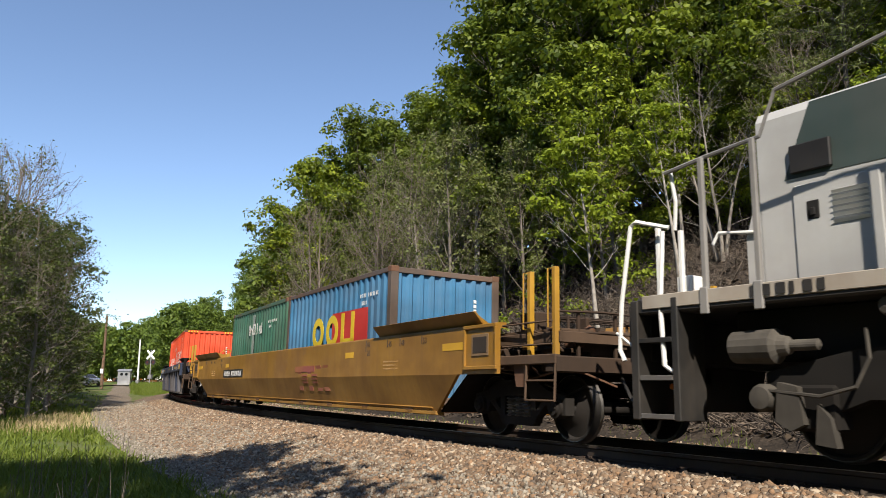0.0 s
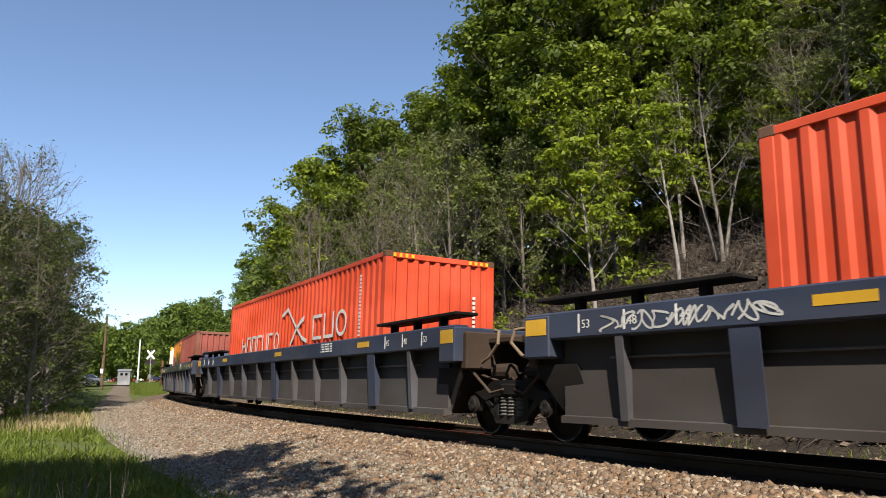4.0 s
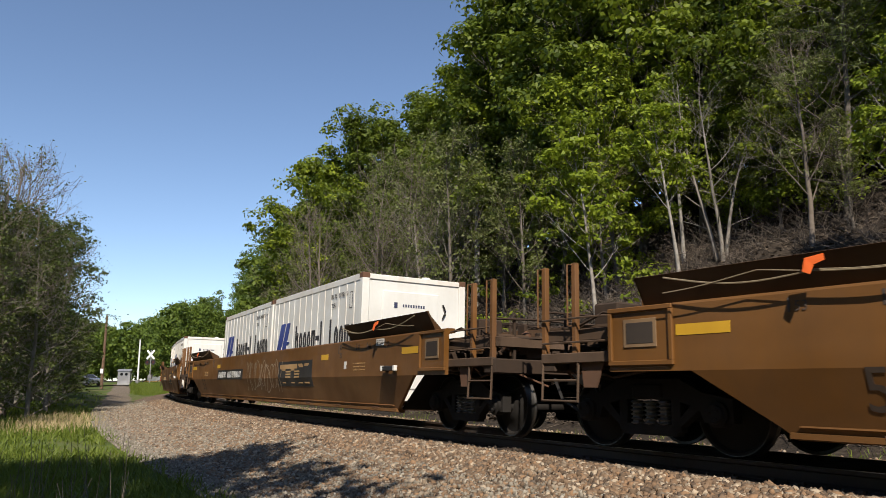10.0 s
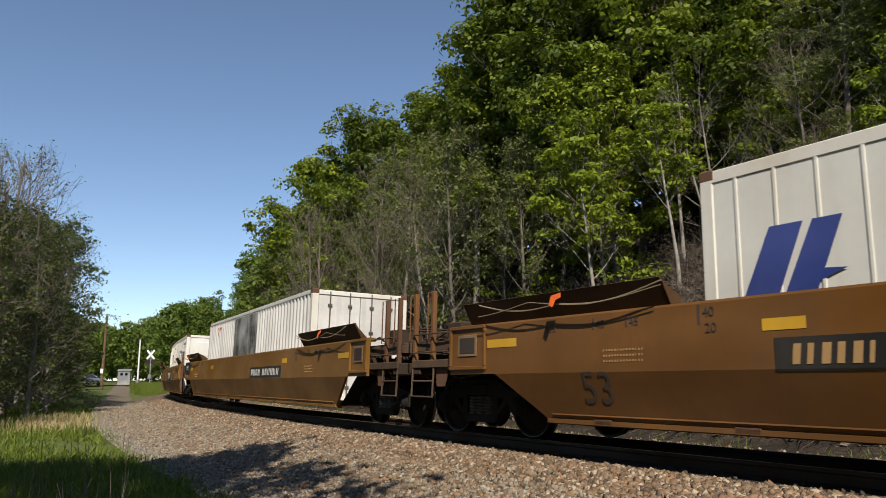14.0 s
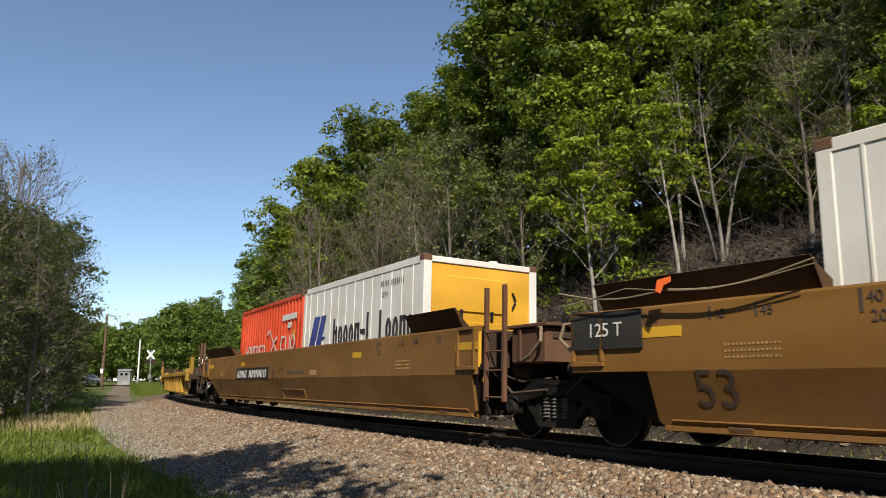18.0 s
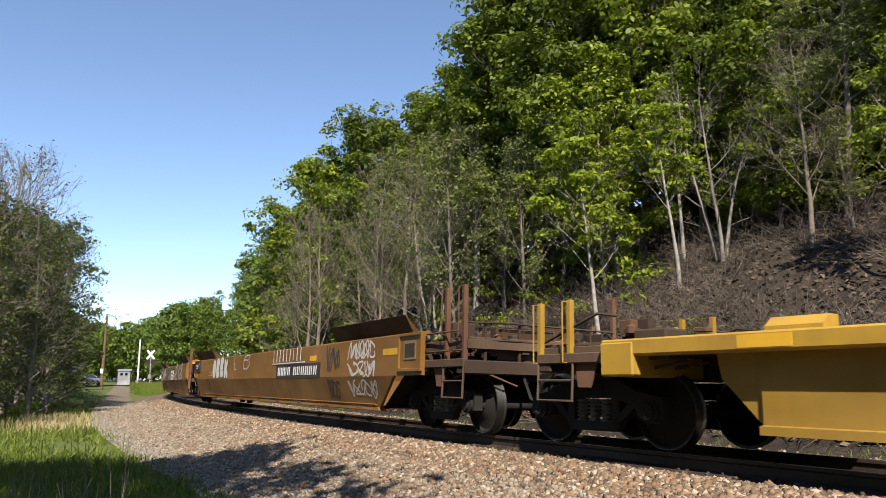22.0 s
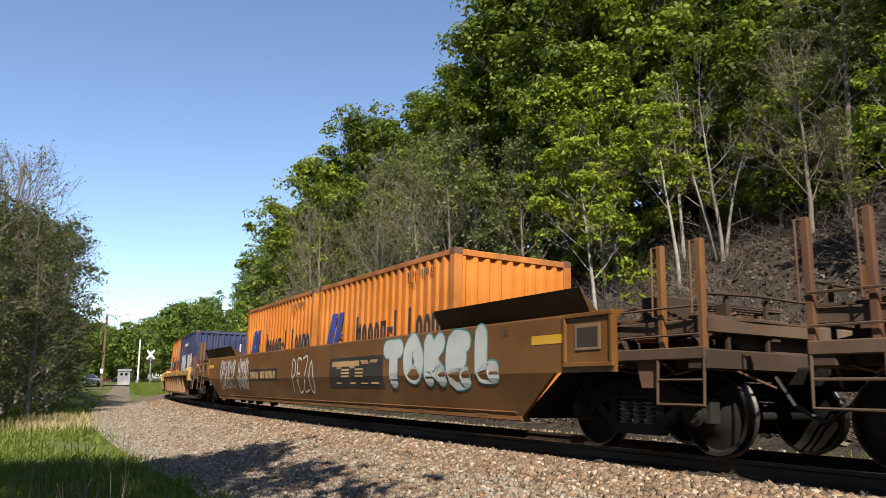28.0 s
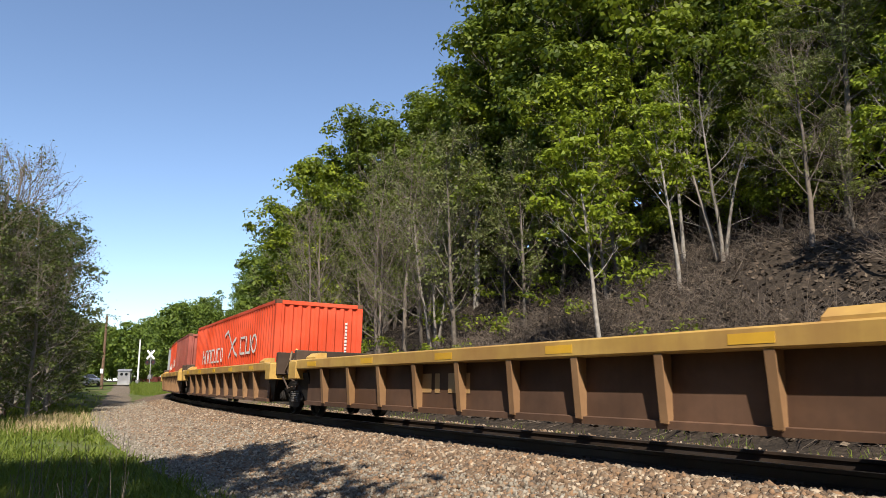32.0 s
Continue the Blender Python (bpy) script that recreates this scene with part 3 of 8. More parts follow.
def grate(x0, x1, y0, y1, z):
    """A raised tread plate of crossing bars on a rim."""
    b = Build().box(x0, x1, y0, y0 + 0.03, z - 0.05, z).box(x0, x1, y1 - 0.03, y1, z - 0.05, z)
    n = 14
    for i in range(n):
        y = y0 + (y1 - y0) * (i + 0.5) / n
        b.box(x0, x1, y - 0.012, y + 0.012, z - 0.03, z)
    for x in (x0, (x0 + x1) / 2, x1 - 0.03):
        b.box(x, x + 0.03, y0, y1, z - 0.05, z - 0.028)
    for x in (x0, x1 - 0.04):
        for y in (y0, y1 - 0.04):
            b.box(x, x + 0.04, y, y + 0.04, 1.3, z - 0.05)
    return b


def coupler_end(car, d, xp, xe, body, post, brake=False, deck_z=1.30, post_top=2.17):
    """End platform of a car: d = 1 front, -1 rear; xp where the side panel ends, xe coupler face."""
    def X(b, x0, x1, *a, **k):
        lo, hi = sorted((d * x0, d * x1))
        return b.box(lo, hi, *a, **k)

    sill = Build()
    X(sill, xp - 1.6, xe - 0.5, -0.33, 0.33, 0.80, 1.10, c=0.02)
    X(sill, xp + 0.95, xp + 1.2, -1.42, 1.42, 0.88, 1.08, c=0.015)
    X(sill, xp - 0.2, xp + 0.05, -1.42, 1.42, 0.92, 1.2, c=0.015)
    part("end_sill", sill, DUSTY_IRON, car, "dark dusty end sill")
    cover = X(Build(), xp - 0.1, xp + 1.05, -0.78, 0.78, 1.10, deck_z + 0.08, c=0.015)
    X(cover, xp - 0.05, xp + 1.18, -1.44, -1.36, 0.98, 1.10, c=0.01)
    X(cover, xp - 0.05, xp + 1.18, 1.36, 1.44, 0.98, 1.10, c=0.01)
    part("end_box", cover, END_BROWN, car, "dusty brown end box in a sunlit tone")
    part("end_floor", X(Build(), xp - 1.3, xp + 1.16, -1.34, 1.34, 1.045, 1.085, c=0.008), IRON, car, "dark steel end floor")
    coup = Build()
    X(coup, xe - 0.75, xe - 0.1, -0.09, 0.09, 0.74, 0.94, c=0.02)
    X(coup, xe - 0.25, xe + 0.04, -0.17, 0.15, 0.70, 0.99, c=0.05)
    part("coupler", coup, IRON, car, "cast steel knuckle coupler")
    hose = Build().tube([(d * (xe - 0.5), -0.35, 0.85), (d * (xe - 0.25), -0.4, 0.55), (d * (xe + 0.05), -0.3, 0.38)], 0.025, 6)
    hose.tube([(d * (xe - 0.55), -0.7, 0.80), (d * (xe - 0.9), -0.9, 0.6), (d * (xe - 1.1), -1.1, 0.75)], 0.014, 5)
    part("air_hose", hose, BLACK, car, "black rubber air hose")
    deck = Build()
    for q in (-1.32, -0.62, 0.1, 0.8):
        grating(deck, *sorted((d * (xp - 0.3), d * (xp + 1.15))), q, q + 0.5, deck_z + 0.12, 0.07)
    X(deck, xp - 0.4, xp + 1.2, -1.38, -1.30, deck_z - 0.06, deck_z + 0.08)
    X(deck, xp - 0.4, xp + 1.2, 1.30, 1.38, deck_z - 0.06, deck_z + 0.08)
    X(deck, xp + 1.1, xp + 1.2, -1.38, 1.38, deck_z - 0.06, deck_z + 0.08)
    tagged(part("crossover_platform", deck, END_BROWN, car, "open steel grating platform"), kind="stuff")
    rig = Build()
    for q, zz in ((-0.45, 1.16), (0.5, 1.2), (0.2, 0.7)):
        rig.tube([(d * (xp - 1.5), q, zz), (d * (xe - 0.7), q + 0.1, zz - 0.06)], 0.022, 5)
    rig.lathe([(0.02, d * (xp - 0.1)), (0.15, d * (xp - 0.08)), (0.15, d * (xp + 0.42)), (0.02, d * (xp + 0.44))], "x", 12, (0, 0.55, 1.02))
    X(rig, xp + 0.2, xp + 0.55, -0.75, -0.5, 1.02, 1.28)
    for q in (-1.2, -0.85, 0.9):
        rig.tube([(d * (xp - 0.9), q, 0.98), (d * (xp + 0.3), q + 0.08, 0.82), (d * (xp + 1.0), q * 0.8, 1.0)], 0.018, 5)
    X(rig, xp - 0.7, xp - 0.25, -1.28, -0.9, 1.0, 1.34, c=0.02)
    X(rig, xp + 0.62, xp + 0.9, -1.25, -0.95, 0.9, 1.2, c=0.02)
    part("brake_rigging", rig, DUSTY_IRON, car, "dusty brake rods and cylinder")
    for k, (q0, q1) in enumerate(((-1.36, -0.4), (1.36, 0.4))):
        br = Build().tube([(d * (xp + 1.08), q0, 1.05), (d * (xp + 0.1), q1, 1.42)], 0.035, 6)
        br.tube([(d * (xp + 1.1), q0, 1.25), (d * (xp + 0.2), q0, 1.55), (d * (xp - 0.1), q0, 1.5)], 0.018, 5)
        part("end_brace", br, DUSTY_IRON, car)
    fl = Build().slab([(d * (xp - 0.1), -1.3, 1.12), (d * (xp + 0.5), -1.3, 1.02), (d * (xp + 0.5), -0.4, 1.02), (d * (xp - 0.1), -0.4, 1.12)], (0, 0, 1), 0.02)
    fl.slab([(d * (xp + 0.3), -1.40, 0.70), (d * (xp + 0.5), -1.40, 0.70), (d * (xp + 0.56), -1.38, 1.0), (d * (xp + 0.2), -1.38, 1.0)], (0, -1, 0), 0.02)
    part("end_plate", fl, RUST, car, "rusty end plates")
    ch = Build()
    for k in range(9):
        a = k / 8
        ch.box(*sorted((d * (xp + 0.3 + 0.6 * a), d * (xp + 0.36 + 0.6 * a))), -0.95 - 0.015, -0.95 + 0.015, 1.25 - 0.35 * math.sin(a * 2.6), 1.29 - 0.35 * math.sin(a * 2.6), 0.006)
    ch.tube([(d * (xp + 0.2), -1.25, 1.12), (d * (xp + 0.7), -1.3, 0.84), (d * (xp + 1.1), -1.15, 0.95), (d * (xe - 0.3), -0.6, 0.72)], 0.016, 5)
    tagged(part("uncoupling_gear", ch, RUST, car, "uncoupling lever and chain"), kind="stuff")
    # valves, levers and brackets crowded on the end
    rnd = random.Random(int(abs(xe) * 100) + d)
    for k in range(5):
        fit = Build()
        for _ in range(5):
            fx, fy, fz = xp + rnd.uniform(-0.2, 1.05), rnd.uniform(-1.34, 0.9), rnd.uniform(1.1, 1.42)
            kind = rnd.random()
            if kind < 0.4:
                X(fit, fx, fx + rnd.uniform(0.06, 0.22), fy, fy + rnd.uniform(0.05, 0.2), fz, fz + rnd.uniform(0.05, 0.2), c=0.01)
            elif kind < 0.75:
                fit.tube([(d * fx, fy, fz), (d * (fx + rnd.uniform(0.1, 0.4)), fy + rnd.uniform(-0.2, 0.4), fz + rnd.uniform(-0.05, 0.2)), (d * (fx + rnd.uniform(0.3, 0.6)), fy + rnd.uniform(-0.3, 0.5), fz - rnd.uniform(0, 0.3))], rnd.uniform(0.01, 0.02), 5)
            else:
                fit.lathe([(0.01, 0), (0.07, 0.01), (0.07, 0.09), (0.03, 0.11), (0.01, 0.13)], "z", 9, (d * fx, fy, fz))
        tagged(part("end_fitting", fit, (END_BROWN, DUSTY_IRON, RUST)[k % 3], car, "small valves, levers and pipes"), kind="stuff")
    for s in (-1, 1):
        for k, dx in enumerate((0.62, 1.14)):
            p = Build()
            top = post_top if (k == 1 or s < 0) else min(post_top, 1.75)
            X(p, xp + dx - 0.035, xp + dx + 0.035, *sorted((s * 1.36, s * 1.43)), 0.98, top, c=0.006)
            x = d * (xp + dx)
            p.tube([(x, s * 1.40, top - 0.02), (x - 0.06, s * 1.47, top - 0.02), (x - 0.06, s * 1.47, top - 0.75), (x, s * 1.40, top - 0.75)], 0.011, 5)
            part("corner_post", p, post, car, "tall steel hand post")
        st = Build()
        a, c = d * (xp + 0.56), d * (xp + 1.16)
        st.tube([(a, s * 1.42, 1.0), (a, s * 1.44, 0.54), (c, s * 1.44, 0.54), (c, s * 1.42, 1.0)], 0.018, 5)
        st.tube([(a, s * 1.43, 0.78), (c, s * 1.43, 0.78)], 0.014, 5)
        part("sill_step", st, END_BROWN, car, "bent rod sill step")
    if post_top > 2:
        for z in (1.62, 1.36):
            part("cross_rail", Build().tube([(d * (xp + 1.16), -1.38, z), (d * (xp + 1.2), -0.7, z + 0.02), (d * (xp + 1.16), 1.38, z)], 0.017, 6), DUSTY_IRON, car)
        for q in (-1.05, -0.45, 0.4, 1.0):
            part("rail_upright", Build().box(*sorted((d * (xp + 1.12), d * (xp + 1.16))), q - 0.02, q + 0.02, 1.0, 1.64, 0.004), DUSTY_IRON, car)
        for s in (-1, 1):
            g = Build()
            for z in (1.22, 1.50):
                g.tube([(d * (xp + 0.05), s * 1.45, z), (d * (xp + 0.62), s * 1.47, z), (d * (xp + 1.14), s * 1.45, z)], 0.013, 5)
            tagged(part("grab_iron", g, END_BROWN, car, "thin grab irons"), kind="stuff")
        X2 = sorted((d * (xp + 0.12), d * (xp + 0.5)))
        part("brake_box", Build().box(*X2, -1.22, -0.82, 1.36, 1.68, 0.02), DUSTY_IRON, car, "dusty brake gear box")
        part("vent_grating", grate(*X2, -0.7, 0.7, 1.66), DUSTY_IRON, car, "raised steel grating")
    if brake:
        hand_wheel(car, d * (xp + 0.75), -0.15, 1.78, 0.28, post)
        part("brake_stand", Build().box(*sorted((d * (xp + 0.6), d * (xp + 0.72))), -0.22, -0.08, 1.0, 1.9, 0.01), post, car)


def joint_end(car, d, xp, xj, xf, post, ladder=True, first=0.10, tall=True):
    """Articulated end between two units."""
    def X(b, x0, x1, *a, **k):
        lo, hi = sorted((d * x0, d * x1))
        return b.box(lo, hi, *a, **k)

    b = X(Build(), xp - 1.2, xj - 0.05, -0.45, 0.45, 0.82, 1.22, c=0.03)
    X(b, xp - 0.05, xp + 0.12, -1.38, 1.38, 0.95, 1.5, c=0.02)
    X(b, xp + 0.1, xj - 0.1, -1.0, 1.0, 1.34, 1.42, c=0.01)
    part("end_sill", b, DUSTY_IRON, car, "dark dusty end sill")
    if tall and xj - xp > 0.7:
        box = X(Build(), xp + 0.35, xj - 0.12, -1.12, -0.55, 1.02, 1.5, c=0.02)
        X(box, xp + 0.28, xj - 0.05, -1.16, -0.5, 1.5, 1.55, c=0.01)
        X(box, xp + 0.55, xp + 0.6, -1.15, -1.12, 1.05, 1.48, c=0.005)
        part("valve_box", box, RUST, car, "rusty brown valve box")
    # plate that closes the end behind the wheels
    w = Build().slab([(d * xp, -1.36, 0.98), (d * (xf - 0.15), -1.36, 0.98), (d * (xf - 0.35), -1.25, 0.32), (d * (xf + 0.1), -1.25, 0.32), (d * (xp - 0.1), -1.34, 0.8)], (0, -1, 0), 0.03)
    part("end_web", w, IRON, car, "black end web")
    h = Build().tube([(d * (xj - 0.6), -1.16, 1.05), (d * (xj - 0.35), -1.2, 1.12), (d * (xj - 0.12), -1.2, 1.3), (d * (xj - 0.16), -1.16, 1.48), (d * (xj - 0.35), -1.1, 1.5)], 0.024, 7)
    part("air_hose", h, paint("tan_hose", (0.30, 0.22, 0.14), (0.12, 0.08, 0.05), 0.5, 0.8), car, "tan air hose loop")
    r = Build()
    for q, z0, z1 in ((-1.05, 0.9, 0.78), (-0.7, 0.96, 0.9), (-1.22, 1.0, 0.62)):
        r.tube([(d * (xp - 0.1), q, z0), (d * (xp + 0.45), q + 0.05, z1), (d * (xj - 0.1), q + 0.1, z1 + 0.05)], 0.02, 5)
    r.lathe([(0.02, d * (xp + 0.2)), (0.12, d * (xp + 0.22)), (0.12, d * (xp + 0.6)), (0.02, d * (xp + 0.62))], "x", 12, (0, -0.9, 0.92))
    part("brake_rigging", r, DUSTY_IRON, car, "dusty brake rods and cylinder")
    if ladder:
        for s in (-1, 1):
            p = Build()
            for dx in (first, first + 0.45):
                x = d * (xp + dx)
                p.box(x - 0.03, x + 0.03, *sorted((s * 1.40, s * 1.46)), 0.50, 2.08, 0.006)
            for z in (0.56, 0.92, 1.18, 1.44):
                p.tube([(d * (xp + first), s * 1.45, z), (d * (xp + first + 0.45), s * 1.45, z)], 0.014, 5)
            part("ladder", p, post, car, "steel ladder with tall posts")


def smooth_well(label, mats, off, front="c", rear="c", group="double-stack well cars of the train", brake=0, hood_top=1.84):
    """Well car with smooth fish-belly sides."""
    body, post = mats
    e = {"c": dict(b=8.35, f=9.25, p=10.3, x=11.92, t=10.15), "j": dict(b=8.15, f=8.55, p=8.9, x=9.65, t=None), "k": dict(b=7.9, f=8.2, p=8.5, x=9.65, t=None),
         "m": dict(b=8.1, f=8.3, p=8.4, x=9.65, t=None, l=0.18, h=6.3), "s": dict(b=7.6, f=8.5, p=9.55, x=11.2, t=9.4), "n": dict(b=7.8, f=7.9, p=9.0, x=9.65, t=None, h=6.0)}
    F, R = e[front], e["k" if rear == "j" else rear]
    front, rear = ("j" if q in "mn" else "c" if q == "s" else q for q in (front, rear))
    car = thing("well_car", label, "rail car", group)
    for s in (1, -1):
        sh = Build()
        t = 0.05
        # upper sheet with rolled top chord
        sh.prism([(-1.5 * s, 0.87), (-1.5 * s, 1.53), (-1.49 * s, 1.555), (-1.46 * s, 1.56), (-1.36 * s, 1.56), (-1.34 * s, 1.54), (-1.34 * s, 1.49), (-1.45 * s, 1.48), (-1.45 * s, 0.87)], -R["p"], F["p"])
        lo = [(-R["f"], -1.5 * s, 0.87), (F["f"], -1.5 * s, 0.87), (F["b"] + 0.08, -1.347 * s, 0.36), (F["b"], -1.329 * s, 0.30), (-R["b"], -1.329 * s, 0.30), (-R["b"] - 0.08, -1.347 * s, 0.36)]
        sh.slab(lo, (0, -s, 0), t)
        part("side_sheet", sh, body, car)
        sill = Build().prism([(-1.32 * s, 0.325), (-1.36 * s, 0.32), (-1.36 * s, 0.27), (-1.2 * s, 0.25), (-1.2 * s, 0.30)], -R["b"], F["b"])
        sill.prism([(-1.37 * s, 0.385), (-1.375 * s, 0.37), (-1.35 * s, 0.355), (-1.32 * s, 0.365)], -R["b"] + 0.1, F["b"] - 0.1)
        part("bottom_sill", sill, body, car)
        for d, E in ((1, F), (-1, R)):
            hood = Build()
            x1, x0 = d * E.get("h", E["f"] - 2.9), d * (E["p"] - 0.45)
            hood.slab([(x0, -1.44 * s, 1.55), (x1, -1.44 * s, 1.55), (x1, -1.60 * s, hood_top), (x0, -1.60 * s, hood_top)], (0, -s, -0.3), 0.03)
            hood.slab([(x1, -1.44 * s, 1.55), (x1, -1.60 * s, hood_top), (x1, -1.24 * s, 1.66), (x1, -1.24 * s, 1.55)], (-d, 0, 0), 0.04)
            hood.slab([(x0, -1.44 * s, 1.55), (x0, -1.60 * s, hood_top), (x0, -1.30 * s, 1.55)], (d, 0, 0), 0.03)
            # tall guides take the brown with the shade mixed in
            part("container_guide", hood, body if hood_top < 1.8 else SHADED_GUIDE, car, "flared guide plate above the side")
            fr = Build()
            xa, xb = sorted((d * (E["p"] - 0.86), d * E["p"])) if E["x"] > 10 else sorted((d * (E["p"] - 0.5), d * E["p"]))
            for q in ((xa, xb, 0.93, 0.98), (xa, xb, 1.50, 1.55), (xa, xa + 0.05, 0.98, 1.50), (xb - 0.05, xb, 0.98, 1.50)):
                fr.box(q[0], q[1], *sorted((-1.53 * s, -1.49 * s)), q[2], q[3], 0.006)
            part("end_panel_frame", fr, body, car)
            if E["x"] > 10:
                m = (xa + xb) / 2
                nt = Build().box(m - 0.22, m + 0.22, *sorted((-1.503 * s, -1.512 * s)), 1.12, 1.42, 0.004)
                nb = part("notice_board", nt, FRAME_TAN, car, "worn notice board")
                part("notice_field", Build().box(m - 0.18, m + 0.18, *sorted((-1.512 * s, -1.516 * s)), 1.16, 1.38, 0.002), NOTICE, nb, "dull brown notice field")
            bulk = Build().slab([(d * (E["b"] - 0.15), -1.16 * s, 0.30), (d * (E["b"] - 0.15), 0, 0.30), (d * (E["f"] - 0.05), 0, 1.0), (d * (E["f"] - 0.05), -1.16 * s, 1.0)], (d, 0, -1), 0.04)
            bulk.slab([(d * (E["f"] + 0.1), -1.42 * s, 0.98), (d * (E["f"] + 0.1), 0, 0.98), (d * E["p"], 0, 1.02), (d * E["p"], -1.42 * s, 1.02)], (0, 0, 1), 0.04)
            # near-black colour gives the bulkhead the shade of the car's end
            part("bulkhead", bulk, IRON, car, "sloping bulkhead coloured dark for shade")
    n = 9
    for i in range(n):
        x = -R["b"] + (R["b"] + F["b"]) * (i + 0.5) / n
        part("cross_member", Build().box(x - 0.14, x + 0.14, -1.36, 1.36, 0.27, 0.34), RUST, car)
    for d, k, E in ((1, front, F), (-1, rear, R)):
        if k == "c":
            coupler_end(car, d, E["p"], E["x"], body, post, brake == d)
            truck(car, d * E["t"])
        else:
            joint_end(car, d, E["p"], E["x"], E["f"], post, d > 0, E.get("l", 0.10))
            if d > 0:
                truck(car, E["x"])
    yf = smooth_side_y
    for d, E in ((1, F), (-1, R)):
        for q, k in ((E["f"] - 0.15, 0.62), (E["f"] - 4.2, 0.42)):
            x = d * q
            plate(car, "reflector_patch", x - k / 2, x + k / 2, 1.22, 1.33, REFLECT, yf, label="yellow reflective patch")
    MOVERS.append((car, off, 9.5))
    return car


def ribbed_well(label, chord, sheet, rib, off, front="c", rear="j", xf=(6.3, 8.3, 10.07), xr=(6.3, 7.2, 7.8), zc=(1.07, 1.26), ribs=9, group="double-stack well cars of the train",
                guide=False, post=None, brake=0, rib_span=None, broad=()):
    """Well car with a box top chord and outside posts. xf, xr: ends of the well, of the chord, and coupler face or joint."""
    car = thing("well_car", label, "rail car", group)
    post = post or chord
    for s in (1, -1):
        c = Build()
        c.prism([(-1.50 * s, zc[0]), (-1.52 * s, zc[0] + 0.02), (-1.52 * s, zc[1] - 0.02), (-1.50 * s, zc[1]), (-1.30 * s, zc[1]), (-1.28 * s, zc[1] - 0.02), (-1.28 * s, zc[0])], -xr[1], xf[1])
        part("top_chord", c, chord, car)
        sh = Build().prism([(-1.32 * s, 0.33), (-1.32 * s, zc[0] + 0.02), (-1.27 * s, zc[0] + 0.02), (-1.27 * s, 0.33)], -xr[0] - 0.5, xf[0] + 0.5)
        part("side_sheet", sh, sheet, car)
        b = Build().prism([(-1.39 * s, 0.28), (-1.39 * s, 0.36), (-1.25 * s, 0.38), (-1.25 * s, 0.28)], -xr[0] - 0.5, xf[0] + 0.5)
        part("bottom_sill", b, sheet, car)
        for i in range(ribs):
            r0, r1 = rib_span or (-xr[0] - 0.3, xf[0] + 0.3)
            x = r0 + (r1 - r0) * i / (ribs - 1)
            w = 0.16 if i in broad else 0.055
            p = Build().prism([(-1.50 * s, zc[0] + 0.01), (-1.42 * s, 0.33), (-1.30 * s, 0.33), (-1.30 * s, zc[0] + 0.01)], x - w * 0.35, x + w * 0.35)
            p.slab([(x - w, -1.505 * s, zc[0]), (x + w, -1.505 * s, zc[0]), (x + w, -1.435 * s, 0.34), (x - w, -1.435 * s, 0.34)], (0, -s, 0), 0.016)
            part("side_post", p, chord if i in broad else rib, car, "tapered outside post")
        for d, E, k in ((1, xf, front), (-1, xr, rear)):
            side = Build().slab([(d * (E[0] + 0.5), -1.27 * s, 0.33), (d * (E[0] + 0.5), -1.27 * s, zc[0]), (d * (E[0] + 1.0), -1.27 * s, zc[0]), (d * (E[0] + 0.95), -1.27 * s, zc[0] - 0.25)], (0, -s, 0), 0.04)
            sl = Build().slab([(d * (E[0] + 0.4), -1.25 * s, 0.30), (d * (E[0] + 0.4), 0, 0.30), (d * (E[0] + 1.0), 0, 0.98), (d * (E[0] + 1.0), -1.25 * s, 0.98)], (d, 0, -1), 0.04)
            part("end_gusset", side, sheet, car)
            # bulkhead in near-black, its shade put into the colour
            part("bulkhead", sl, IRON, car, "sloping bulkhead coloured dark for shade")
            if guide:
                g = Build()
                g.box(*sorted((d * (E[1] - 3.0), d * (E[1] - 0.1))), *sorted((-1.45 * s, -1.05 * s)), zc[1] + 0.16, zc[1] + 0.21, 0.01)
                for q in (2.6, 1.7, 0.8):
                    g.box(*sorted((d * (E[1] - q), d * (E[1] - q + 0.09))), *sorted((-1.35 * s, -1.22 * s)), zc[1] - 0.01, zc[1] + 0.17, 0.006)
                part("walkway", g, IRON, car, "dark steel walkway over the side chord")
            else:
                g = Build().prism([(-1.46 * s, zc[1] - 0.01), (-1.46 * s, zc[1] + 0.04), (-1.34 * s, zc[1] + 0.13), (-1.2 * s, zc[1] + 0.13), (-1.2 * s, zc[1] - 0.01)], *sorted((d * (E[0] - 0.2), d * (E[0] + 0.35))))
                part("container_guide", g, chord, car, "welded container guide block")
    for i in range(8):
        x = -xr[0] + (xr[0] + xf[0]) * (i + 0.5) / 8
        part("cross_member", Build().box(x - 0.14, x + 0.14, -1.25, 1.25, 0.27, 0.34), RUST, car)
    for d, k, E in ((1, front, xf), (-1, rear, xr)):
        if k == "c":
            coupler_end(car, d, E[1], E[2], chord, post, brake == d, deck_z=zc[1] - 0.12, post_top=1.74)
            truck(car, d * (E[3] if len(E) > 3 else E[2] - 1.62))
        else:
            joint_end(car, d, E[1], E[2], E[1] - 0.6, post, False, tall=False)
            if d > 0:
                truck(car, E[2])
        p = Build().box(*sorted((d * (E[1] - 0.45), d * (E[1] + 0.02))), -1.535, 1.535, zc[0] - 0.22, zc[1] - 0.03, 0.02)
        part("end_bolster", p, chord, car)
    MOVERS.append((car, off, (xf[1] + xr[1]) / 2))
    return car


def chord_y(z):
    return -1.52


def sheet_y(z):
    return -1.32


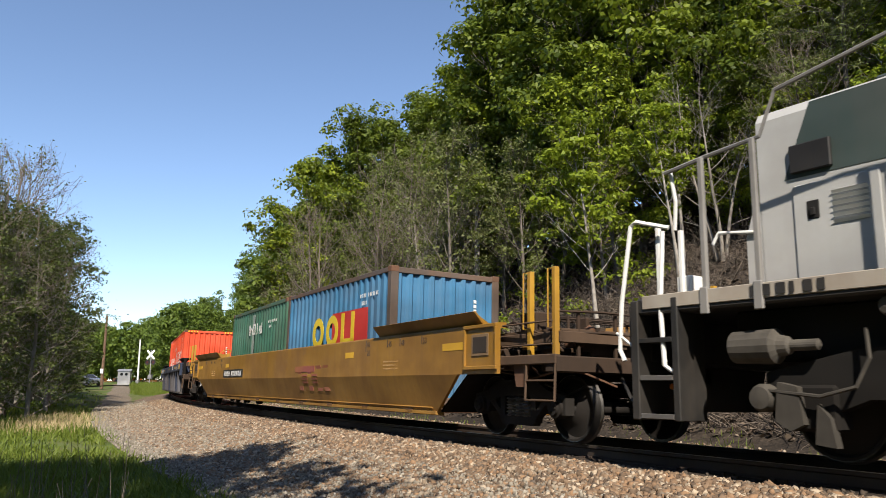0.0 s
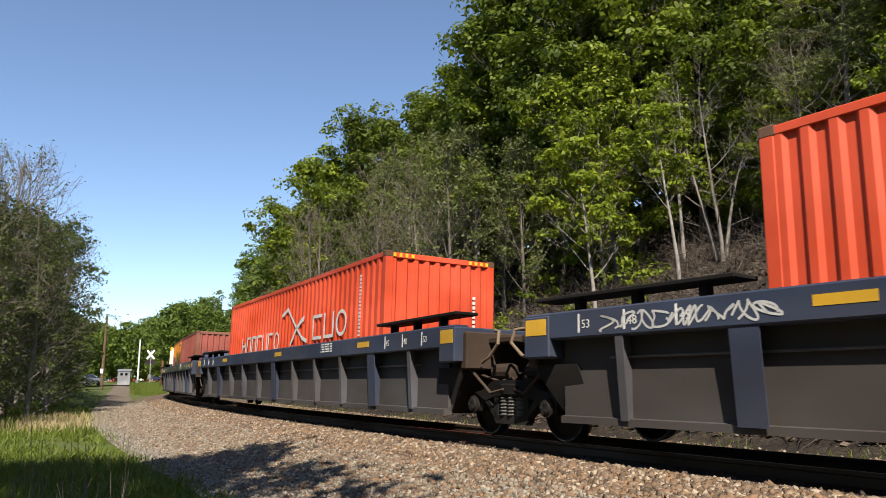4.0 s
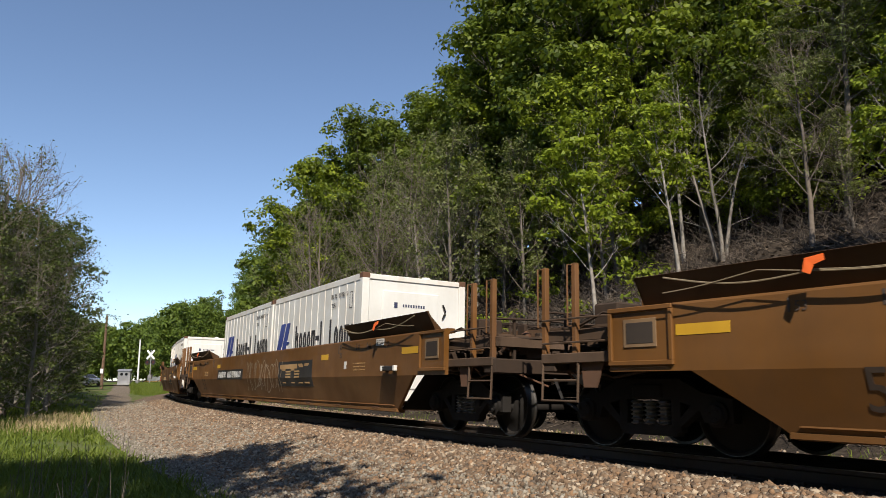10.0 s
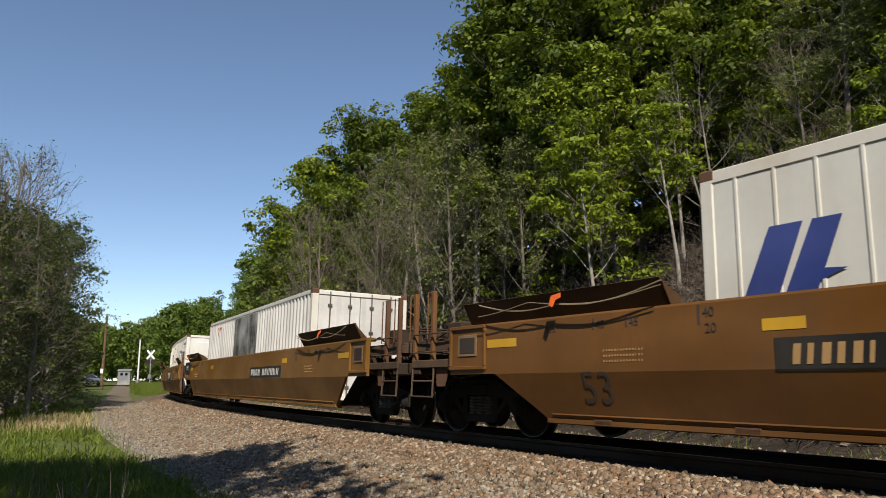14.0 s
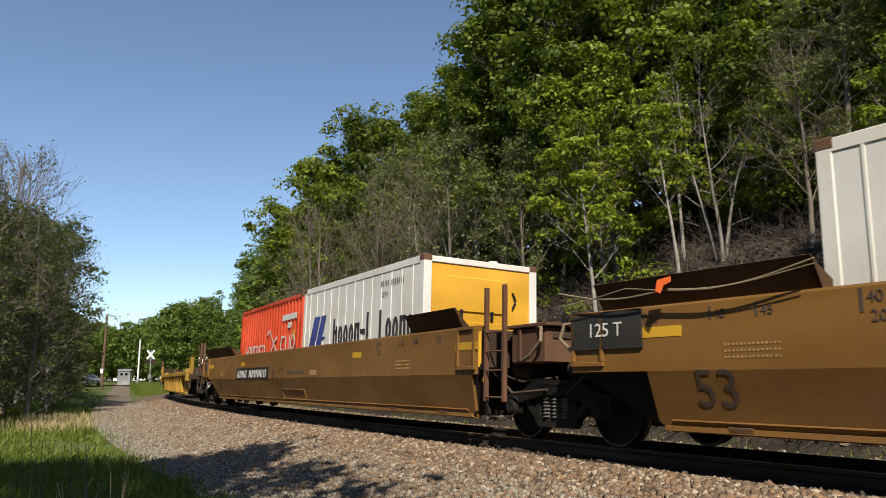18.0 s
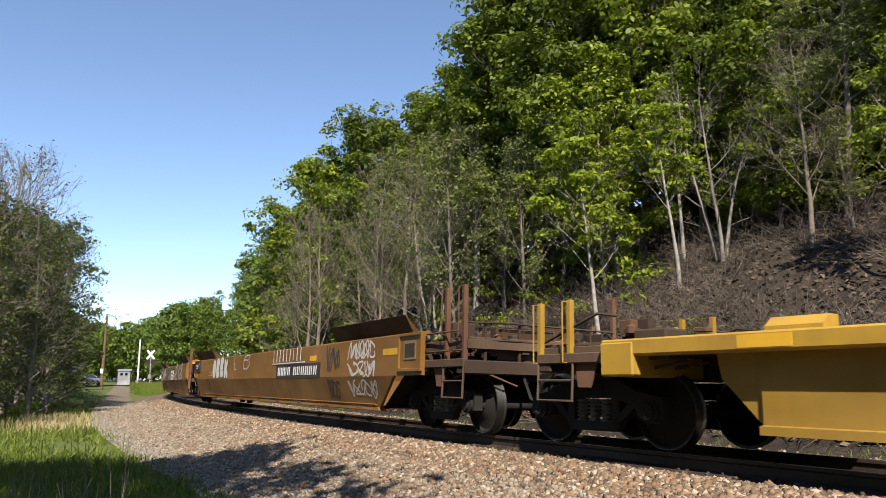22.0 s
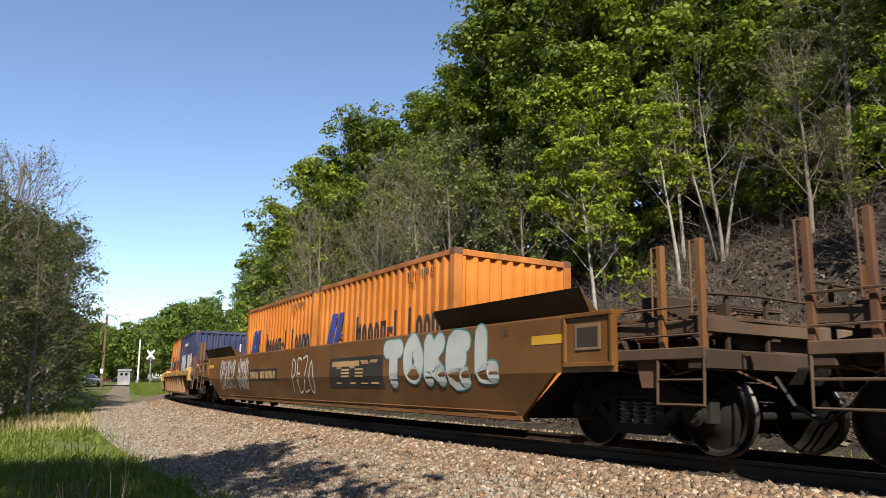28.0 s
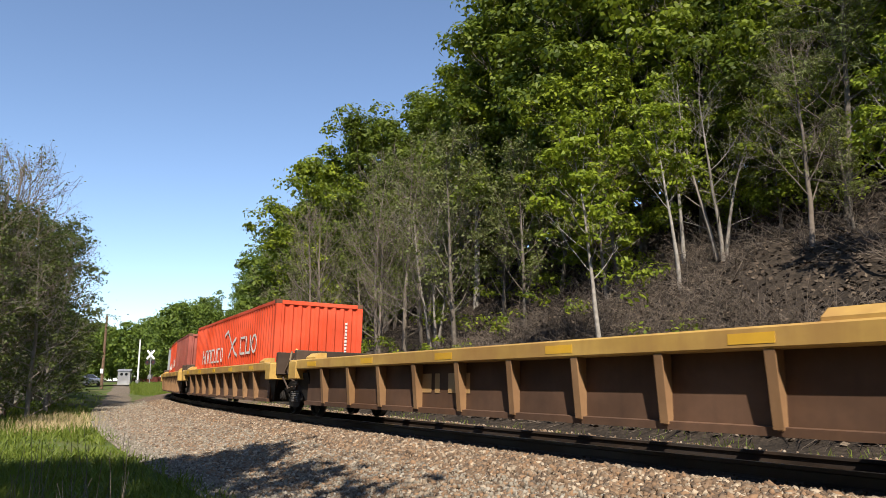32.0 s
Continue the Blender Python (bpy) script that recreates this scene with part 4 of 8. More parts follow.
# ---- containers ----
def wave_sheet(L, z0, z1, pitch, depth, y, s, axis="x"):
    """A corrugated sheet along x (side) or along y (end), its crests at y."""
    n = max(2, round(L / pitch))
    p = L / n
    v, f = [], []
    for i in range(n):
        for q, d in ((0.0, 0.0), (0.30, 0.0), (0.48, 1.0), (0.82, 1.0)):
            a = -L / 2 + (i + q) * p
            for z in (z0, z1):
                v.append((a, s * (y - d * depth), z) if axis == "x" else (s * (y - d * depth), a, z))
    a = L / 2
    for z in (z0, z1):
        v.append((a, s * y, z) if axis == "x" else (s * y, a, z))
    for i in range(len(v) // 2 - 1):
        f.append((2 * i, 2 * i + 2, 2 * i + 3, 2 * i + 1))
    return Build().add(v, f)


def container(label, L, H, col, off, car_off, half, kind="corr", front_col=None, trim=None, end="wall", group="shipping containers of the train", z0=0.36, dirt=0.35):
    """A freight container; x forward, standing on z0 in its well. end: what its front shows."""
    ob = thing("shipping_container", label, "container", group)
    W = 2.438
    z1 = z0 + H
    trim = trim or col
    fc = front_col or col
    for s in (-1, 1):
        if kind == "corr":
            part("side_wall", wave_sheet(L - 0.30, z0 + 0.14, z1 - 0.09, 0.278, 0.036, W / 2 - 0.006, s), col, ob)
        else:
            b = Build().box(-L / 2 + 0.12, L / 2 - 0.12, *sorted((s * (W / 2 - 0.06), s * (W / 2 - 0.012))), z0 + 0.1, z1 - 0.13, 0.004)
            part("side_wall", b, col, ob)
            n = round(L / 0.44)
            for i in range(1, n):
                x = -L / 2 + L * i / n
                part("batten", Build().box(x - 0.018, x + 0.018, *sorted((s * (W / 2 - 0.016), s * (W / 2 - 0.001))), z0 + 0.12, z1 - 0.14, 0.004), trim, ob)
        part("top_rail", Build().box(-L / 2 + 0.1, L / 2 - 0.1, *sorted((s * (W / 2 - 0.07), s * W / 2)), z1 - (0.11 if kind == "corr" else 0.15), z1 - 0.015, 0.008), trim, ob)
        part("bottom_rail", Build().box(-L / 2 + 0.1, L / 2 - 0.1, *sorted((s * (W / 2 - 0.07), s * (W / 2 - 0.002))), z0 + 0.005, z0 + 0.16, 0.008), trim, ob)
        for e in (-1, 1):
            part("corner_post", Build().box(*sorted((e * (L / 2 - 0.16), e * L / 2)), *sorted((s * (W / 2 - 0.16), s * (W / 2 + 0.002))), z0 + 0.1, z1 - 0.1, 0.012), trim, ob)
            for zz in (z0, z1 - 0.118):
                c = Build().box(*sorted((e * (L / 2 - 0.178), e * (L / 2 + 0.004))), *sorted((s * (W / 2 - 0.162), s * (W / 2 + 0.006))), zz, zz + 0.118, 0.012)
                part("corner_casting", c, RUST if dirt > 0.3 else trim, ob)
    roof = wave_sheet(L - 0.2, -W / 2 + 0.06, W / 2 - 0.06, 0.36, 0.02, z1 - 0.02, 1)
    roof.v = [(x, z, y) for x, y, z in roof.v]
    part("roof", roof, col, ob)
    part("floor", Build().box(-L / 2 + 0.1, L / 2 - 0.1, -W / 2 + 0.06, W / 2 - 0.06, z0 + 0.06, z0 + 0.16), trim, ob)
    for e in (-1, 1):
        k = end if e > 0 else "wall"
        fm = fc if e > 0 else col
        part("end_header", Build().box(*sorted((e * (L / 2 - 0.10), e * (L / 2 - 0.005))), -W / 2 + 0.15, W / 2 - 0.15, z1 - 0.13, z1 - 0.02, 0.01), trim, ob)
        part("end_sill", Build().box(*sorted((e * (L / 2 - 0.10), e * (L / 2 - 0.005))), -W / 2 + 0.15, W / 2 - 0.15, z0 + 0.01, z0 + 0.14, 0.01), trim, ob)
        x = e * (L / 2 - 0.03)
        if k == "wall" and kind == "corr":
            part("end_wall", wave_sheet(W - 0.30, z0 + 0.13, z1 - 0.12, 0.25, 0.045, L / 2 - 0.02, e, "y"), fm, ob)
        elif k == "door":
            for s in (-1, 1):
                d = part("door", Build().box(*sorted((x - e * 0.05, x)), *sorted((s * 0.008, s * (W / 2 - 0.16))), z0 + 0.13, z1 - 0.12, 0.01), fm, ob, "container door leaf")
                for y in (0.28, 0.78):
                    rod = Build().tube([(x + e * 0.03, s * y, z0 + 0.06), (x + e * 0.03, s * y, z1 - 0.05)], 0.017, 6)
                    for z in (0.3, 1.0, 1.6, 2.2):
                        rod.box(x - 0.01 + e * 0.02, x + 0.01 + e * 0.035, s * y - 0.05, s * y + 0.05, z0 + z, z0 + z + 0.05, 0.004)
                    rod.tube([(x + e * 0.045, s * y, z0 + 1.1), (x + e * 0.05, s * y - 0.38 * s, z0 + 1.07)], 0.012, 5)
                    part("lock_rod", rod, GREY_STEEL, d, "galvanised door lock rod")
        else:
            part("end_wall", Build().box(*sorted((x - e * 0.06, x)), -W / 2 + 0.15, W / 2 - 0.15, z0 + 0.12, z1 - 0.12, 0.012), fm, ob)
            if k == "unit":
                q = Build().box(x - 0.01, x + 0.03, -0.75, 0.55, z0 + 1.62, z0 + 2.25, 0.02)
                q.box(x - 0.01, x + 0.02, -0.95, 0.95, z0 + 0.25, z0 + 1.45, 0.02)
                part("machinery_panel", q, fm, ob, "raised refrigeration unit panels")
                h = Build().tube([(x + 0.03, 0.66, z0 + 1.75), (x + 0.05, 0.72, z0 + 1.9), (x + 0.03, 0.66, z0 + 2.05)], 0.018, 5)
                for y in (-0.45, 0.2):
                    h.box(x + 0.02, x + 0.05, y - 0.03, y + 0.03, z0 + 1.5, z0 + 1.66, 0.006)
                part("handle", h, BLACK, ob, "black panel catches")
                part("vent_cap", Build().lathe([(0.01, 0), (0.1, 0), (0.09, 0.05), (0.01, 0.06)], "z", 12, (x - 0.1, 0.3, z1 - 0.03)), trim, ob)
    MOVERS.append((ob, off, half))
    return ob


def crest_y(z):
    return -1.213


def flat_y(z):
    return -1.207
# ---- the train, from the locomotive back ----
YELLOW_A = (paint("yellow_car_paint", (0.37, 0.185, 0.02), (0.15, 0.075, 0.03), 0.7), paint("yellow_fittings", (0.60, 0.33, 0.03), (0.15, 0.08, 0.03), 0.55))
BROWN_A = (paint("brown_car_paint", (0.20, 0.082, 0.012), (0.085, 0.045, 0.02), 0.5), paint("orange_brown_fittings", (0.25, 0.11, 0.03), (0.09, 0.05, 0.03), 0.6))
BROWN_B = (paint("ochre_car_paint", (0.25, 0.115, 0.016), (0.15, 0.08, 0.035), 0.4), paint("brown_fittings", (0.17, 0.075, 0.035), (0.07, 0.04, 0.03), 0.6))
BLUE_CHORD = paint("faded_navy_paint", (0.035, 0.05, 0.095), (0.05, 0.04, 0.035), 0.4)
GREY_SHEET = paint("sooty_grey_sheet", (0.058, 0.053, 0.052), (0.07, 0.052, 0.042), 0.5, 0.75)
ORE_CHORD = paint("worn_yellow_chord", (0.60, 0.38, 0.09), (0.26, 0.13, 0.05), 0.7)
ORE_SHEET = paint("rusty_brown_sheet", (0.13, 0.062, 0.030), (0.045, 0.026, 0.018), 0.7, 0.75)
ORE_RIB = paint("dusty_tan_post", (0.34, 0.19, 0.085), (0.15, 0.08, 0.04), 0.7)
C_BLUE = paint("sea_blue_paint", (0.045, 0.19, 0.36), (0.12, 0.10, 0.09), 0.3, 0.55)
C_GREEN = paint("bottle_green_paint", (0.035, 0.13, 0.085), (0.10, 0.09, 0.07), 0.3, 0.55)
C_RED = paint("orange_red_paint", (0.78, 0.085, 0.025), (0.35, 0.06, 0.03), 0.25, 0.45)
C_OXIDE = paint("faded_oxide_red", (0.36, 0.085, 0.06), (0.20, 0.09, 0.07), 0.4, 0.65)
C_ORANGE = paint("container_orange", (0.70, 0.215, 0.02), (0.30, 0.12, 0.04), 0.4, 0.5)
C_WHITE = paint("reefer_white", (0.76, 0.76, 0.73), (0.36, 0.29, 0.20), 0.22, 0.4)
C_WHITE_TRIM = paint("white_trim", (0.78, 0.77, 0.73), (0.42, 0.26, 0.12), 0.3, 0.4)
C_NAVY = paint("navy_container", (0.024, 0.034, 0.10), (0.10, 0.09, 0.09), 0.3, 0.5)
C_RUSTY = paint("rusty_frame", (0.30, 0.12, 0.06), (0.12, 0.06, 0.04), 0.6, 0.75)
LOGO_YELLOW = paint("logo_yellow", (0.85, 0.62, 0.02), (0.4, 0.3, 0.1), 0.25)
LOGO_RED = paint("logo_red", (0.62, 0.03, 0.02), (0.3, 0.06, 0.05), 0.25)
LOGO_BLUE = paint("logo_blue", (0.03, 0.06, 0.30), (0.1, 0.1, 0.15), 0.25)
LOGO_TEAL = paint("logo_teal", (0.08, 0.36, 0.48), (0.3, 0.35, 0.36), 0.3)
LOGO_DARK = paint("logo_black", (0.035, 0.033, 0.04), (0.12, 0.11, 0.11), 0.25)
NAVY_MARK = paint("navy_mark", (0.025, 0.035, 0.10), (0.1, 0.1, 0.12), 0.25)
SILVER = paint("silver_spray", (0.60, 0.60, 0.58), (0.3, 0.24, 0.16), 0.3, 0.5)
PALE_SPRAY = paint("pale_blue_spray", (0.50, 0.60, 0.60), (0.25, 0.30, 0.28), 0.25, 0.6)
FADED_TAN = paint("faded_tan_mark", (0.55, 0.34, 0.15), (0.3, 0.17, 0.06), 0.4)
OCHRE_PATCH = paint("ochre_touch_up", (0.42, 0.23, 0.03), (0.28, 0.14, 0.03), 0.5)
NOTICE = paint("dull_notice", (0.055, 0.04, 0.03), (0.03, 0.024, 0.02), 0.5, 0.7)
ORANGE_FLAG = paint("orange_flag", (0.95, 0.16, 0.02), (0.7, 0.12, 0.02), 0.2, 0.7)


def mark_ttx(car, x, z, w, h, dark=BLACK, light=FADED_TAN, panel=True):
    if panel:
        plate(car, "logo_panel", x, x + w, z, z + h, dark, smooth_side_y, label="dark logo panel")
    b = Build()
    out = 0.009

    def bar(a0, a1, b0, b1, sl=0.0):
        b.slab([(x + a0 * w, smooth_side_y(z + b0 * h) - out, z + b0 * h), (x + a1 * w, smooth_side_y(z + b0 * h) - out, z + b0 * h),
                (x + a1 * w + sl, smooth_side_y(z + b1 * h) - out, z + b1 * h), (x + a0 * w + sl, smooth_side_y(z + b1 * h) - out, z + b1 * h)], (0, -1, 0), 0.004)

    bar(0.06, 0.59, 0.70, 0.88)
    for a in (0.06, 0.33):
        bar(a + 0.075, a + 0.175, 0.12, 0.70, 0.01)
    bar(0.61, 0.73, 0.12, 0.88, 0.19 * w)
    out = 0.011
    bar(0.80, 0.92, 0.12, 0.88, -0.19 * w)
    out = 0.009
    for zz in (0.34, 0.45, 0.56):
        bar(0.25, 0.40, zz, zz + 0.06)
        bar(0.52, 0.66, zz, zz + 0.06)
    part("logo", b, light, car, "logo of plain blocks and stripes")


def plate_number(car, x, z, w, h, n=10, dark=BLACK, light=WHITE, yf=smooth_side_y):
    plate(car, "number_board", x, x + w, z, z + h, dark, yf, label="dark number board")
    bars(car, "number_mark", x + w * 0.05, z + h * 0.2, w * 0.32, h * 0.6, 8, light, yf, 0.009, 0.36, 0.12)
    bars(car, "number_mark", x + w * 0.43, z + h * 0.2, w * 0.52, h * 0.6, 12, light, yf, 0.009, 0.36, 0.12)


def well_stencils(car, d, mat=STENCIL, big=True, xe=9.25):
    """Load point numbers near an end: d = 1 front, -1 rear."""
    yf = smooth_side_y
    for body, q in (("53", 8.15), ("48", 7.35), ("45", 6.85)):
        x = d * (q - 9.25 + xe)
        write(car, "stencil", body, x, 1.37, 0.13, mat, yf)
        plate(car, "stencil_tick", x - 0.06, x - 0.035, 1.36, 1.49, mat, yf)
    x = d * (5.9 - 9.25 + xe)
    write(car, "stencil", "40", x, 1.40, 0.14, mat, yf)
    write(car, "stencil", "20", x + 0.02, 1.24, 0.14, mat, yf)
    plate(car, "stencil_tick", x - 0.06, x - 0.03, 1.32, 1.52, mat, yf)
    if big:
        write(car, "stencil", "53", d * (7.3 - 9.25 + xe) - 0.35, 0.52, 0.52, mat, yf)
    for k, zz in enumerate((0.98, 1.04, 1.10)):
        bars(car, "fine_print", d * (xe - 2.3) - 0.3, zz, 0.6, 0.022, 14, FADED_TAN, yf, 0.005, 0.3)


def cable_and_flag(car, d, xe=9.25, flag=True):
    """Slack cables along the guide plate with an orange ribbon."""
    a, c = d * (xe - 2.95), d * (xe + 0.2)
    b = Build()
    for k, r, sag, waves in ((0, 0.009, 0.11, 2), (1, 0.006, 0.04, 3)):
        pts = [(a + (c - a) * i / 18, -1.62 - 0.01 * k, 1.69 + 0.11 * abs(math.cos(math.pi * waves * i / 36)) - sag * abs(math.sin(math.pi * waves * i / 18)) - 0.05 * k) for i in range(19)]
        b.tube(pts, r, 5)
    part("rope", b, paint("tan_rope", (0.34, 0.27, 0.17), (0.15, 0.11, 0.07), 0.4, 0.9), car, "slack tan rope")
    if flag:
        x = d * (xe - 1.3)
        f = Build().slab([(x, -1.655, 1.79), (x + 0.17, -1.66, 1.81), (x + 0.19, -1.68, 1.75), (x + 0.06, -1.68, 1.71)], (0, -1, 0), 0.008)
        f.slab([(x + 0.01, -1.67, 1.77), (x + 0.10, -1.675, 1.73), (x + 0.07, -1.70, 1.64), (x + 0.0, -1.69, 1.67)], (0, -1, 0), 0.008)
        part("ribbon", f, ORANGE_FLAG, car, "orange warning ribbon")


def side_lever(car, x=8.15, z=0.99):
    """Release lever on the side sheet near the front end."""
    lv = part("release_lever", Build().box(x + 0.07, x + 0.50, -1.60, -1.55, z - 0.04, z + 0.04, 0.01).box(x + 0.1, x + 0.16, -1.56, -1.5, z - 0.05, z + 0.05, 0.006).box(x + 0.4, x + 0.46, -1.56, -1.5, z - 0.05, z + 0.05, 0.006), BLACK, car, "black release lever")
    for q in (x, x + 0.50):
        part("lever_tip", Build().box(q, q + 0.07, -1.605, -1.545, z - 0.045, z + 0.045, 0.006), WHITE, lv, "white lever tip")
    plate(car, "notice_label", 7.72, 8.06, 1.40, 1.52, WHITE, smooth_side_y, 0.004, "small white notice label")
    bars(car, "fine_print", 7.74, 1.42, 0.3, 0.016, 12, STENCIL, smooth_side_y, 0.006, 0.35)
    bars(car, "fine_print", 7.74, 1.45, 0.3, 0.016, 11, STENCIL, smooth_side_y, 0.006, 0.35)
    bars(car, "fine_print", 7.74, 1.48, 0.3, 0.016, 12, STENCIL, smooth_side_y, 0.006, 0.35)
    plate(car, "round_label", 6.18, 6.30, 1.02, 1.16, WHITE, smooth_side_y, 0.004, "small white label")


def orca_mark(ob, x, z, w, h, mat, yf):
    """Swooping white emblem of plain curved bands."""
    b = Build()
    for pts, r in (([(0.0, 0.85), (0.22, 1.0), (0.5, 0.55), (0.75, 0.2), (1.0, 0.05)], 0.05), ([(0.35, 0.05), (0.55, 0.45), (0.7, 0.62), (0.85, 0.7)], 0.06)):
        q = []
        for i in range(len(pts) - 1):
            for t in (0, 0.33, 0.67):
                q.append((pts[i][0] + (pts[i + 1][0] - pts[i][0]) * t, pts[i][1] + (pts[i + 1][1] - pts[i][1]) * t))
        for (a, c), (e, g) in zip(q, q[1:]):
            b.add([(x + a * w, yf(0) - 0.012, z + (c - r) * h), (x + e * w, yf(0) - 0.012, z + (g - r) * h), (x + e * w, yf(0) - 0.012, z + (g + r) * h), (x + a * w, yf(0) - 0.012, z + (c + r) * h)], [(0, 1, 2, 3)])
    part("emblem", b, mat, ob, "white swooping emblem")


def flag_mark(ob, x, z, w, h, mat, yf):
    """Two leaning blocks, as on the line's emblem."""
    b = Build()
    for a0, a1, sl, top in ((0.0, 0.36, 0.30, 1.0), (0.42, 0.72, 0.30, 1.0)):
        b.slab([(x + a0 * w, yf(0) - 0.012, z), (x + a1 * w, yf(0) - 0.012, z), (x + (a1 + sl * 0.9) * w, yf(0) - 0.012, z + h * top), (x + (a0 + sl) * w, yf(0) - 0.012, z + h * top)], (0, -1, 0), 0.004)
    b.slab([(x + 0.5 * w, yf(0) - 0.013, z), (x + w, yf(0) - 0.013, z + 0.28 * h), (x + 0.55 * w, yf(0) - 0.013, z + 0.34 * h)], (0, -1, 0), 0.004)
    part("emblem", b, mat, ob, "blue emblem of leaning blocks")


def lloyd_word(ob, x, z, w, h, mat, yf):
    glyphs(ob, "company_mark", x, z, w, h, "Hooon-I Ioono", mat, yf, t=0.15, label="dark company lettering as plain shapes")


def sued_word(ob, x, z, w, h, yf):
    glyphs(ob, "company_mark", x, z, w * 0.45, h, "HNNEUEO", WHITE, yf, t=0.13, label="white company lettering as plain shapes")
    orca_mark(ob, x + w * 0.46, z + h * 0.1, w * 0.26, h * 1.9, WHITE, yf)
    glyphs(ob, "company_mark", x + w * 0.74, z + h * 0.3, w * 0.26, h * 1.1, "EUO", WHITE, yf, t=0.13)


def end_marks(ob, L, z0, H, mat, y=0.62, up=True):
    """Upright identification bars on the front end."""
    b = Build()
    for i in range(15):
        z = z0 + H * 0.26 + i * 0.095
        b.box(L / 2 - 0.018, L / 2 - 0.012, y, y + 0.065, z, z + 0.065, 0.001)
    tagged(part("identification_mark", b, mat, ob), kind="stuff")


def id_bars(ob, x, z, w, h, mat, yf, n=10):
    bars(ob, "identification_mark", x, z, w * 0.38, h * 0.8, 4, mat, yf, 0.011, 0.3)
    bars(ob, "identification_mark", x + w * 0.45, z, w * 0.55, h * 0.8, 7, mat, yf, 0.011, 0.3)
    if mat is LOGO_DARK:
        write(ob, "type_code", "22R1" if yf is flat_y else "22G1", x + 0.04, z - h * 1.5, h * 1.05, mat, lambda q: yf(q) - 0.006)
    else:
        bars(ob, "identification_mark", x + w * 0.1, z - h * 1.5, w * 0.3, h * 0.8, 4, mat, yf, 0.011, 0.3)


def reefer_20(label, off, half, front=None, end="unit", z0=0.40):
    return container(label, 6.058, 2.591, C_WHITE, off, off, half, "reefer", front, C_WHITE_TRIM, end, dirt=0.35, z0=z0)


G20 = 3.08
# 1: yellow car with a blue and a green container
car = smooth_well("bright yellow well car carrying two short containers", YELLOW_A, 111.7, brake=-1, hood_top=1.73)
well_stencils(car, 1, STENCIL, False)
well_stencils(car, -1, STENCIL, False)
mark_ttx(car, 1.6, 0.5, 2.5, 0.70, BLACK, paint("faded_maroon_mark", (0.30, 0.07, 0.06), (0.4, 0.2, 0.05), 0.4), False)
plate_number(car, -5.5, 0.91, 2.4, 0.24)
c = container("faded sea-blue corrugated shipping container with yellow and red lettering", 6.058, 2.591, C_BLUE, 111.7 + G20, 0, 9.5, trim=paint("rusty_grey_trim", (0.10, 0.075, 0.06), (0.17, 0.09, 0.05), 0.6))
plate(c, "emblem", 0.1, 2.0, 1.45, 2.25, LOGO_RED, crest_y, 0.006, "red emblem block")
glyphs(c, "company_mark", -1.1, 1.50, 2.6, 0.72, "OOU", LOGO_YELLOW, crest_y, t=0.24, label="yellow company mark as plain shapes")
end_marks(c, 6.058, 0.36, 2.591, WHITE)
id_bars(c, 1.6, 2.45, 0.9, 0.10, WHITE, crest_y)
c = container("bottle-green corrugated shipping container with white lettering", 6.058, 2.591, C_GREEN, 111.7 - G20, 0, 9.5, trim=paint("green_trim", (0.05, 0.14, 0.09), (0.2, 0.1, 0.06), 0.5))
glyphs(c, "company_mark", -0.84, 2.15, 1.68, 0.32, "OnEIInI", WHITE, crest_y, t=0.16, label="white lettering as plain shapes")
plate(c, "paint_patch", -0.45, -0.2, 0.6, 2.75, paint("grey_green_patch", (0.35, 0.42, 0.38), (0.1, 0.14, 0.1), 0.4), crest_y, 0.005)
id_bars(c, 1.3, 2.4, 0.9, 0.09, WHITE, crest_y)

# 2: navy and black articulated set
BLK = dict(chord=BLUE_CHORD, sheet=GREY_SHEET, rib=paint("grey_post", (0.085, 0.085, 0.10), (0.07, 0.055, 0.045), 0.5), zc=(1.27, 1.60), guide=True, ribs=11, post=IRON, rib_span=(-7.75, 7.75), broad=(1, 5, 9))
cars2 = [ribbed_well("navy and sooty grey ribbed well car with a red-orange container", off=87.5, front="c", rear="j", xf=(8.3, 9.9, 12.2), xr=(8.3, 9.3, 10.1), **BLK),
         ribbed_well("navy and sooty grey ribbed well car with a red-orange container", off=67.35, front="j", rear="j", xf=(8.3, 9.3, 10.1), xr=(8.3, 9.3, 10.1), **BLK),
         ribbed_well("navy and sooty grey ribbed well car tagged with green graffiti", off=47.16, front="j", rear="c", xf=(8.3, 9.3, 10.1), xr=(8.3, 9.9, 11.95), **BLK)]
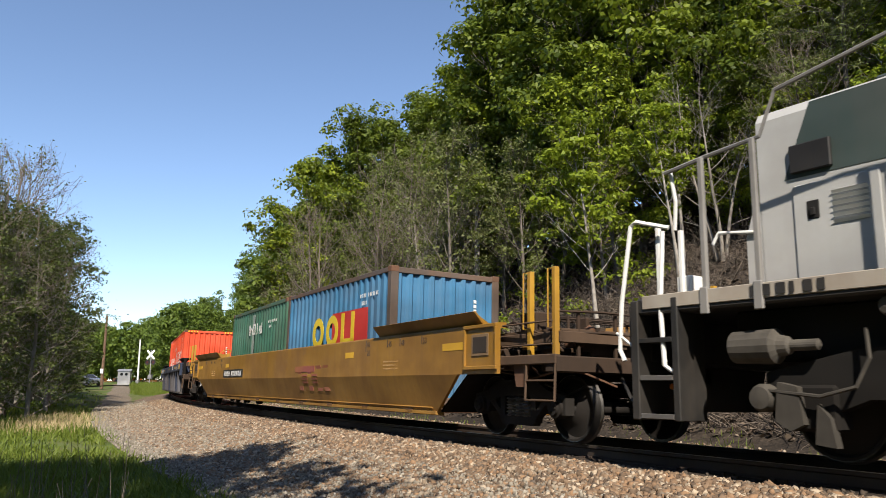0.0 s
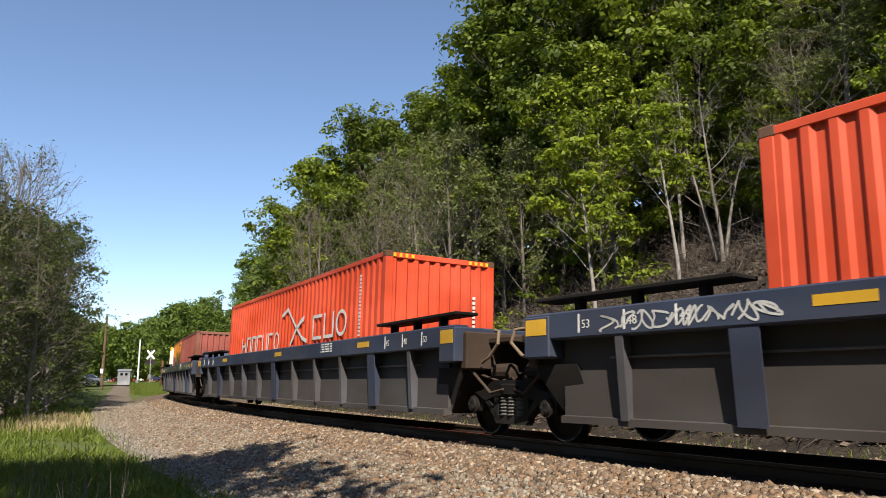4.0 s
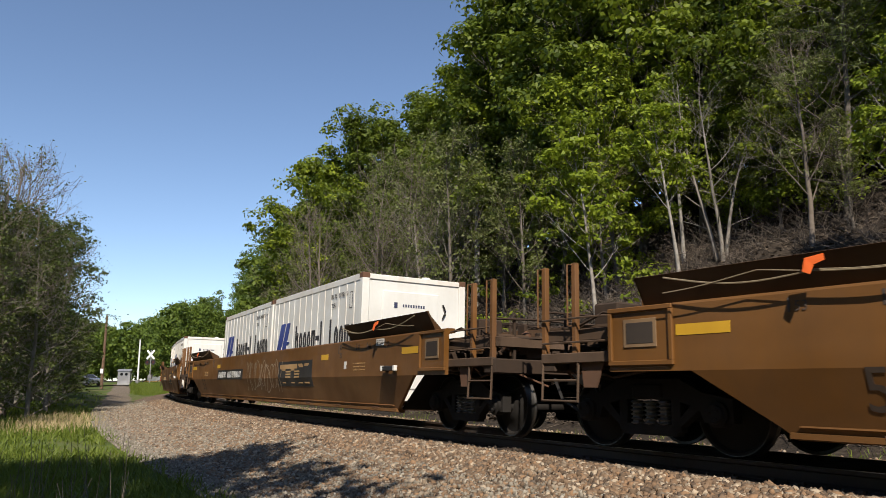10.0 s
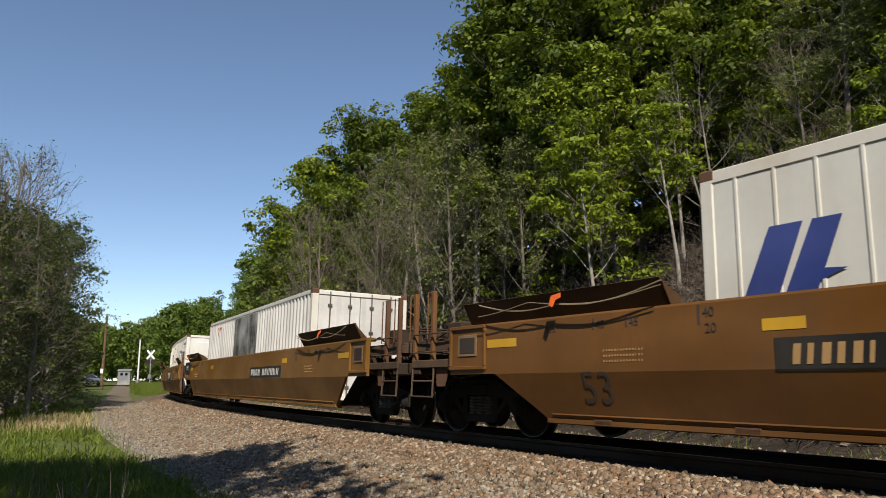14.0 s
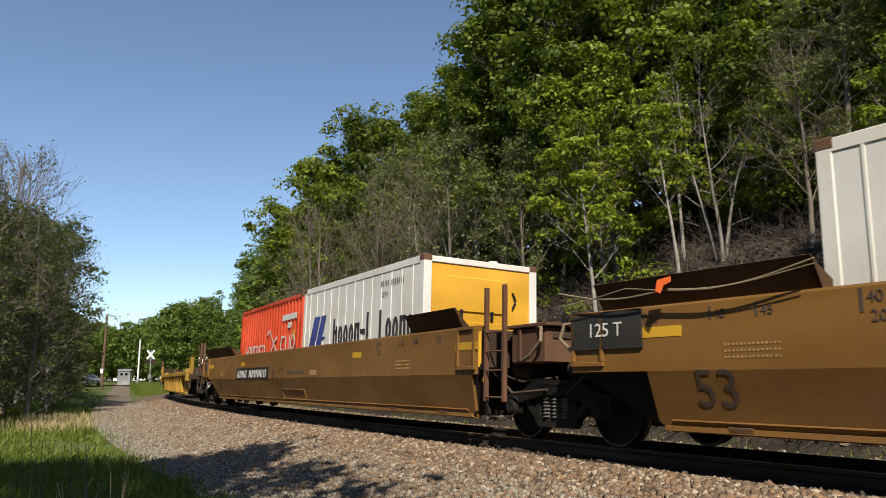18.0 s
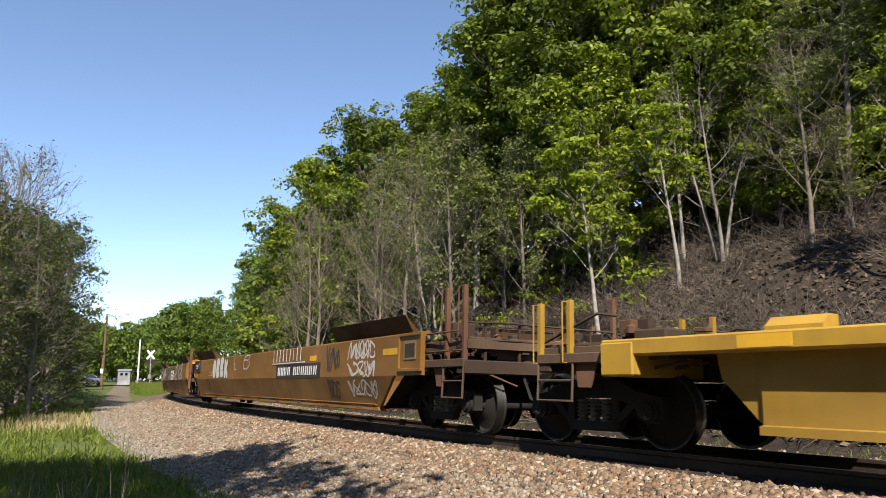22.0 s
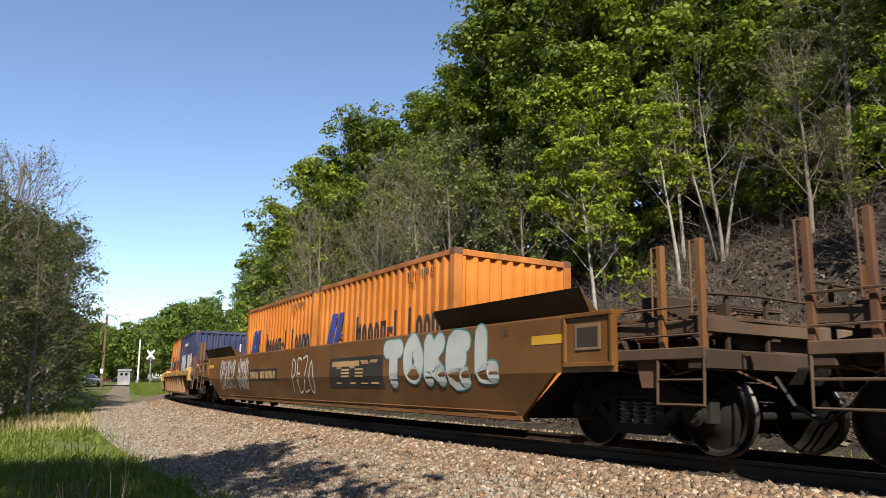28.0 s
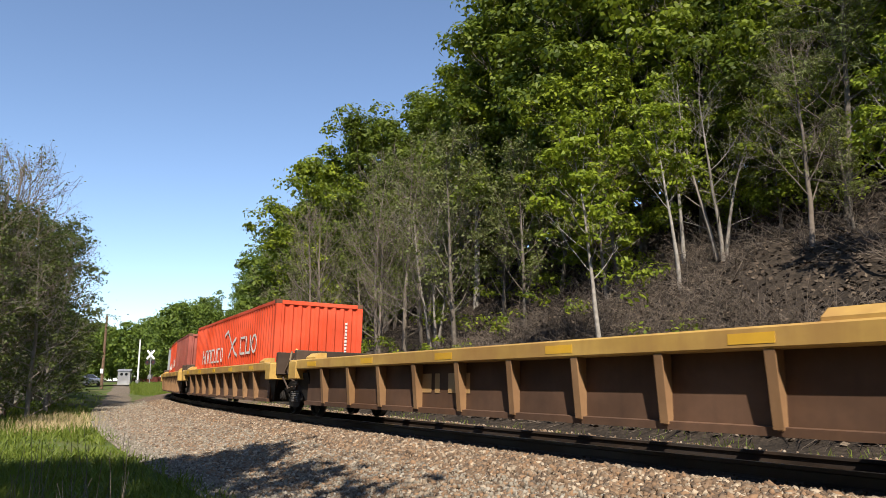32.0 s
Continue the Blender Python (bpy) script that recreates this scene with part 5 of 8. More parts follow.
for k, car in enumerate(cars2):
    for x in (-5.5, 0.2, 5.6):
        plate(car, "reflector_patch", x, x + 0.55, 1.40, 1.50, REFLECT, chord_y, label="orange reflective patch")
    for d in (-1, 1):
        plate(car, "reflector_patch", *sorted((d * 8.9, d * 9.28)), 1.33, 1.53, REFLECT, chord_y, 0.02, "orange end reflector")
        for body, q in (("53", 8.3), ("48", 7.6), ("45", 6.9)):
            write(car, "stencil", body, d * q, 1.38, 0.14, WHITE, chord_y)
            plate(car, "stencil_tick", d * q - 0.06, d * q - 0.03, 1.33, 1.55, WHITE, chord_y)
    part("conduit", Build().tube([(-8.0, -1.36, 1.04), (8.0, -1.36, 1.04)], 0.014, 6), GREY_STEEL, car, "thin grey conduit pipe")
    for i in range(4):
        bars(car, "fine_print", 3.6, 1.38 + i * 0.05, 0.7, 0.03, 9, WHITE, chord_y)
    if k != 1:
        scrawl(car, "graffiti", -8.0, 1.32, 2.2, 0.2, 5 + k, SILVER, chord_y, 0.012, 9)
    plate(car, "builder_panel", -4.2, -2.6, 0.62, 0.96, GREY_SHEET, sheet_y)
    bars(car, "stripe", -3.7, 0.65, 0.6, 0.28, 2, FADED_TAN, sheet_y, 0.008, 0.1)
    b = Build().ring((-4.0, 0.80), 0.10, 0.13, -1.282, -1.276, 4)
    part("diamond_mark", b, FADED_TAN, car)
    if k == 0:
        for i, x in enumerate((-2.4, -0.7, 1.0, 2.8)):
            plate(car, "sprayed_patch", x, x + 0.8, 0.5, 0.88, paint("olive_spray", (0.22, 0.22, 0.03), (0.1, 0.09, 0.03), 0.5), sheet_y, 0.005, "yellow-green sprayed patch")
    if k == 2:
        scrawl(car, "graffiti", -7.4, 1.31, 15.0, 0.24, 77, paint("sage_spray", (0.20, 0.27, 0.12), (0.08, 0.1, 0.06), 0.4), chord_y, 0.02, 46)
        bars(car, "lettering_mark", 0.6, 0.68, 1.7, 0.16, 10, paint("cream_mark", (0.5, 0.47, 0.4), (0.2, 0.16, 0.12), 0.4), sheet_y, 0.008, 0.4)
        part("end_tank", Build().lathe([(0.02, -0.62), (0.16, -0.6), (0.24, -0.52), (0.24, 0.52), (0.16, 0.6), (0.02, 0.62)], "y", 16, (9.0, -0.55, 1.72)), BLUE_CHORD, car, "navy cylinder tank on the end platform", True)
for off, seed in ((87.5, 1), (67.35, 2)):
    c = container("orange-red long high corrugated shipping container with white lettering", 12.192, 2.896, C_RED, off, 0, 9.5)
    sued_word(c, -4.4, 1.58, 8.75, 0.52, crest_y)
    end_marks(c, 12.192, 0.36, 2.896, WHITE, 0.72)
    b = Build()
    for i in range(22):
        b.box(4.85 + 0.0, 4.95, -1.226, -1.222, 1.3 + i * 0.075, 1.35 + i * 0.075, 0.001)
    tagged(part("identification_mark", b, WHITE, c), kind="stuff")
    hz = Build()
    for e in (-1, 1):
        for i in range(4):
            hz.box(6.09, 6.101, *sorted((e * (0.62 + i * 0.13), e * (0.68 + i * 0.13))), 3.15, 3.22, 0.001)
    part("height_warning", hz, LOGO_YELLOW, c, "yellow and black height warning stripes")
c = container("faded oxide-red corrugated shipping container", 6.058, 2.591, C_OXIDE, 47.16 + G20, 0, 9.5, trim=paint("oxide_trim", (0.26, 0.10, 0.06), (0.16, 0.08, 0.05), 0.5))
end_marks(c, 6.058, 0.36, 2.591, WHITE)
c = container("yellow-orange corrugated shipping container with dark lettering", 6.058, 2.591, paint("amber_paint", (0.80, 0.27, 0.02), (0.25, 0.16, 0.05), 0.35), 47.16 - G20, 0, 9.5, trim=C_RUSTY)
flag_mark(c, -2.3, 1.55, 0.8, 0.62, LOGO_BLUE, crest_y)
lloyd_word(c, -0.95, 1.5, 3.75, 0.55, LOGO_DARK, crest_y)
scrawl(c, "graffiti", -0.4, 1.75, 3.0, 0.6, 12, paint("olive_tag", (0.25, 0.24, 0.03), (0.3, 0.2, 0.03), 0.3), crest_y, 0.045, 5)
id_bars(c, 1.4, 2.62, 1.0, 0.12, LOGO_DARK, crest_y)

# 3: brown single cars with white refrigerated containers
for off, n in ((23.35, 0), (-0.5, 1), (-24.3, 2)):
    car = smooth_well("weathered brown well car carrying white refrigerated containers", BROWN_A, off, brake=1 if n == 0 else 0)
    well_stencils(car, -1)
    well_stencils(car, 1, STENCIL, False)
    for d in ((1, -1) if n else (-1,)):
        cable_and_flag(car, d)
    mark_ttx(car, 1.72, 0.67, 2.55, 0.58)
    side_lever(car)
    plate_number(car, -5.15, 0.85, 3.3, 0.30, light=WHITE if n == 1 else FADED_TAN)
    if n == 1:
        scrawl(car, "graffiti", -1.4, 0.5, 3.4, 0.85, 31, paint("faded_white_spray", (0.45, 0.38, 0.28), (0.3, 0.15, 0.05), 0.4), smooth_side_y, 0.014, 7)
c = container("white long high refrigerated container with navy lettering and yellow corners", 12.192, 2.896, C_WHITE, 23.35, 0, 9.5, "reefer", None, C_WHITE_TRIM, "door", dirt=0.2)
glyphs(c, "company_mark", -2.2, 1.56, 4.4, 0.74, "OUN OON", NAVY_MARK, flat_y, t=0.2, label="navy company lettering as plain shapes")
sw = Build()
for i in range(14):
    a, b2 = i / 14, (i + 1) / 14
    p = lambda t: (-1.2 + 1.2 * t, 2.36 + 0.56 * math.sin(t * 1.5), 0.02 + 0.05 * t)
    (xa, za, ta), (xb, zb, tb) = p(a), p(b2)
    sw.add([(xa, -1.222, za - ta), (xb, -1.222, zb - tb), (xb, -1.222, zb + tb), (xa, -1.222, za + ta)], [(0, 1, 2, 3)])
part("emblem", sw, NAVY_MARK, c, "navy swoosh")
hz = Build()
for e in (-1, 1):
    for i in range(6):
        hz.box(6.094, 6.104, *sorted((e * (0.40 + i * 0.13), e * (0.46 + i * 0.13))), 3.15, 3.22, 0.001)
    hz.box(5.95, 6.101, *sorted((e * 1.09, e * 1.226)), 3.02, 3.262, 0.01)
part("height_warning", hz, LOGO_YELLOW, c, "yellow height warning corners")
plate(c, "warning_label", 4.60, 5.0, 1.62, 2.08, LOGO_YELLOW, flat_y, 0.006, "yellow height caution label")
write(c, "caution_lettering", "CAUTION", 4.62, 1.93, 0.088, LOGO_DARK, lambda z: flat_y(z) - 0.012)
write(c, "caution_lettering", "9'- 6\"", 4.68, 1.76, 0.12, LOGO_DARK, lambda z: flat_y(z) - 0.012)
id_bars(c, 4.5, 2.8, 0.9, 0.10, NAVY_MARK, flat_y)
for off in (-0.5, -24.3):
    for d in (1, -1):
        c = reefer_20("white refrigerated container with blue emblem and black lettering", off + d * G20, 9.5)
        flag_mark(c, -2.56, 1.58, 1.05, 0.68, LOGO_BLUE, flat_y)
        lloyd_word(c, -1.08, 1.52, 3.8, 0.62, LOGO_DARK, flat_y)
        id_bars(c, 1.3, 2.58, 1.0, 0.13, LOGO_DARK, flat_y)
        plate(c, "label_frame", 2.35, 2.5, 2.3, 2.65, LOGO_DARK, flat_y, 0.005)
        plate(c, "label_plate", 2.37, 2.48, 2.32, 2.63, WHITE, flat_y, 0.008)
        b = Build()
        for i in range(9):
            b.box(3.03, 3.036, -0.30 + i * 0.06, -0.265 + i * 0.06, 2.33, 2.39, 0.001)
        b.box(3.03, 3.037, -0.50, -0.42, 2.30, 2.42, 0.001)
        tagged(part("panel_lettering", b, NAVY_MARK, c), kind="stuff")

# 4: ochre articulated set
sets = [(-47.6, "c", "n"), (-67.4, "m", "n"), (-86.75, "m", "s")]
for k, (off, f, r) in enumerate(sets):
    car = smooth_well("ochre-brown articulated well car carrying containers", BROWN_B, off, f, r)
    well_stencils(car, -1, xe={"c": 9.25, "s": 9.0}.get(r, 8.95))
    well_stencils(car, 1, STENCIL, False, xe=9.25 if f == "c" else 8.4)
    if r == "n":
        plate(car, "capacity_board", -8.99, -7.94, 1.12, 1.54, BLACK, smooth_side_y, 0.03, "black capacity board")
        write(car, "stencil", "125 T", -8.72, 1.26, 0.22, WHITE, lambda z: -1.53)
        cable_and_flag(car, -1, 8.9)
    if f == "c":
        cable_and_flag(car, 1)
        plate_number(car, 1.7, 0.89, 3.1, 0.28)
    if k == 1:
        mark_ttx(car, -1.0, 0.75, 2.6, 0.60, BLACK, WHITE)
        cable_and_flag(car, 1, 8.55)
    if k == 2:
        plate_number(car, -5.0, 0.83, 3.3, 0.33)
        write(car, "stencil", "B", -1.36, 0.87, 0.30, STENCIL, smooth_side_y)
        part("round_stamp", Build().ring((-0.62, 0.96), 0.15, 0.165, -1.508, -1.502, 18), STENCIL, car)
        bars(car, "fine_print", -0.12, 0.96, 1.2, 0.07, 22, STENCIL, smooth_side_y)
        hr = Build().tube([(-0.70, -1.425, 0.60), (0.95, -1.425, 0.60)], 0.014, 5).tube([(-0.70, -1.425, 0.60), (-0.62, -1.36, 0.38), (0.98, -1.36, 0.38), (0.95, -1.425, 0.60)], 0.012, 5)
        part("side_panel_rim", hr, BROWN_B[0], car, "thin rim of a side panel")
        plate(car, "sprayed_patch", 1.45, 1.88, 0.92, 1.03, FADED_TAN, smooth_side_y)
c = container("scorched white long corrugated shipping container with doors", 12.192, 2.591, paint("scorched_white", (0.74, 0.73, 0.71), (0.10, 0.09, 0.085), 0.30, 0.5, streaks=0.8), -47.6, 0, 9.5, end="door", trim=C_WHITE_TRIM)
b = Build().box(-1.9, 1.0, -1.221, -1.214, 0.55, 2.8, 0.002)
part("scorch_mark", b, paint("soot", (0.03, 0.028, 0.027), (0.5, 0.5, 0.48), 0.9, 0.9), c, "black soot stain")
id_bars(c, -4.6, 2.6, 0.7, 0.12, LOGO_RED, crest_y)
for d in (1, -1):
    c = reefer_20("scuffed white refrigerated container with teal square emblem", -67.4 + d * G20, 9.5)
    plate(c, "emblem", -0.33, 0.82, 1.58, 2.32, LOGO_TEAL, flat_y, 0.014, "teal square emblem")
    w = Build().ring((0.24, 1.93), 0.22, 0.285, -1.228, -1.222, 20).ring((0.24, 1.93), 0.06, 0.10, -1.228, -1.222, 12)
    for k in range(8):
        a = TAU * k / 8
        q = Vector((math.cos(a), 0, math.sin(a)))
        o = Vector((0.24, -1.226, 1.93))
        w.tube([o + q * 0.1, o + q * 0.24], 0.012, 4) if k % 2 == 0 else w.tube([o + q * 0.27, o + q * 0.34], 0.03, 4)
    part("wheel_emblem", w, WHITE, c, "white cog wheel")
    id_bars(c, 1.5, 2.55, 1.1, 0.13, LOGO_DARK, flat_y)
    bars(c, "fine_print", 2.0, 1.9, 0.2, 0.12, 1, LOGO_DARK, flat_y, 0.011, 0.5)
c = reefer_20("white refrigerated container with an orange-yellow machinery end", -86.75 + G20, 9.5, paint("amber_end", (0.80, 0.42, 0.03), (0.5, 0.28, 0.08), 0.25))
flag_mark(c, -2.56, 1.58, 1.05, 0.68, LOGO_BLUE, flat_y)
lloyd_word(c, -1.08, 1.52, 3.8, 0.62, LOGO_DARK, flat_y)
id_bars(c, 1.3, 2.58, 1.0, 0.13, LOGO_DARK, flat_y)
c = container("orange-red corrugated shipping container with white lettering", 6.058, 2.591, C_RED, -86.75 - G20, 0, 9.5)
sued_word(c, -2.26, 1.45, 4.9, 0.36, crest_y)
plate(c, "identification_board", 1.4, 2.6, 2.35, 2.5, WHITE, crest_y, 0.006)
plate(c, "identification_board", 1.9, 2.2, 2.14, 2.28, WHITE, crest_y, 0.006)
plate(c, "warning_label", 2.35, 2.5, 1.85, 2.05, LOGO_YELLOW, crest_y, 0.006)

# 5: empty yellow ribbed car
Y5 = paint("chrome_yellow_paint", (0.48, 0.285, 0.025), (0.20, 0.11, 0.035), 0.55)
# sheet yellow is darker than the chord: dirt plus the chord's shade
car = ribbed_well("empty bright yellow ribbed well car with steel posts", Y5, paint("shaded_yellow_sheet", (0.36, 0.215, 0.022), (0.20, 0.11, 0.03), 0.5), Y5, -110.6, "c", "c", (8.3, 10.4, 12.6, 10.4), (7.4, 9.7, 11.92), (1.04, 1.22), 11, brake=1, rib_span=(-6.1, 6.9))
for i in range(7):
    x = -8 + i * 2.6
    plate(car, "reflector_patch", x, x + 0.55, 1.07, 1.19, REFLECT, chord_y, label="orange reflective patch")
plate_number(car, -4.6, 0.53, 2.2, 0.21, yf=sheet_y)
for x in (3.2, 3.6, 4.0):
    plate(car, "red_mark", x, x + 0.16, 0.56, 0.92, paint("faded_red_mark", (0.42, 0.05, 0.02), (0.40, 0.22, 0.03), 0.6), sheet_y, 0.006)
plate(car, "green_light", 7.6, 7.7, 0.55, 0.66, paint("green_tag", (0.02, 0.35, 0.22), (0.02, 0.2, 0.1), 0.2), sheet_y, 0.03, "green tag")

# 6: empty ochre articulated set with graffiti
for k, (off, f, r) in enumerate(((-134.4, "c", "j"), (-153.7, "j", "j"), (-173.0, "j", "c"))):
    car = smooth_well("empty ochre-brown articulated well car sprayed with graffiti", BROWN_B, off, f, r, brake=-1 if r == "c" else 0)
    well_stencils(car, -1, xe=9.25 if r == "c" else 7.9)
    if f == "j":
        well_stencils(car, 1, STENCIL, False, xe=8.55)
    if r == "j":
        plate(car, "capacity_board", -8.47, -7.46, 1.14, 1.54, BLACK, smooth_side_y, 0.03, "black capacity board")
        write(car, "stencil", "125 T", -8.12, 1.26, 0.22, WHITE, lambda z: -1.53)
    if k == 0:
        plate_number(car, 2.26, 0.86, 3.3, 0.32)
        bars(car, "sprayed_letters", 1.98, 1.25, 2.45, 0.30, 9, SILVER, smooth_side_y, 0.01, 0.13, 0.06)
        plate(car, "sprayed_line", 1.9, 4.5, 1.20, 1.225, SILVER, smooth_side_y, 0.011)
        tag_word(car, "GEEK", -5.32, 0.92, 2.3, 0.60, 0.105, SILVER, STENCIL, 0.02)
        tag_word(car, ["box"], -1.16, 1.12, 0.85, 0.42, 0.014, SILVER)
        tag_word(car, "L", -2.35, 1.12, 0.5, 0.40, 0.014, SILVER)
        scrawl(car, "graffiti", 5.94, 0.98, 0.72, 0.52, 44, STENCIL, smooth_side_y, 0.03, 4)
        scrawl(car, "graffiti", 6.0, 0.46, 0.6, 0.36, 45, STENCIL, smooth_side_y, 0.03, 3)
        for z, hh, sd in ((1.18, 0.34, 43), (0.86, 0.28, 46), (0.48, 0.32, 47)):
            scrawl(car, "graffiti", 7.15, z, 1.3, hh, sd, SILVER, smooth_side_y, 0.018, 5)
    if k == 1:
        mark_ttx(car, -1.07, 0.81, 2.7, 0.62, BLACK, WHITE)
        tag_word(car, "REBAK", -7.86, 0.90, 2.1, 0.58, 0.018, SILVER, lean=0.1)
        part("graffiti", Build().ring((-5.55, 1.27), 0.255, 0.285, -1.512, -1.506, 24), SILVER, car, "sprayed ring")
        tag_word(car, "92", -5.75, 1.12, 0.4, 0.32, 0.016, SILVER)
        tag_word(car, "SLOP", -4.88, 0.70, 2.5, 0.84, 0.125, paint("slate_spray", (0.075, 0.085, 0.095), (0.14, 0.10, 0.06), 0.3, 0.6), SILVER, 0.032, label="slate bubble letters with a silver edge")
        for x, w in ((1.97, 1.75), (4.47, 2.1)):
            tag_word(car, "KGB", x + 0.03, 0.83, w, 0.68, 0.05 if w < 2 else 0.065, STENCIL)
            tag_word(car, "KGB", x, 0.86, w, 0.68, 0.038 if w < 2 else 0.05, SILVER, None, yf=lambda z: smooth_side_y(z) - 0.006)
        for x, w in ((-1.75, 0.9), (-2.3, 0.5), (1.7, 0.7)):
            plate(car, "faded_patch", x, x + w, 0.90, 1.2, OCHRE_PATCH, smooth_side_y, 0.0025, "faded yellow patch")
    if k == 2:
        tag_word(car, "AGB", -4.3, 1.0, 2.2, 0.42, 0.03, SILVER)
        tag_word(car, "OK", -1.9, 0.98, 2.0, 0.5, 0.09, SILVER, PALE_SPRAY, 0.02)
        scrawl(car, "graffiti", 3.9, 0.85, 1.8, 0.5, 62, SILVER, smooth_side_y, 0.018, 4)
        plate(car, "sprayed_patch", -6.0, -5.2, 1.0, 1.4, OCHRE_PATCH, smooth_side_y)

# 7: brown car with two orange containers
car = smooth_well("weathered brown well car with pale sprayed graffiti", BROWN_A, -196.85)
well_stencils(car, 1, STENCIL, False)
mark_ttx(car, 1.76, 0.66, 2.6, 0.58)
tag_word(car, "TOKEL", 4.42, 0.70, 3.7, 0.82, 0.155, paint("pale_silver_spray", (0.56, 0.59, 0.58), (0.36, 0.38, 0.36), 0.35, 0.6), paint("teal_spray", (0.03, 0.27, 0.26), (0.25, 0.35, 0.33), 0.3), 0.024, label="pale bubble letters with a teal edge")
tag_word(car, "PEZO", -0.72, 0.55, 1.55, 0.74, 0.022, SILVER)
for x, w, sd in ((-7.75, 1.75, 73), (-5.6, 1.15, 74)):
    scrawl(car, "graffiti", x, 0.95, w, 0.5, sd, SILVER, smooth_side_y, 0.018, 7)
    scrawl(car, "graffiti", x, 0.55, w, 0.42, sd + 9, SILVER, smooth_side_y, 0.013, 6)
plate_number(car, -4.43, 0.80, 2.6, 0.31, light=FADED_TAN)
for d in (1, -1):
    c = container("bright orange corrugated shipping container with dark lettering", 6.058, 2.591, C_ORANGE, -196.85 + d * (G20 + 0.1), 0, 9.5, trim=paint("rusty_orange_trim", (0.55, 0.19, 0.03), (0.14, 0.06, 0.03), 0.8))
    flag_mark(c, -2.4, 1.58, 0.95, 0.66, LOGO_BLUE, crest_y)
    lloyd_word(c, -0.8, 1.5, 3.7, 0.58, LOGO_DARK, crest_y)
    id_bars(c, 1.4, 2.62, 1.0, 0.12, LOGO_DARK, crest_y)

# 8: five-unit ribbed set
S8 = dict(chord=ORE_CHORD, sheet=ORE_SHEET, rib=ORE_RIB, zc=(1.05, 1.26), ribs=9, rib_span=(-5.25, 5.22))
for k in range(5):
    off = -218.8 - 15.6 * k
    f, r = ("c" if k == 0 else "j"), ("c" if k == 4 else "j")
    car = ribbed_well("worn yellow and rusty brown ribbed well car", off=off, front=f, rear=r, xf=(5.9, 8.2, 10.07) if f == "c" else (5.9, 7.1, 7.8), xr=(5.9, 8.2, 10.07) if r == "c" else (5.9, 7.1, 7.8),
                      post=RUST, **S8)
    for i in range(5):
        x = -6.0 + i * 2.7
        plate(car, "reflector_patch", x, x + 0.5, 1.10, 1.20, REFLECT, chord_y, label="orange reflective patch")
    plate_number(car, -6.2, 0.38, 2.05, 0.22, yf=sheet_y) if k == 0 else None
    if k == 1:
        bars(car, "faded_mark", -1.3, 0.6, 1.6, 0.3, 4, FADED_TAN, sheet_y)
    p = Build().box(6.6, 7.0, -1.1, -0.7, 1.26, 1.5, 0.04).box(6.2, 6.5, -0.9, -0.4, 1.26, 1.42, 0.03).tube([(6.1, -0.6, 1.45), (6.8, -0.8, 1.6), (7.0, -0.5, 1.3)], 0.03, 6)
    part("end_valve", p, ORE_CHORD, car, "dusty brake valve and pipes")
c = container("navy blue corrugated shipping container with white lettering", 6.058, 2.591, C_NAVY, -218.8 + G20, 0, 7.5)
glyphs(c, "company_mark", -1.75, 1.32, 4.1, 0.70, "OUN OON", WHITE, crest_y, t=0.22, label="white company lettering as plain shapes")
plate(c, "emblem", -0.9, 0.3, 2.4, 2.52, WHITE, crest_y, 0.008, "white swoosh")
end_marks(c, 6.058, 0.36, 2.591, WHITE)
c = container("bright orange corrugated shipping container with dark lettering", 6.058, 2.591, C_ORANGE, -218.8 - G20, 0, 7.5)
flag_mark(c, -2.6, 1.38, 1.05, 0.80, LOGO_BLUE, crest_y)
lloyd_word(c, -0.95, 1.4, 3.8, 0.66, LOGO_DARK, crest_y)
plate(c, "faded_patch", -0.1, 0.4, 2.1, 2.6, SILVER, crest_y, 0.006)
c = container("orange-red long corrugated shipping container with white lettering", 12.192, 2.591, C_RED, -250.0, 0, 7.5)
sued_word(c, -4.4, 1.45, 8.7, 0.50, crest_y)
end_marks(c, 12.192, 0.36, 2.591, WHITE, 0.72)
container("faded oxide-red corrugated shipping container", 6.058, 2.591, C_OXIDE, -265.6 + G20, 0, 7.5)
c = container("orange-red corrugated shipping container with white lettering", 6.058, 2.591, C_RED, -265.6 - G20, 0, 7.5)
sued_word(c, -2.26, 1.45, 4.9, 0.36, crest_y)
container("grey long corrugated shipping container", 12.192, 2.591, paint("grey_container", (0.30, 0.33, 0.35), (0.15, 0.12, 0.1), 0.3), -281.2, 0, 7.5)

# far cars seen beyond the bend
TANK_WHITE = paint("tank_white", (0.70, 0.70, 0.68), (0.25, 0.22, 0.2), 0.3, 0.4)


def tank_car(off):
    car = thing("tank_car", "white tank car with black running gear", "rail car", "tank cars of the train")
    part("tank", Build().lathe([(0.05, -7.6), (0.9, -7.45), (1.3, -7.0), (1.45, -6.4), (1.45, 6.4), (1.3, 7.0), (0.9, 7.45), (0.05, 7.6)], "x", 24, (0, 0, 2.55)), TANK_WHITE, car, "", True)
    part("dome", Build().lathe([(0.35, 3.9), (0.38, 4.25), (0.1, 4.3)], "z", 14), TANK_WHITE, car)
    part("frame", Build().box(-8.2, 8.2, -0.4, 0.4, 0.85, 1.15, 0.02).box(-0.8, 0.8, -1.2, 1.2, 3.95, 4.0), BLACK, car)
    for x in (-6.2, 6.2):
        truck(car, x)
    MOVERS.append((car, off, 6.2))


for k in range(5):
    tank_car(-440.0 - 17.0 * k)


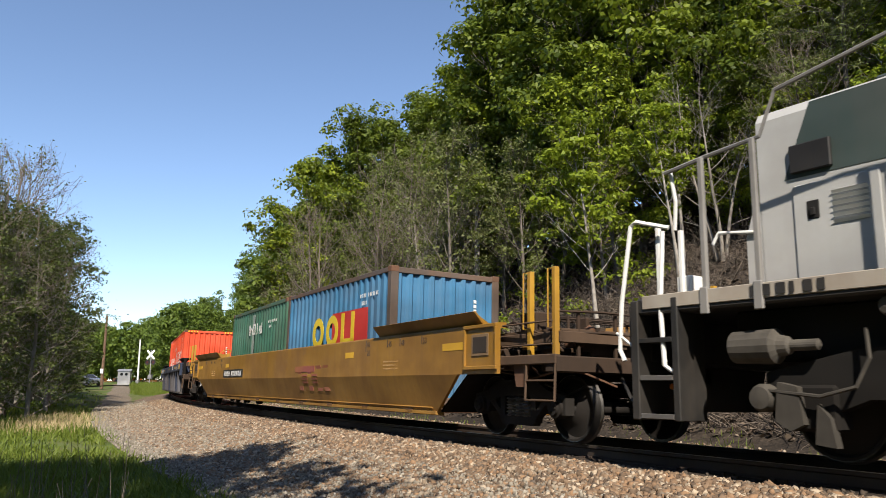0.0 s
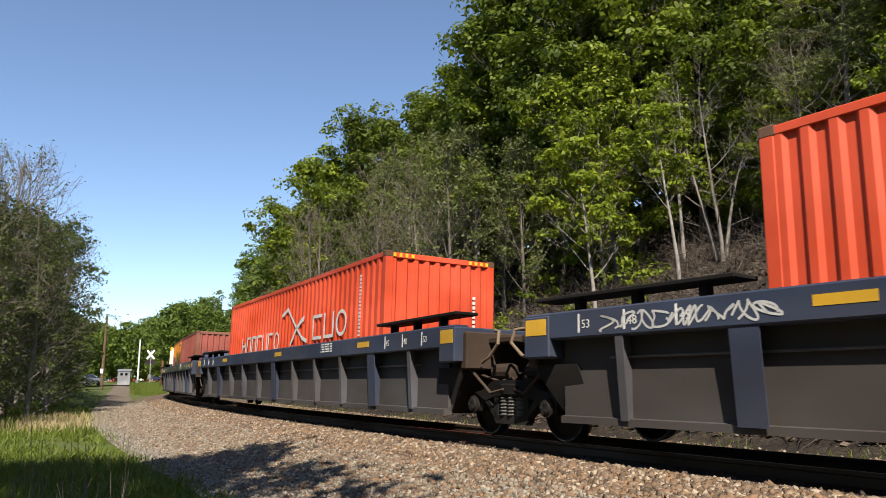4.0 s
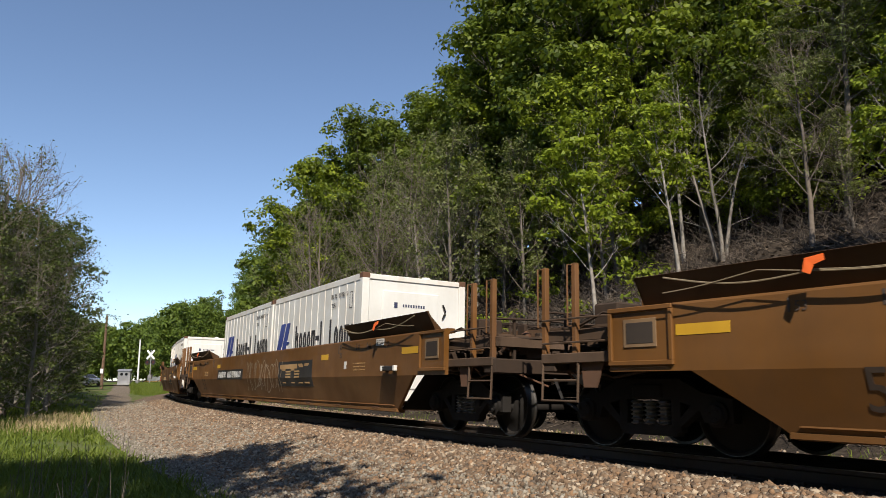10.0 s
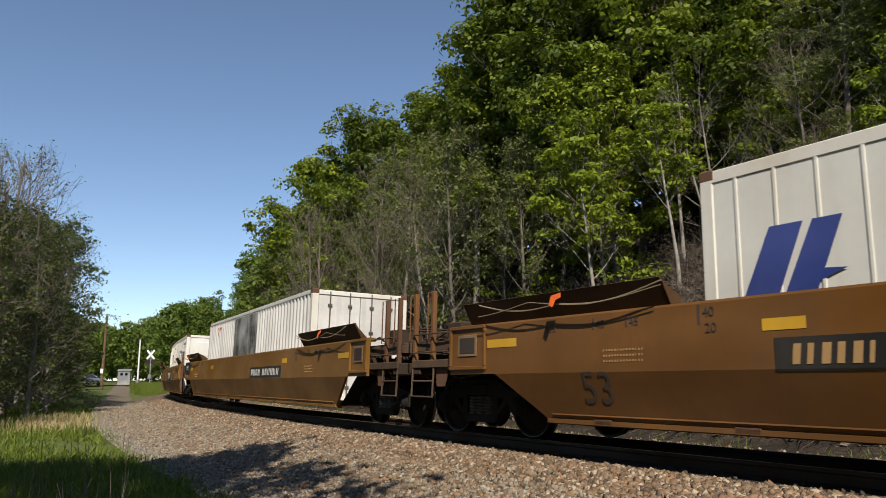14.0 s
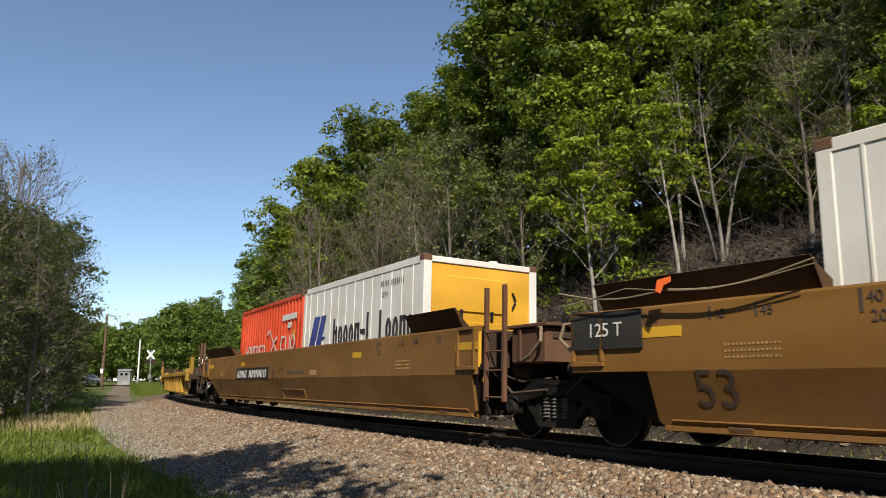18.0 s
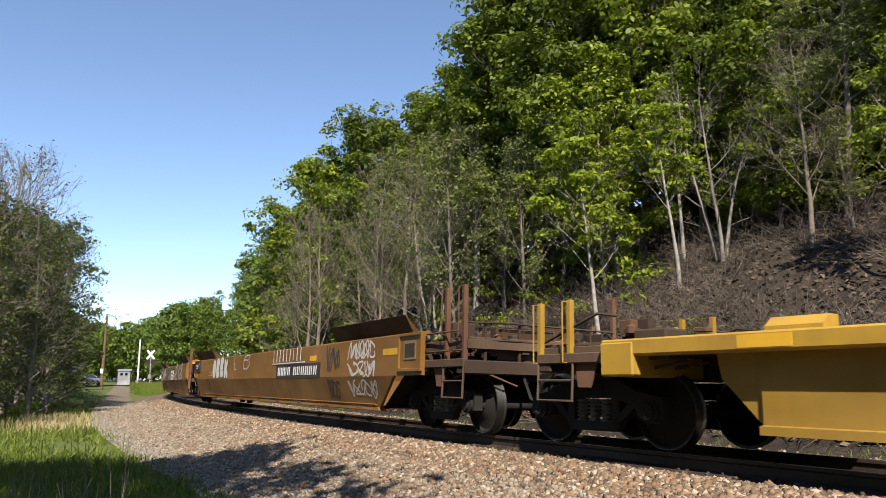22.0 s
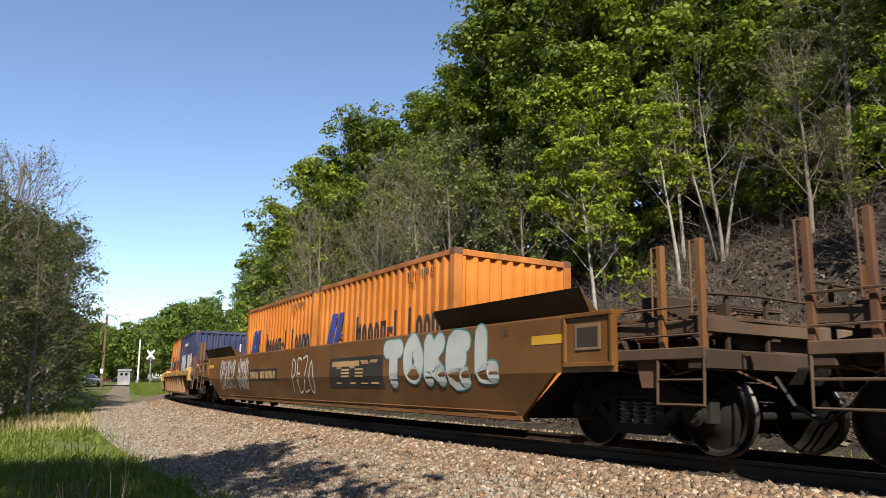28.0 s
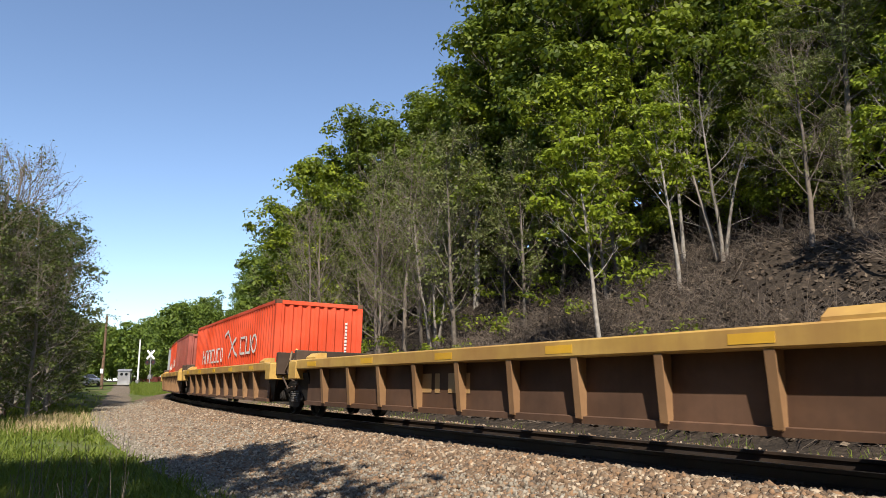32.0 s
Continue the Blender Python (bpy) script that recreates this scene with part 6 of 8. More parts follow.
def gondola(off):
    car = thing("gondola_car", "dark oxide-red open freight car", "rail car")
    b = Build()
    for s in (-1, 1):
        b.box(-8.5, 8.5, *sorted((s * 1.38, s * 1.46)), 1.0, 2.9, 0.02)
        for i in range(12):
            x = -8.2 + i * 1.49
            b.box(x - 0.06, x + 0.06, *sorted((s * 1.46, s * 1.54)), 1.0, 2.9, 0.01)
    b.box(-8.5, -8.4, -1.46, 1.46, 1.0, 2.9).box(8.4, 8.5, -1.46, 1.46, 1.0, 2.9).box(-8.5, 8.5, -1.4, 1.4, 0.95, 1.1)
    part("body", b, paint("dark_oxide", (0.20, 0.045, 0.035), (0.08, 0.04, 0.03), 0.4), car)
    for x in (-6.6, 6.6):
        truck(car, x)
    MOVERS.append((car, off, 6.6))


gondola(-526.0)
gondola(-544.0)


# ---- locomotive ----
def locomotive(off):
    grey = paint("locomotive_grey", (0.50, 0.50, 0.49), (0.24, 0.21, 0.19), 0.3, 0.45)
    dgreen = paint("dark_green_grey", (0.05, 0.075, 0.07), (0.1, 0.09, 0.08), 0.3, 0.5)
    white = paint("white_handrail", (0.80, 0.80, 0.78), (0.5, 0.45, 0.4), 0.2, 0.4)
    lo = thing("diesel_locomotive", "grey diesel locomotive with white handrails and black underframe", "locomotive")
    L = 10.2
    # deck with side sill
    part("deck", Build().box(-L, L, -1.46, 1.46, 1.45, 1.62, 0.02), BLACK, lo)
    for s in (-1, 1):
        part("sill_stripe", Build().box(-L + 0.1, L - 0.1, *sorted((s * 1.455, s * 1.475)), 1.50, 1.64, 0.006), paint("grimy_cream", (0.42, 0.38, 0.32), (0.2, 0.14, 0.1), 0.6), lo, "grimy cream sill stripe")
    hood = Build()
    hood.prism([(-0.90, 1.62), (-0.90, 3.36), (-0.84, 3.46), (-0.70, 3.52), (0.70, 3.52), (0.84, 3.46), (0.90, 3.36), (0.90, 1.62)], -L + 1.15, 6.0)
    part("hood", hood, grey, lo)
    for s in (-1, 1):
        # dark grey-green panel with a slanting end, high on the hood side
        rad = Build().slab([(-L + 1.42, s * 0.905, 2.70), (-L + 6.5, s * 0.905, 2.70), (-L + 6.5, s * 0.905, 3.42), (-L + 1.72, s * 0.905, 3.42)], (0, s, 0), 0.03)
        part("radiator_screen", rad, dgreen, lo, "dark grey-green panel high on the hood side")
    part("roof_fan_deck", Build().box(-L + 2.2, -L + 6.4, -0.6, 0.6, 3.51, 3.60, 0.02), dgreen, lo)
    part("cab", Build().box(6.0, 8.2, -1.45, 1.45, 1.62, 4.35, 0.08), grey, lo)
    part("nose", Build().box(8.2, L - 0.4, -0.85, 0.85, 1.62, 3.0, 0.08), grey, lo)
    for k, x in enumerate((-L + 1.9, -L + 2.75, -L + 3.6, -L + 4.45)):
        d = part("hood_door", Build().box(x - 0.40, x + 0.40, -0.918, -0.895, 1.72, 2.62, 0.008), grey, lo)
        lv = Build()
        for i in range(6):
            lv.slab([(x - 0.02, -0.925, 2.2 + i * 0.055), (x + 0.30, -0.925, 2.2 + i * 0.055), (x + 0.30, -0.945, 2.225 + i * 0.055), (x - 0.02, -0.945, 2.225 + i * 0.055)], (0, -1, 0.5), 0.012)
        part("louvre", lv, white, d, "pressed ventilation louvres")
        h = Build().box(x - 0.27, x - 0.15, -0.926, -0.90, 2.27, 2.45, 0.01)
        h.box(x - 0.235, x - 0.185, -0.945, -0.92, 2.30, 2.38, 0.01)
        part("latch", h, IRON, d, "door latch")
    part("number_box", Build().box(-L + 1.14, -L + 1.2, -0.75, 0.75, 3.3, 3.55, 0.02), BLACK, lo)
    part("grille_opening", Build().box(-L + 1.5, -L + 1.9, -0.945, -0.9, 2.74, 3.02, 0.01), BLACK, lo, "dark louvred opening")
    bars(lo, "model_lettering", -L + 1.35, 1.52, 0.75, 0.10, 6, BLACK, lambda z: -1.476)
    # end platform, steps and white rails
    sooty = paint("grey_black_steps", (0.014, 0.013, 0.012), (0.075, 0.062, 0.05), 0.5)
    for s in (-1, 1):
        for x0, x1 in ((-L - 0.06, -L + 0.04), (-L + 0.46, -L + 0.54)):
            part("step_side", Build().box(x0, x1, *sorted((s * 1.05, s * 1.48)), 0.38, 1.6, 0.01), sooty, lo)
        for z in (0.42, 0.80, 1.18):
            q = Build().box(-L + 0.045, -L + 0.455, *sorted((s * 1.05, s * 1.45)), z - 0.02, z + 0.02, 0.006)
            q.box(-L + 0.045, -L + 0.455, *sorted((s * 1.45, s * 1.475)), z - 0.025, z + 0.025, 0.004)
            part("step", q, GREY_STEEL if z < 1 else sooty, lo, "worn steel step")
    pl = Build().box(-L - 0.25, -L + 0.05, -1.3, 1.3, 0.95, 1.60, 0.03)
    pl.prism([(-1.2, 0.95), (1.2, 0.95), (1.0, 0.45), (-1.0, 0.45)], -L - 0.28, -L - 0.2)
    part("pilot", pl, BLACK, lo)
    part("coupler", Build().box(-L - 0.95, -L - 0.2, -0.1, 0.1, 0.74, 0.95, 0.03), IRON, lo)
    for s in (-1, 1):
        y = s * 1.44
        r = Build()
        r.tube([(-L - 0.18, y, 0.98), (-L - 0.24, y, 1.10), (-L - 0.20, y, 1.6), (-L - 0.05, y, 2.42), (-L + 0.02, y, 2.46), (-L + 0.34, s * 1.3, 2.36)], 0.024, 7)
        r.tube([(-L + 0.44, y, 0.86), (-L + 0.34, y, 0.92), (-L + 0.31, y, 1.5), (-L + 0.37, y, 2.30)], 0.024, 7)
        r.tube([(-L + 0.42, s * 1.30, 2.32), (-L + 0.46, s * 1.32, 2.62), (-L + 0.42, s * 1.34, 2.94)], 0.02, 7)
        r.tube([(-L - 0.28, y, 1.28), (-L - 0.05, y, 1.12)], 0.016, 6)
        part("grab_rail", r, white, lo, "white-painted step rail")
        q = Build()
        for x, zt in ((-L + 0.16, 2.40), (-L + 0.45, 2.32)):
            q.box(x - 0.025, x + 0.025, *sorted((s * 1.22, s * 1.27)), 1.6, zt, 0.008)
        part("rail_stanchion", q, white, lo)
        hr_paint = paint("grey_handrail", (0.22, 0.21, 0.20), (0.36, 0.34, 0.31), 0.4)
        h = Build().tube([(-L + 0.38, s * 1.38, 2.93), (-L + 0.9, s * 1.40, 2.98), (-L + 1.5, s * 1.42, 3.02), (-L + 1.68, s * 1.42, 3.42), (-L + 2.8, s * 1.42, 3.6), (6.0, s * 1.42, 3.9)], 0.022, 6)
        rail = part("handrail", h, hr_paint, lo, "grey handrail")
        for x, zt in ((-L + 0.86, 2.97), (-L + 1.43, 3.02), (-L + 3.0, 3.6), (-L + 5.0, 3.9), (-L + 7.0, 3.9), (-L + 9.0, 3.9)):
            q = Build().box(x - 0.028, x + 0.028, *sorted((s * 1.41, s * 1.46)), 1.46, zt, 0.008)
            q.box(x - 0.045, x + 0.045, *sorted((s * 1.455, s * 1.49)), 1.40, 1.66, 0.008)
            part("stanchion", q, hr_paint, rail, "grey stanchion with a bolted foot")
    part("inner_rail", Build().tube([(-L + 0.62, -0.95, 2.18), (-L + 0.68, -0.93, 2.30), (-L + 1.14, -0.92, 2.24)], 0.018, 6), white, lo, "short white grab rail")
    part("corner_box", Build().prism([(-L + 0.98, 1.62), (-L + 1.16, 1.62), (-L + 1.16, 2.5), (-L + 1.08, 2.5), (-L + 0.98, 2.2)], -0.9, -0.55, "y"), grey, lo)
    bx = Build().box(-L + 0.38, -L + 0.56, -1.25, -0.95, 1.62, 1.84, 0.01)
    part("end_light_box", bx, white, lo)
    part("marker_light", Build().lathe([(0.01, -1.2), (0.035, -1.2), (0.03, -1.23), (0.01, -1.235)], "y", 10, (-L + 0.25, 0, 0.72)), paint("amber_lens", (0.7, 0.2, 0.03), (0.3, 0.1, 0.03), 0.2, 0.2), lo, "amber marker lens")
    # underframe: fuel tank, trucks
    part("fuel_tank", Build().prism([(-1.4, 1.4), (-1.4, 0.8), (-1.1, 0.4), (1.1, 0.4), (1.4, 0.8), (1.4, 1.4)], -2.6, 2.6), BLACK, lo)
    for x in (-6.4, 6.4):
        fr = Build()
        for s in (-1, 1):
            fr.prism([(-2.5, 0.55), (-2.5, 0.85), (-1.6, 1.05), (1.6, 1.05), (2.5, 0.85), (2.5, 0.55), (1.9, 0.5), (1.6, 0.62), (0.4, 0.62), (0, 0.5), (-0.4, 0.62), (-1.6, 0.62), (-1.9, 0.5)], *sorted((s * 1.05, s * 1.22)), "y")
            for dx in (-2.05, 0.0, 2.05):
                fr.box(dx - 0.2, dx + 0.2, *sorted((s * 1.0, s * 1.26)), 0.34, 0.74, 0.03)
        fr.v = [(v[0] + x, v[1], v[2]) for v in fr.v]
        # frame colour blackened for the shade below the locomotive's deck
        t = part("truck", fr, paint("shade_dark_truck_frame", (0.008, 0.0075, 0.007), (0.022, 0.018, 0.015), 0.5, 0.9, spec=0.1), lo, "dusty cast locomotive truck")
        dusty = paint("dusty_cylinder", (0.10, 0.088, 0.072), (0.015, 0.013, 0.011), 0.9, 0.8)
        for dx in (-2.45, 1.1):
            cy = Build().lathe([(0.02, -0.3), (0.15, -0.29), (0.16, 0.12), (0.10, 0.16), (0.08, 0.24), (0.05, 0.26), (0.05, 0.5), (0.02, 0.52)], "x", 16, (x + dx, -1.30, 1.08))
            cyl = part("brake_cylinder", cy, dusty, t, "dusty brake cylinder")
            part("air_hose", Build().tube([(x + dx + 0.9, -1.3, 1.2), (x + dx + 0.92, -1.32, 0.95), (x + dx + 0.8, -1.33, 0.72), (x + dx + 0.5, -1.34, 0.64), (x + dx - 0.1, -1.32, 0.70)], 0.018, 6), dusty, t, "dusty air hose")
            jb = Build().lathe([(0.03, -1.37), (0.10, -1.36), (0.13, -1.30), (0.13, -1.18), (0.05, -1.16)], "y", 14, (x + dx - 0.05, 0, 0.62))
            jb.prism([(x + dx + 0.08, 0.42), (x + dx + 0.22, 0.34), (x + dx + 0.34, 0.40), (x + dx + 0.30, 0.72), (x + dx + 0.12, 0.76)], -1.34, -1.2, "y")
            jb.prism([(x + dx + 0.42, 0.24), (x + dx + 0.60, 0.22), (x + dx + 0.56, 0.46), (x + dx + 0.46, 0.58)], -1.32, -1.22, "y")
            part("journal_gear", jb, dusty, t, "dusty journal and brake hangers", True)
            part("vent_cap", Build().lathe([(0.02, -1.40), (0.07, -1.39), (0.09, -1.34), (0.09, -1.2)], "y", 12, (x + dx + 1.12, 0, 1.36)), dusty, t, "round dusty cap")
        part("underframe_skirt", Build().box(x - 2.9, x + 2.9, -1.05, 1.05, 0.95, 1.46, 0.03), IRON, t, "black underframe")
        for dx in (-2.05, 0.0, 2.05):
            w = part("wheelset", truck_meshes()[3], None, t)
            w.location = (x + dx, 0, 0.5)
            SPIN.append((w, x + dx))
            for s in (1, -1):
                tr = part("wheel_tread", truck_meshes()[4], None, t)
                tr.location, tr.scale = (x + dx, 0, 0.5), (1, s, 1)
    MOVERS.append((lo, off, 6.4))


locomotive(134.6)
# ---- vegetation ----
BARK = ground_mat("grey_bark", ((0.10, 0.085, 0.07), (0.19, 0.165, 0.14), (0.13, 0.11, 0.09)), 7.0, 0.8, 0.02)
BARK_PALE = ground_mat("pale_bark", ((0.22, 0.20, 0.17), (0.36, 0.33, 0.29), (0.27, 0.24, 0.21)), 6.0, 0.5, 0.015)
TWIG = ground_mat("twig_grey", ((0.13, 0.105, 0.085), (0.24, 0.20, 0.17), (0.17, 0.14, 0.11)), 3.0, 0.2, 0.005)
LEAF_FRESH = leaf_mat("fresh_leaves", (0.07, 0.105, 0.009), (0.27, 0.32, 0.018), (0.10, 0.13, 0.012), 0.33)
LEAF_DEEP = leaf_mat("deep_green_leaves", (0.032, 0.054, 0.008), (0.155, 0.195, 0.016), (0.06, 0.085, 0.010), 0.3)
LEAF_OLIVE = leaf_mat("olive_young_leaves", (0.085, 0.105, 0.03), (0.135, 0.155, 0.045), (0.10, 0.105, 0.04), 0.3)
LEAF_SMOKE = leaf_mat("grey_green_leaves", (0.035, 0.05, 0.012), (0.085, 0.105, 0.024), (0.05, 0.065, 0.016), 0.25)
LEAF_PINE = leaf_mat("pine_needles", (0.095, 0.12, 0.036), (0.185, 0.205, 0.07), (0.13, 0.15, 0.05), 0.25)
LEAF_BRIGHT = leaf_mat("bright_spring_leaves", (0.09, 0.13, 0.009), (0.25, 0.31, 0.016), (0.13, 0.17, 0.012), 0.35)
LEAF_FAR = leaf_mat("slope_leaves", (0.045, 0.07, 0.008), (0.14, 0.18, 0.016), (0.05, 0.075, 0.010), 0.25)
TWIG_PALE = ground_mat("pale_twigs", ((0.16, 0.14, 0.12), (0.29, 0.26, 0.22), (0.21, 0.185, 0.16)), 3.0, 0.2, 0.005)
BRUSH = ground_mat("dead_brush_grey", ((0.07, 0.054, 0.043), (0.21, 0.172, 0.14), (0.10, 0.08, 0.063)), 3.0, 0.2, 0.005)


def curve_pts(rs, p, d, length, n, curl, wiggle):
    """A wandering branch line that bends upwards by curl."""
    pts = [np.array(p, float)]
    d = np.array(d, float)
    for _ in range(n):
        d = d + np.array((0, 0, curl)) / n + rs.normal(0, wiggle, 3)
        d /= np.linalg.norm(d)
        pts.append(pts[-1] + d * length / n)
    return np.array(pts)


def tubes(lines, sides):
    """Branch lines [(points, r0, r1)] as one vertex and face array."""
    vs, fs, k = [], [], 0
    ang = np.arange(sides) * TAU / sides
    for pts, r0, r1 in lines:
        n = len(pts)
        d = np.gradient(pts, axis=0)
        d /= np.linalg.norm(d, axis=1)[:, None] + 1e-9
        ref = np.array((0.31, 0.95, 0.05)) if abs(d[0, 2]) > 0.8 else np.array((0.0, 0.1, 1.0))
        u = np.cross(d, ref)
        u /= np.linalg.norm(u, axis=1)[:, None] + 1e-9
        w = np.cross(d, u)
        r = np.linspace(r0, r1, n)
        v = pts[:, None] + (u[:, None] * np.cos(ang)[None, :, None] + w[:, None] * np.sin(ang)[None, :, None]) * r[:, None, None]
        vs.append(v.reshape(-1, 3))
        i = (np.arange(n - 1)[:, None] * sides + np.arange(sides)[None]).ravel()
        j = (np.arange(n - 1)[:, None] * sides + (np.arange(sides)[None] + 1) % sides).ravel()
        fs.append(np.stack([i, j, j + sides, i + sides], 1) + k)
        k += n * sides
    return np.concatenate(vs), np.concatenate(fs)


def join(meshes):
    vs, fs, k = [], [], 0
    for v, f in meshes:
        vs.append(v)
        fs.append(f + k)
        k += len(v)
    return np.concatenate(vs), np.concatenate(fs)


def leaf_quads(rs, pts, size, up=0.5, slim=0.55, nor=None):
    """One bent kite-shaped leaf or small spray at every point; nor: the way each one faces."""
    n = len(pts)
    if nor is None:
        nor = rs.normal(0, 1, (n, 3)) + np.array((0, -0.25, up))
    nor = nor / (np.linalg.norm(nor, axis=1)[:, None] + 1e-9)
    a = np.cross(nor, rs.normal(0, 1, (n, 3)))
    a /= np.linalg.norm(a, axis=1)[:, None]
    b = np.cross(nor, a)
    s = size * rs.uniform(0.55, 1.35, n)[:, None]
    v = np.stack([pts - a * s * 0.5, pts + b * s * slim * 0.5 + nor * s * 0.08, pts + a * s * 0.5, pts - b * s * slim * 0.5 + nor * s * 0.08], 1)
    return v.reshape(-1, 3), np.arange(4 * n).reshape(n, 4)


def clump_leaves(rs, mids, radius, per, flat, size, slim, loose=0.12):
    """Domed clumps of leaves that face outwards, with gaps between the clumps."""
    m = len(mids)
    own = np.repeat(np.arange(m), per)
    u = rs.normal(0, 1, (m * per, 3))
    u[:, 2] = np.where(rs.rand(m * per) < 0.75, np.abs(u[:, 2]), u[:, 2])
    u /= np.linalg.norm(u, axis=1)[:, None]
    reach = (radius * rs.uniform(0.55, 1.4, m))[own] * rs.uniform(0.62, 1.08, m * per)
    pts = mids[own] + u * reach[:, None] * np.array((1, 1, flat)) + rs.normal(0, loose * radius, (m * per, 3))
    nor = u * np.array((1, 1, 1.3)) + rs.normal(0, 0.42, (m * per, 3)) + np.array((0, 0, 0.3))
    return leaf_quads(rs, pts, size, slim=slim, nor=nor)


def tree_meshes(seed, h, spread, limbs, subs, twigs, size, leaf, bark, clumps=0, radius=0.6, per=60, flat=0.6, leaves=0, low=0.3, r0=0.12, lean=0.03, clump=0.28, curl=0.5, slim=0.6, stems=1, rise=0.0):
    """A tapered trunk or several stems, limbs, branches and twigs, and leaves in clumps or (leaves) singly round the twigs."""
    rs = np.random.RandomState(seed)
    trunks = []
    for k in range(stems):
        a = TAU * k / stems + 0.6
        tilt = 0.0 if stems == 1 else 0.22
        trunks.append(curve_pts(rs, (0.12 * math.cos(a) * (stems > 1), 0.12 * math.sin(a) * (stems > 1), -0.3), (rs.normal(0, lean) + tilt * math.cos(a), rs.normal(0, lean) + tilt * math.sin(a), 1), h * 0.93 * (1 - 0.12 * k), 12, 0.15 * (stems > 1), 0.035))
    thick, thin, tips, ends = [(t, r0 * 1.25, r0 * 0.12) for t in trunks], [], [], []
    for i in range(limbs):
        trunk = trunks[i % stems]
        u = low + (0.97 - low) * ((i + rs.uniform(0, 0.8)) / limbs)
        p = trunk[min(11, int(u * 12))] * (1 - (u * 12) % 1) + trunk[min(12, int(u * 12) + 1)] * ((u * 12) % 1)
        az = i * 2.4 + rs.uniform(-0.5, 0.5)
        el = rs.uniform(0.05, 0.6) + 0.55 * u + rise
        L = h * spread * math.sqrt(max(0.12, 1 - ((u - 0.42) / 0.62) ** 2)) * rs.uniform(0.65, 1.1)
        d = (math.cos(az) * math.cos(el), math.sin(az) * math.cos(el), math.sin(el))
        line = curve_pts(rs, p, d, L, 6, curl, 0.10)
        thick.append((line, r0 * 0.42 * (1.05 - u), r0 * 0.07))
        ends.append(line[6])
        for j in range(subs):
            q = rs.uniform(0.25, 1.0)
            k = q * 6
            b = line[min(5, int(k))] + (line[min(6, int(k) + 1)] - line[min(5, int(k))]) * (k % 1)
            sd = line[-1] - line[0]
            sd = sd / np.linalg.norm(sd) + rs.normal(0, 0.55, 3)
            sub = curve_pts(rs, b, sd / np.linalg.norm(sd), L * rs.uniform(0.25, 0.5), 4, curl * 0.6, 0.14)
            thin.append((sub, r0 * 0.10, r0 * 0.03))
            tips += [sub[2], sub[3], sub[4]]
            ends.append(sub[4])
            for _ in range(twigs):
                c = sub[rs.randint(1, 5)]
                td = sub[-1] - sub[0]
                td = td / np.linalg.norm(td) + rs.normal(0, 0.6, 3)
                tw = curve_pts(rs, c, td / np.linalg.norm(td), L * rs.uniform(0.12, 0.26), 2, 0.3, 0.12)
                thin.append((tw, r0 * 0.06, r0 * 0.03))
                tips += [tw[1], tw[2]]
    wood = join([tubes(thick, 6), tubes(thin, 3)])
    tips, ends = np.array(tips), np.array(ends)
    foliage = []
    if clumps:
        mids = ends[rs.permutation(len(ends))[:clumps]]
        foliage.append(clump_leaves(rs, mids, radius, per, flat, size, slim))
    if leaves:
        pick = tips[rs.randint(0, len(tips), leaves)] + rs.normal(0, clump, (leaves, 3)) * np.array((1, 1, 0.75))
        foliage.append(leaf_quads(rs, pick, size, 0.5, slim))
    crown = join(foliage)
    # the tallest twigs and leaves reach the height asked for
    k = h / max(np.percentile(wood[0][:, 2], 99.8), np.percentile(crown[0][:, 2], 99.5))
    return fast_mesh("trunk", wood[0] * k, wood[1], bark), fast_mesh("crown", crown[0] * k, crown[1], leaf)


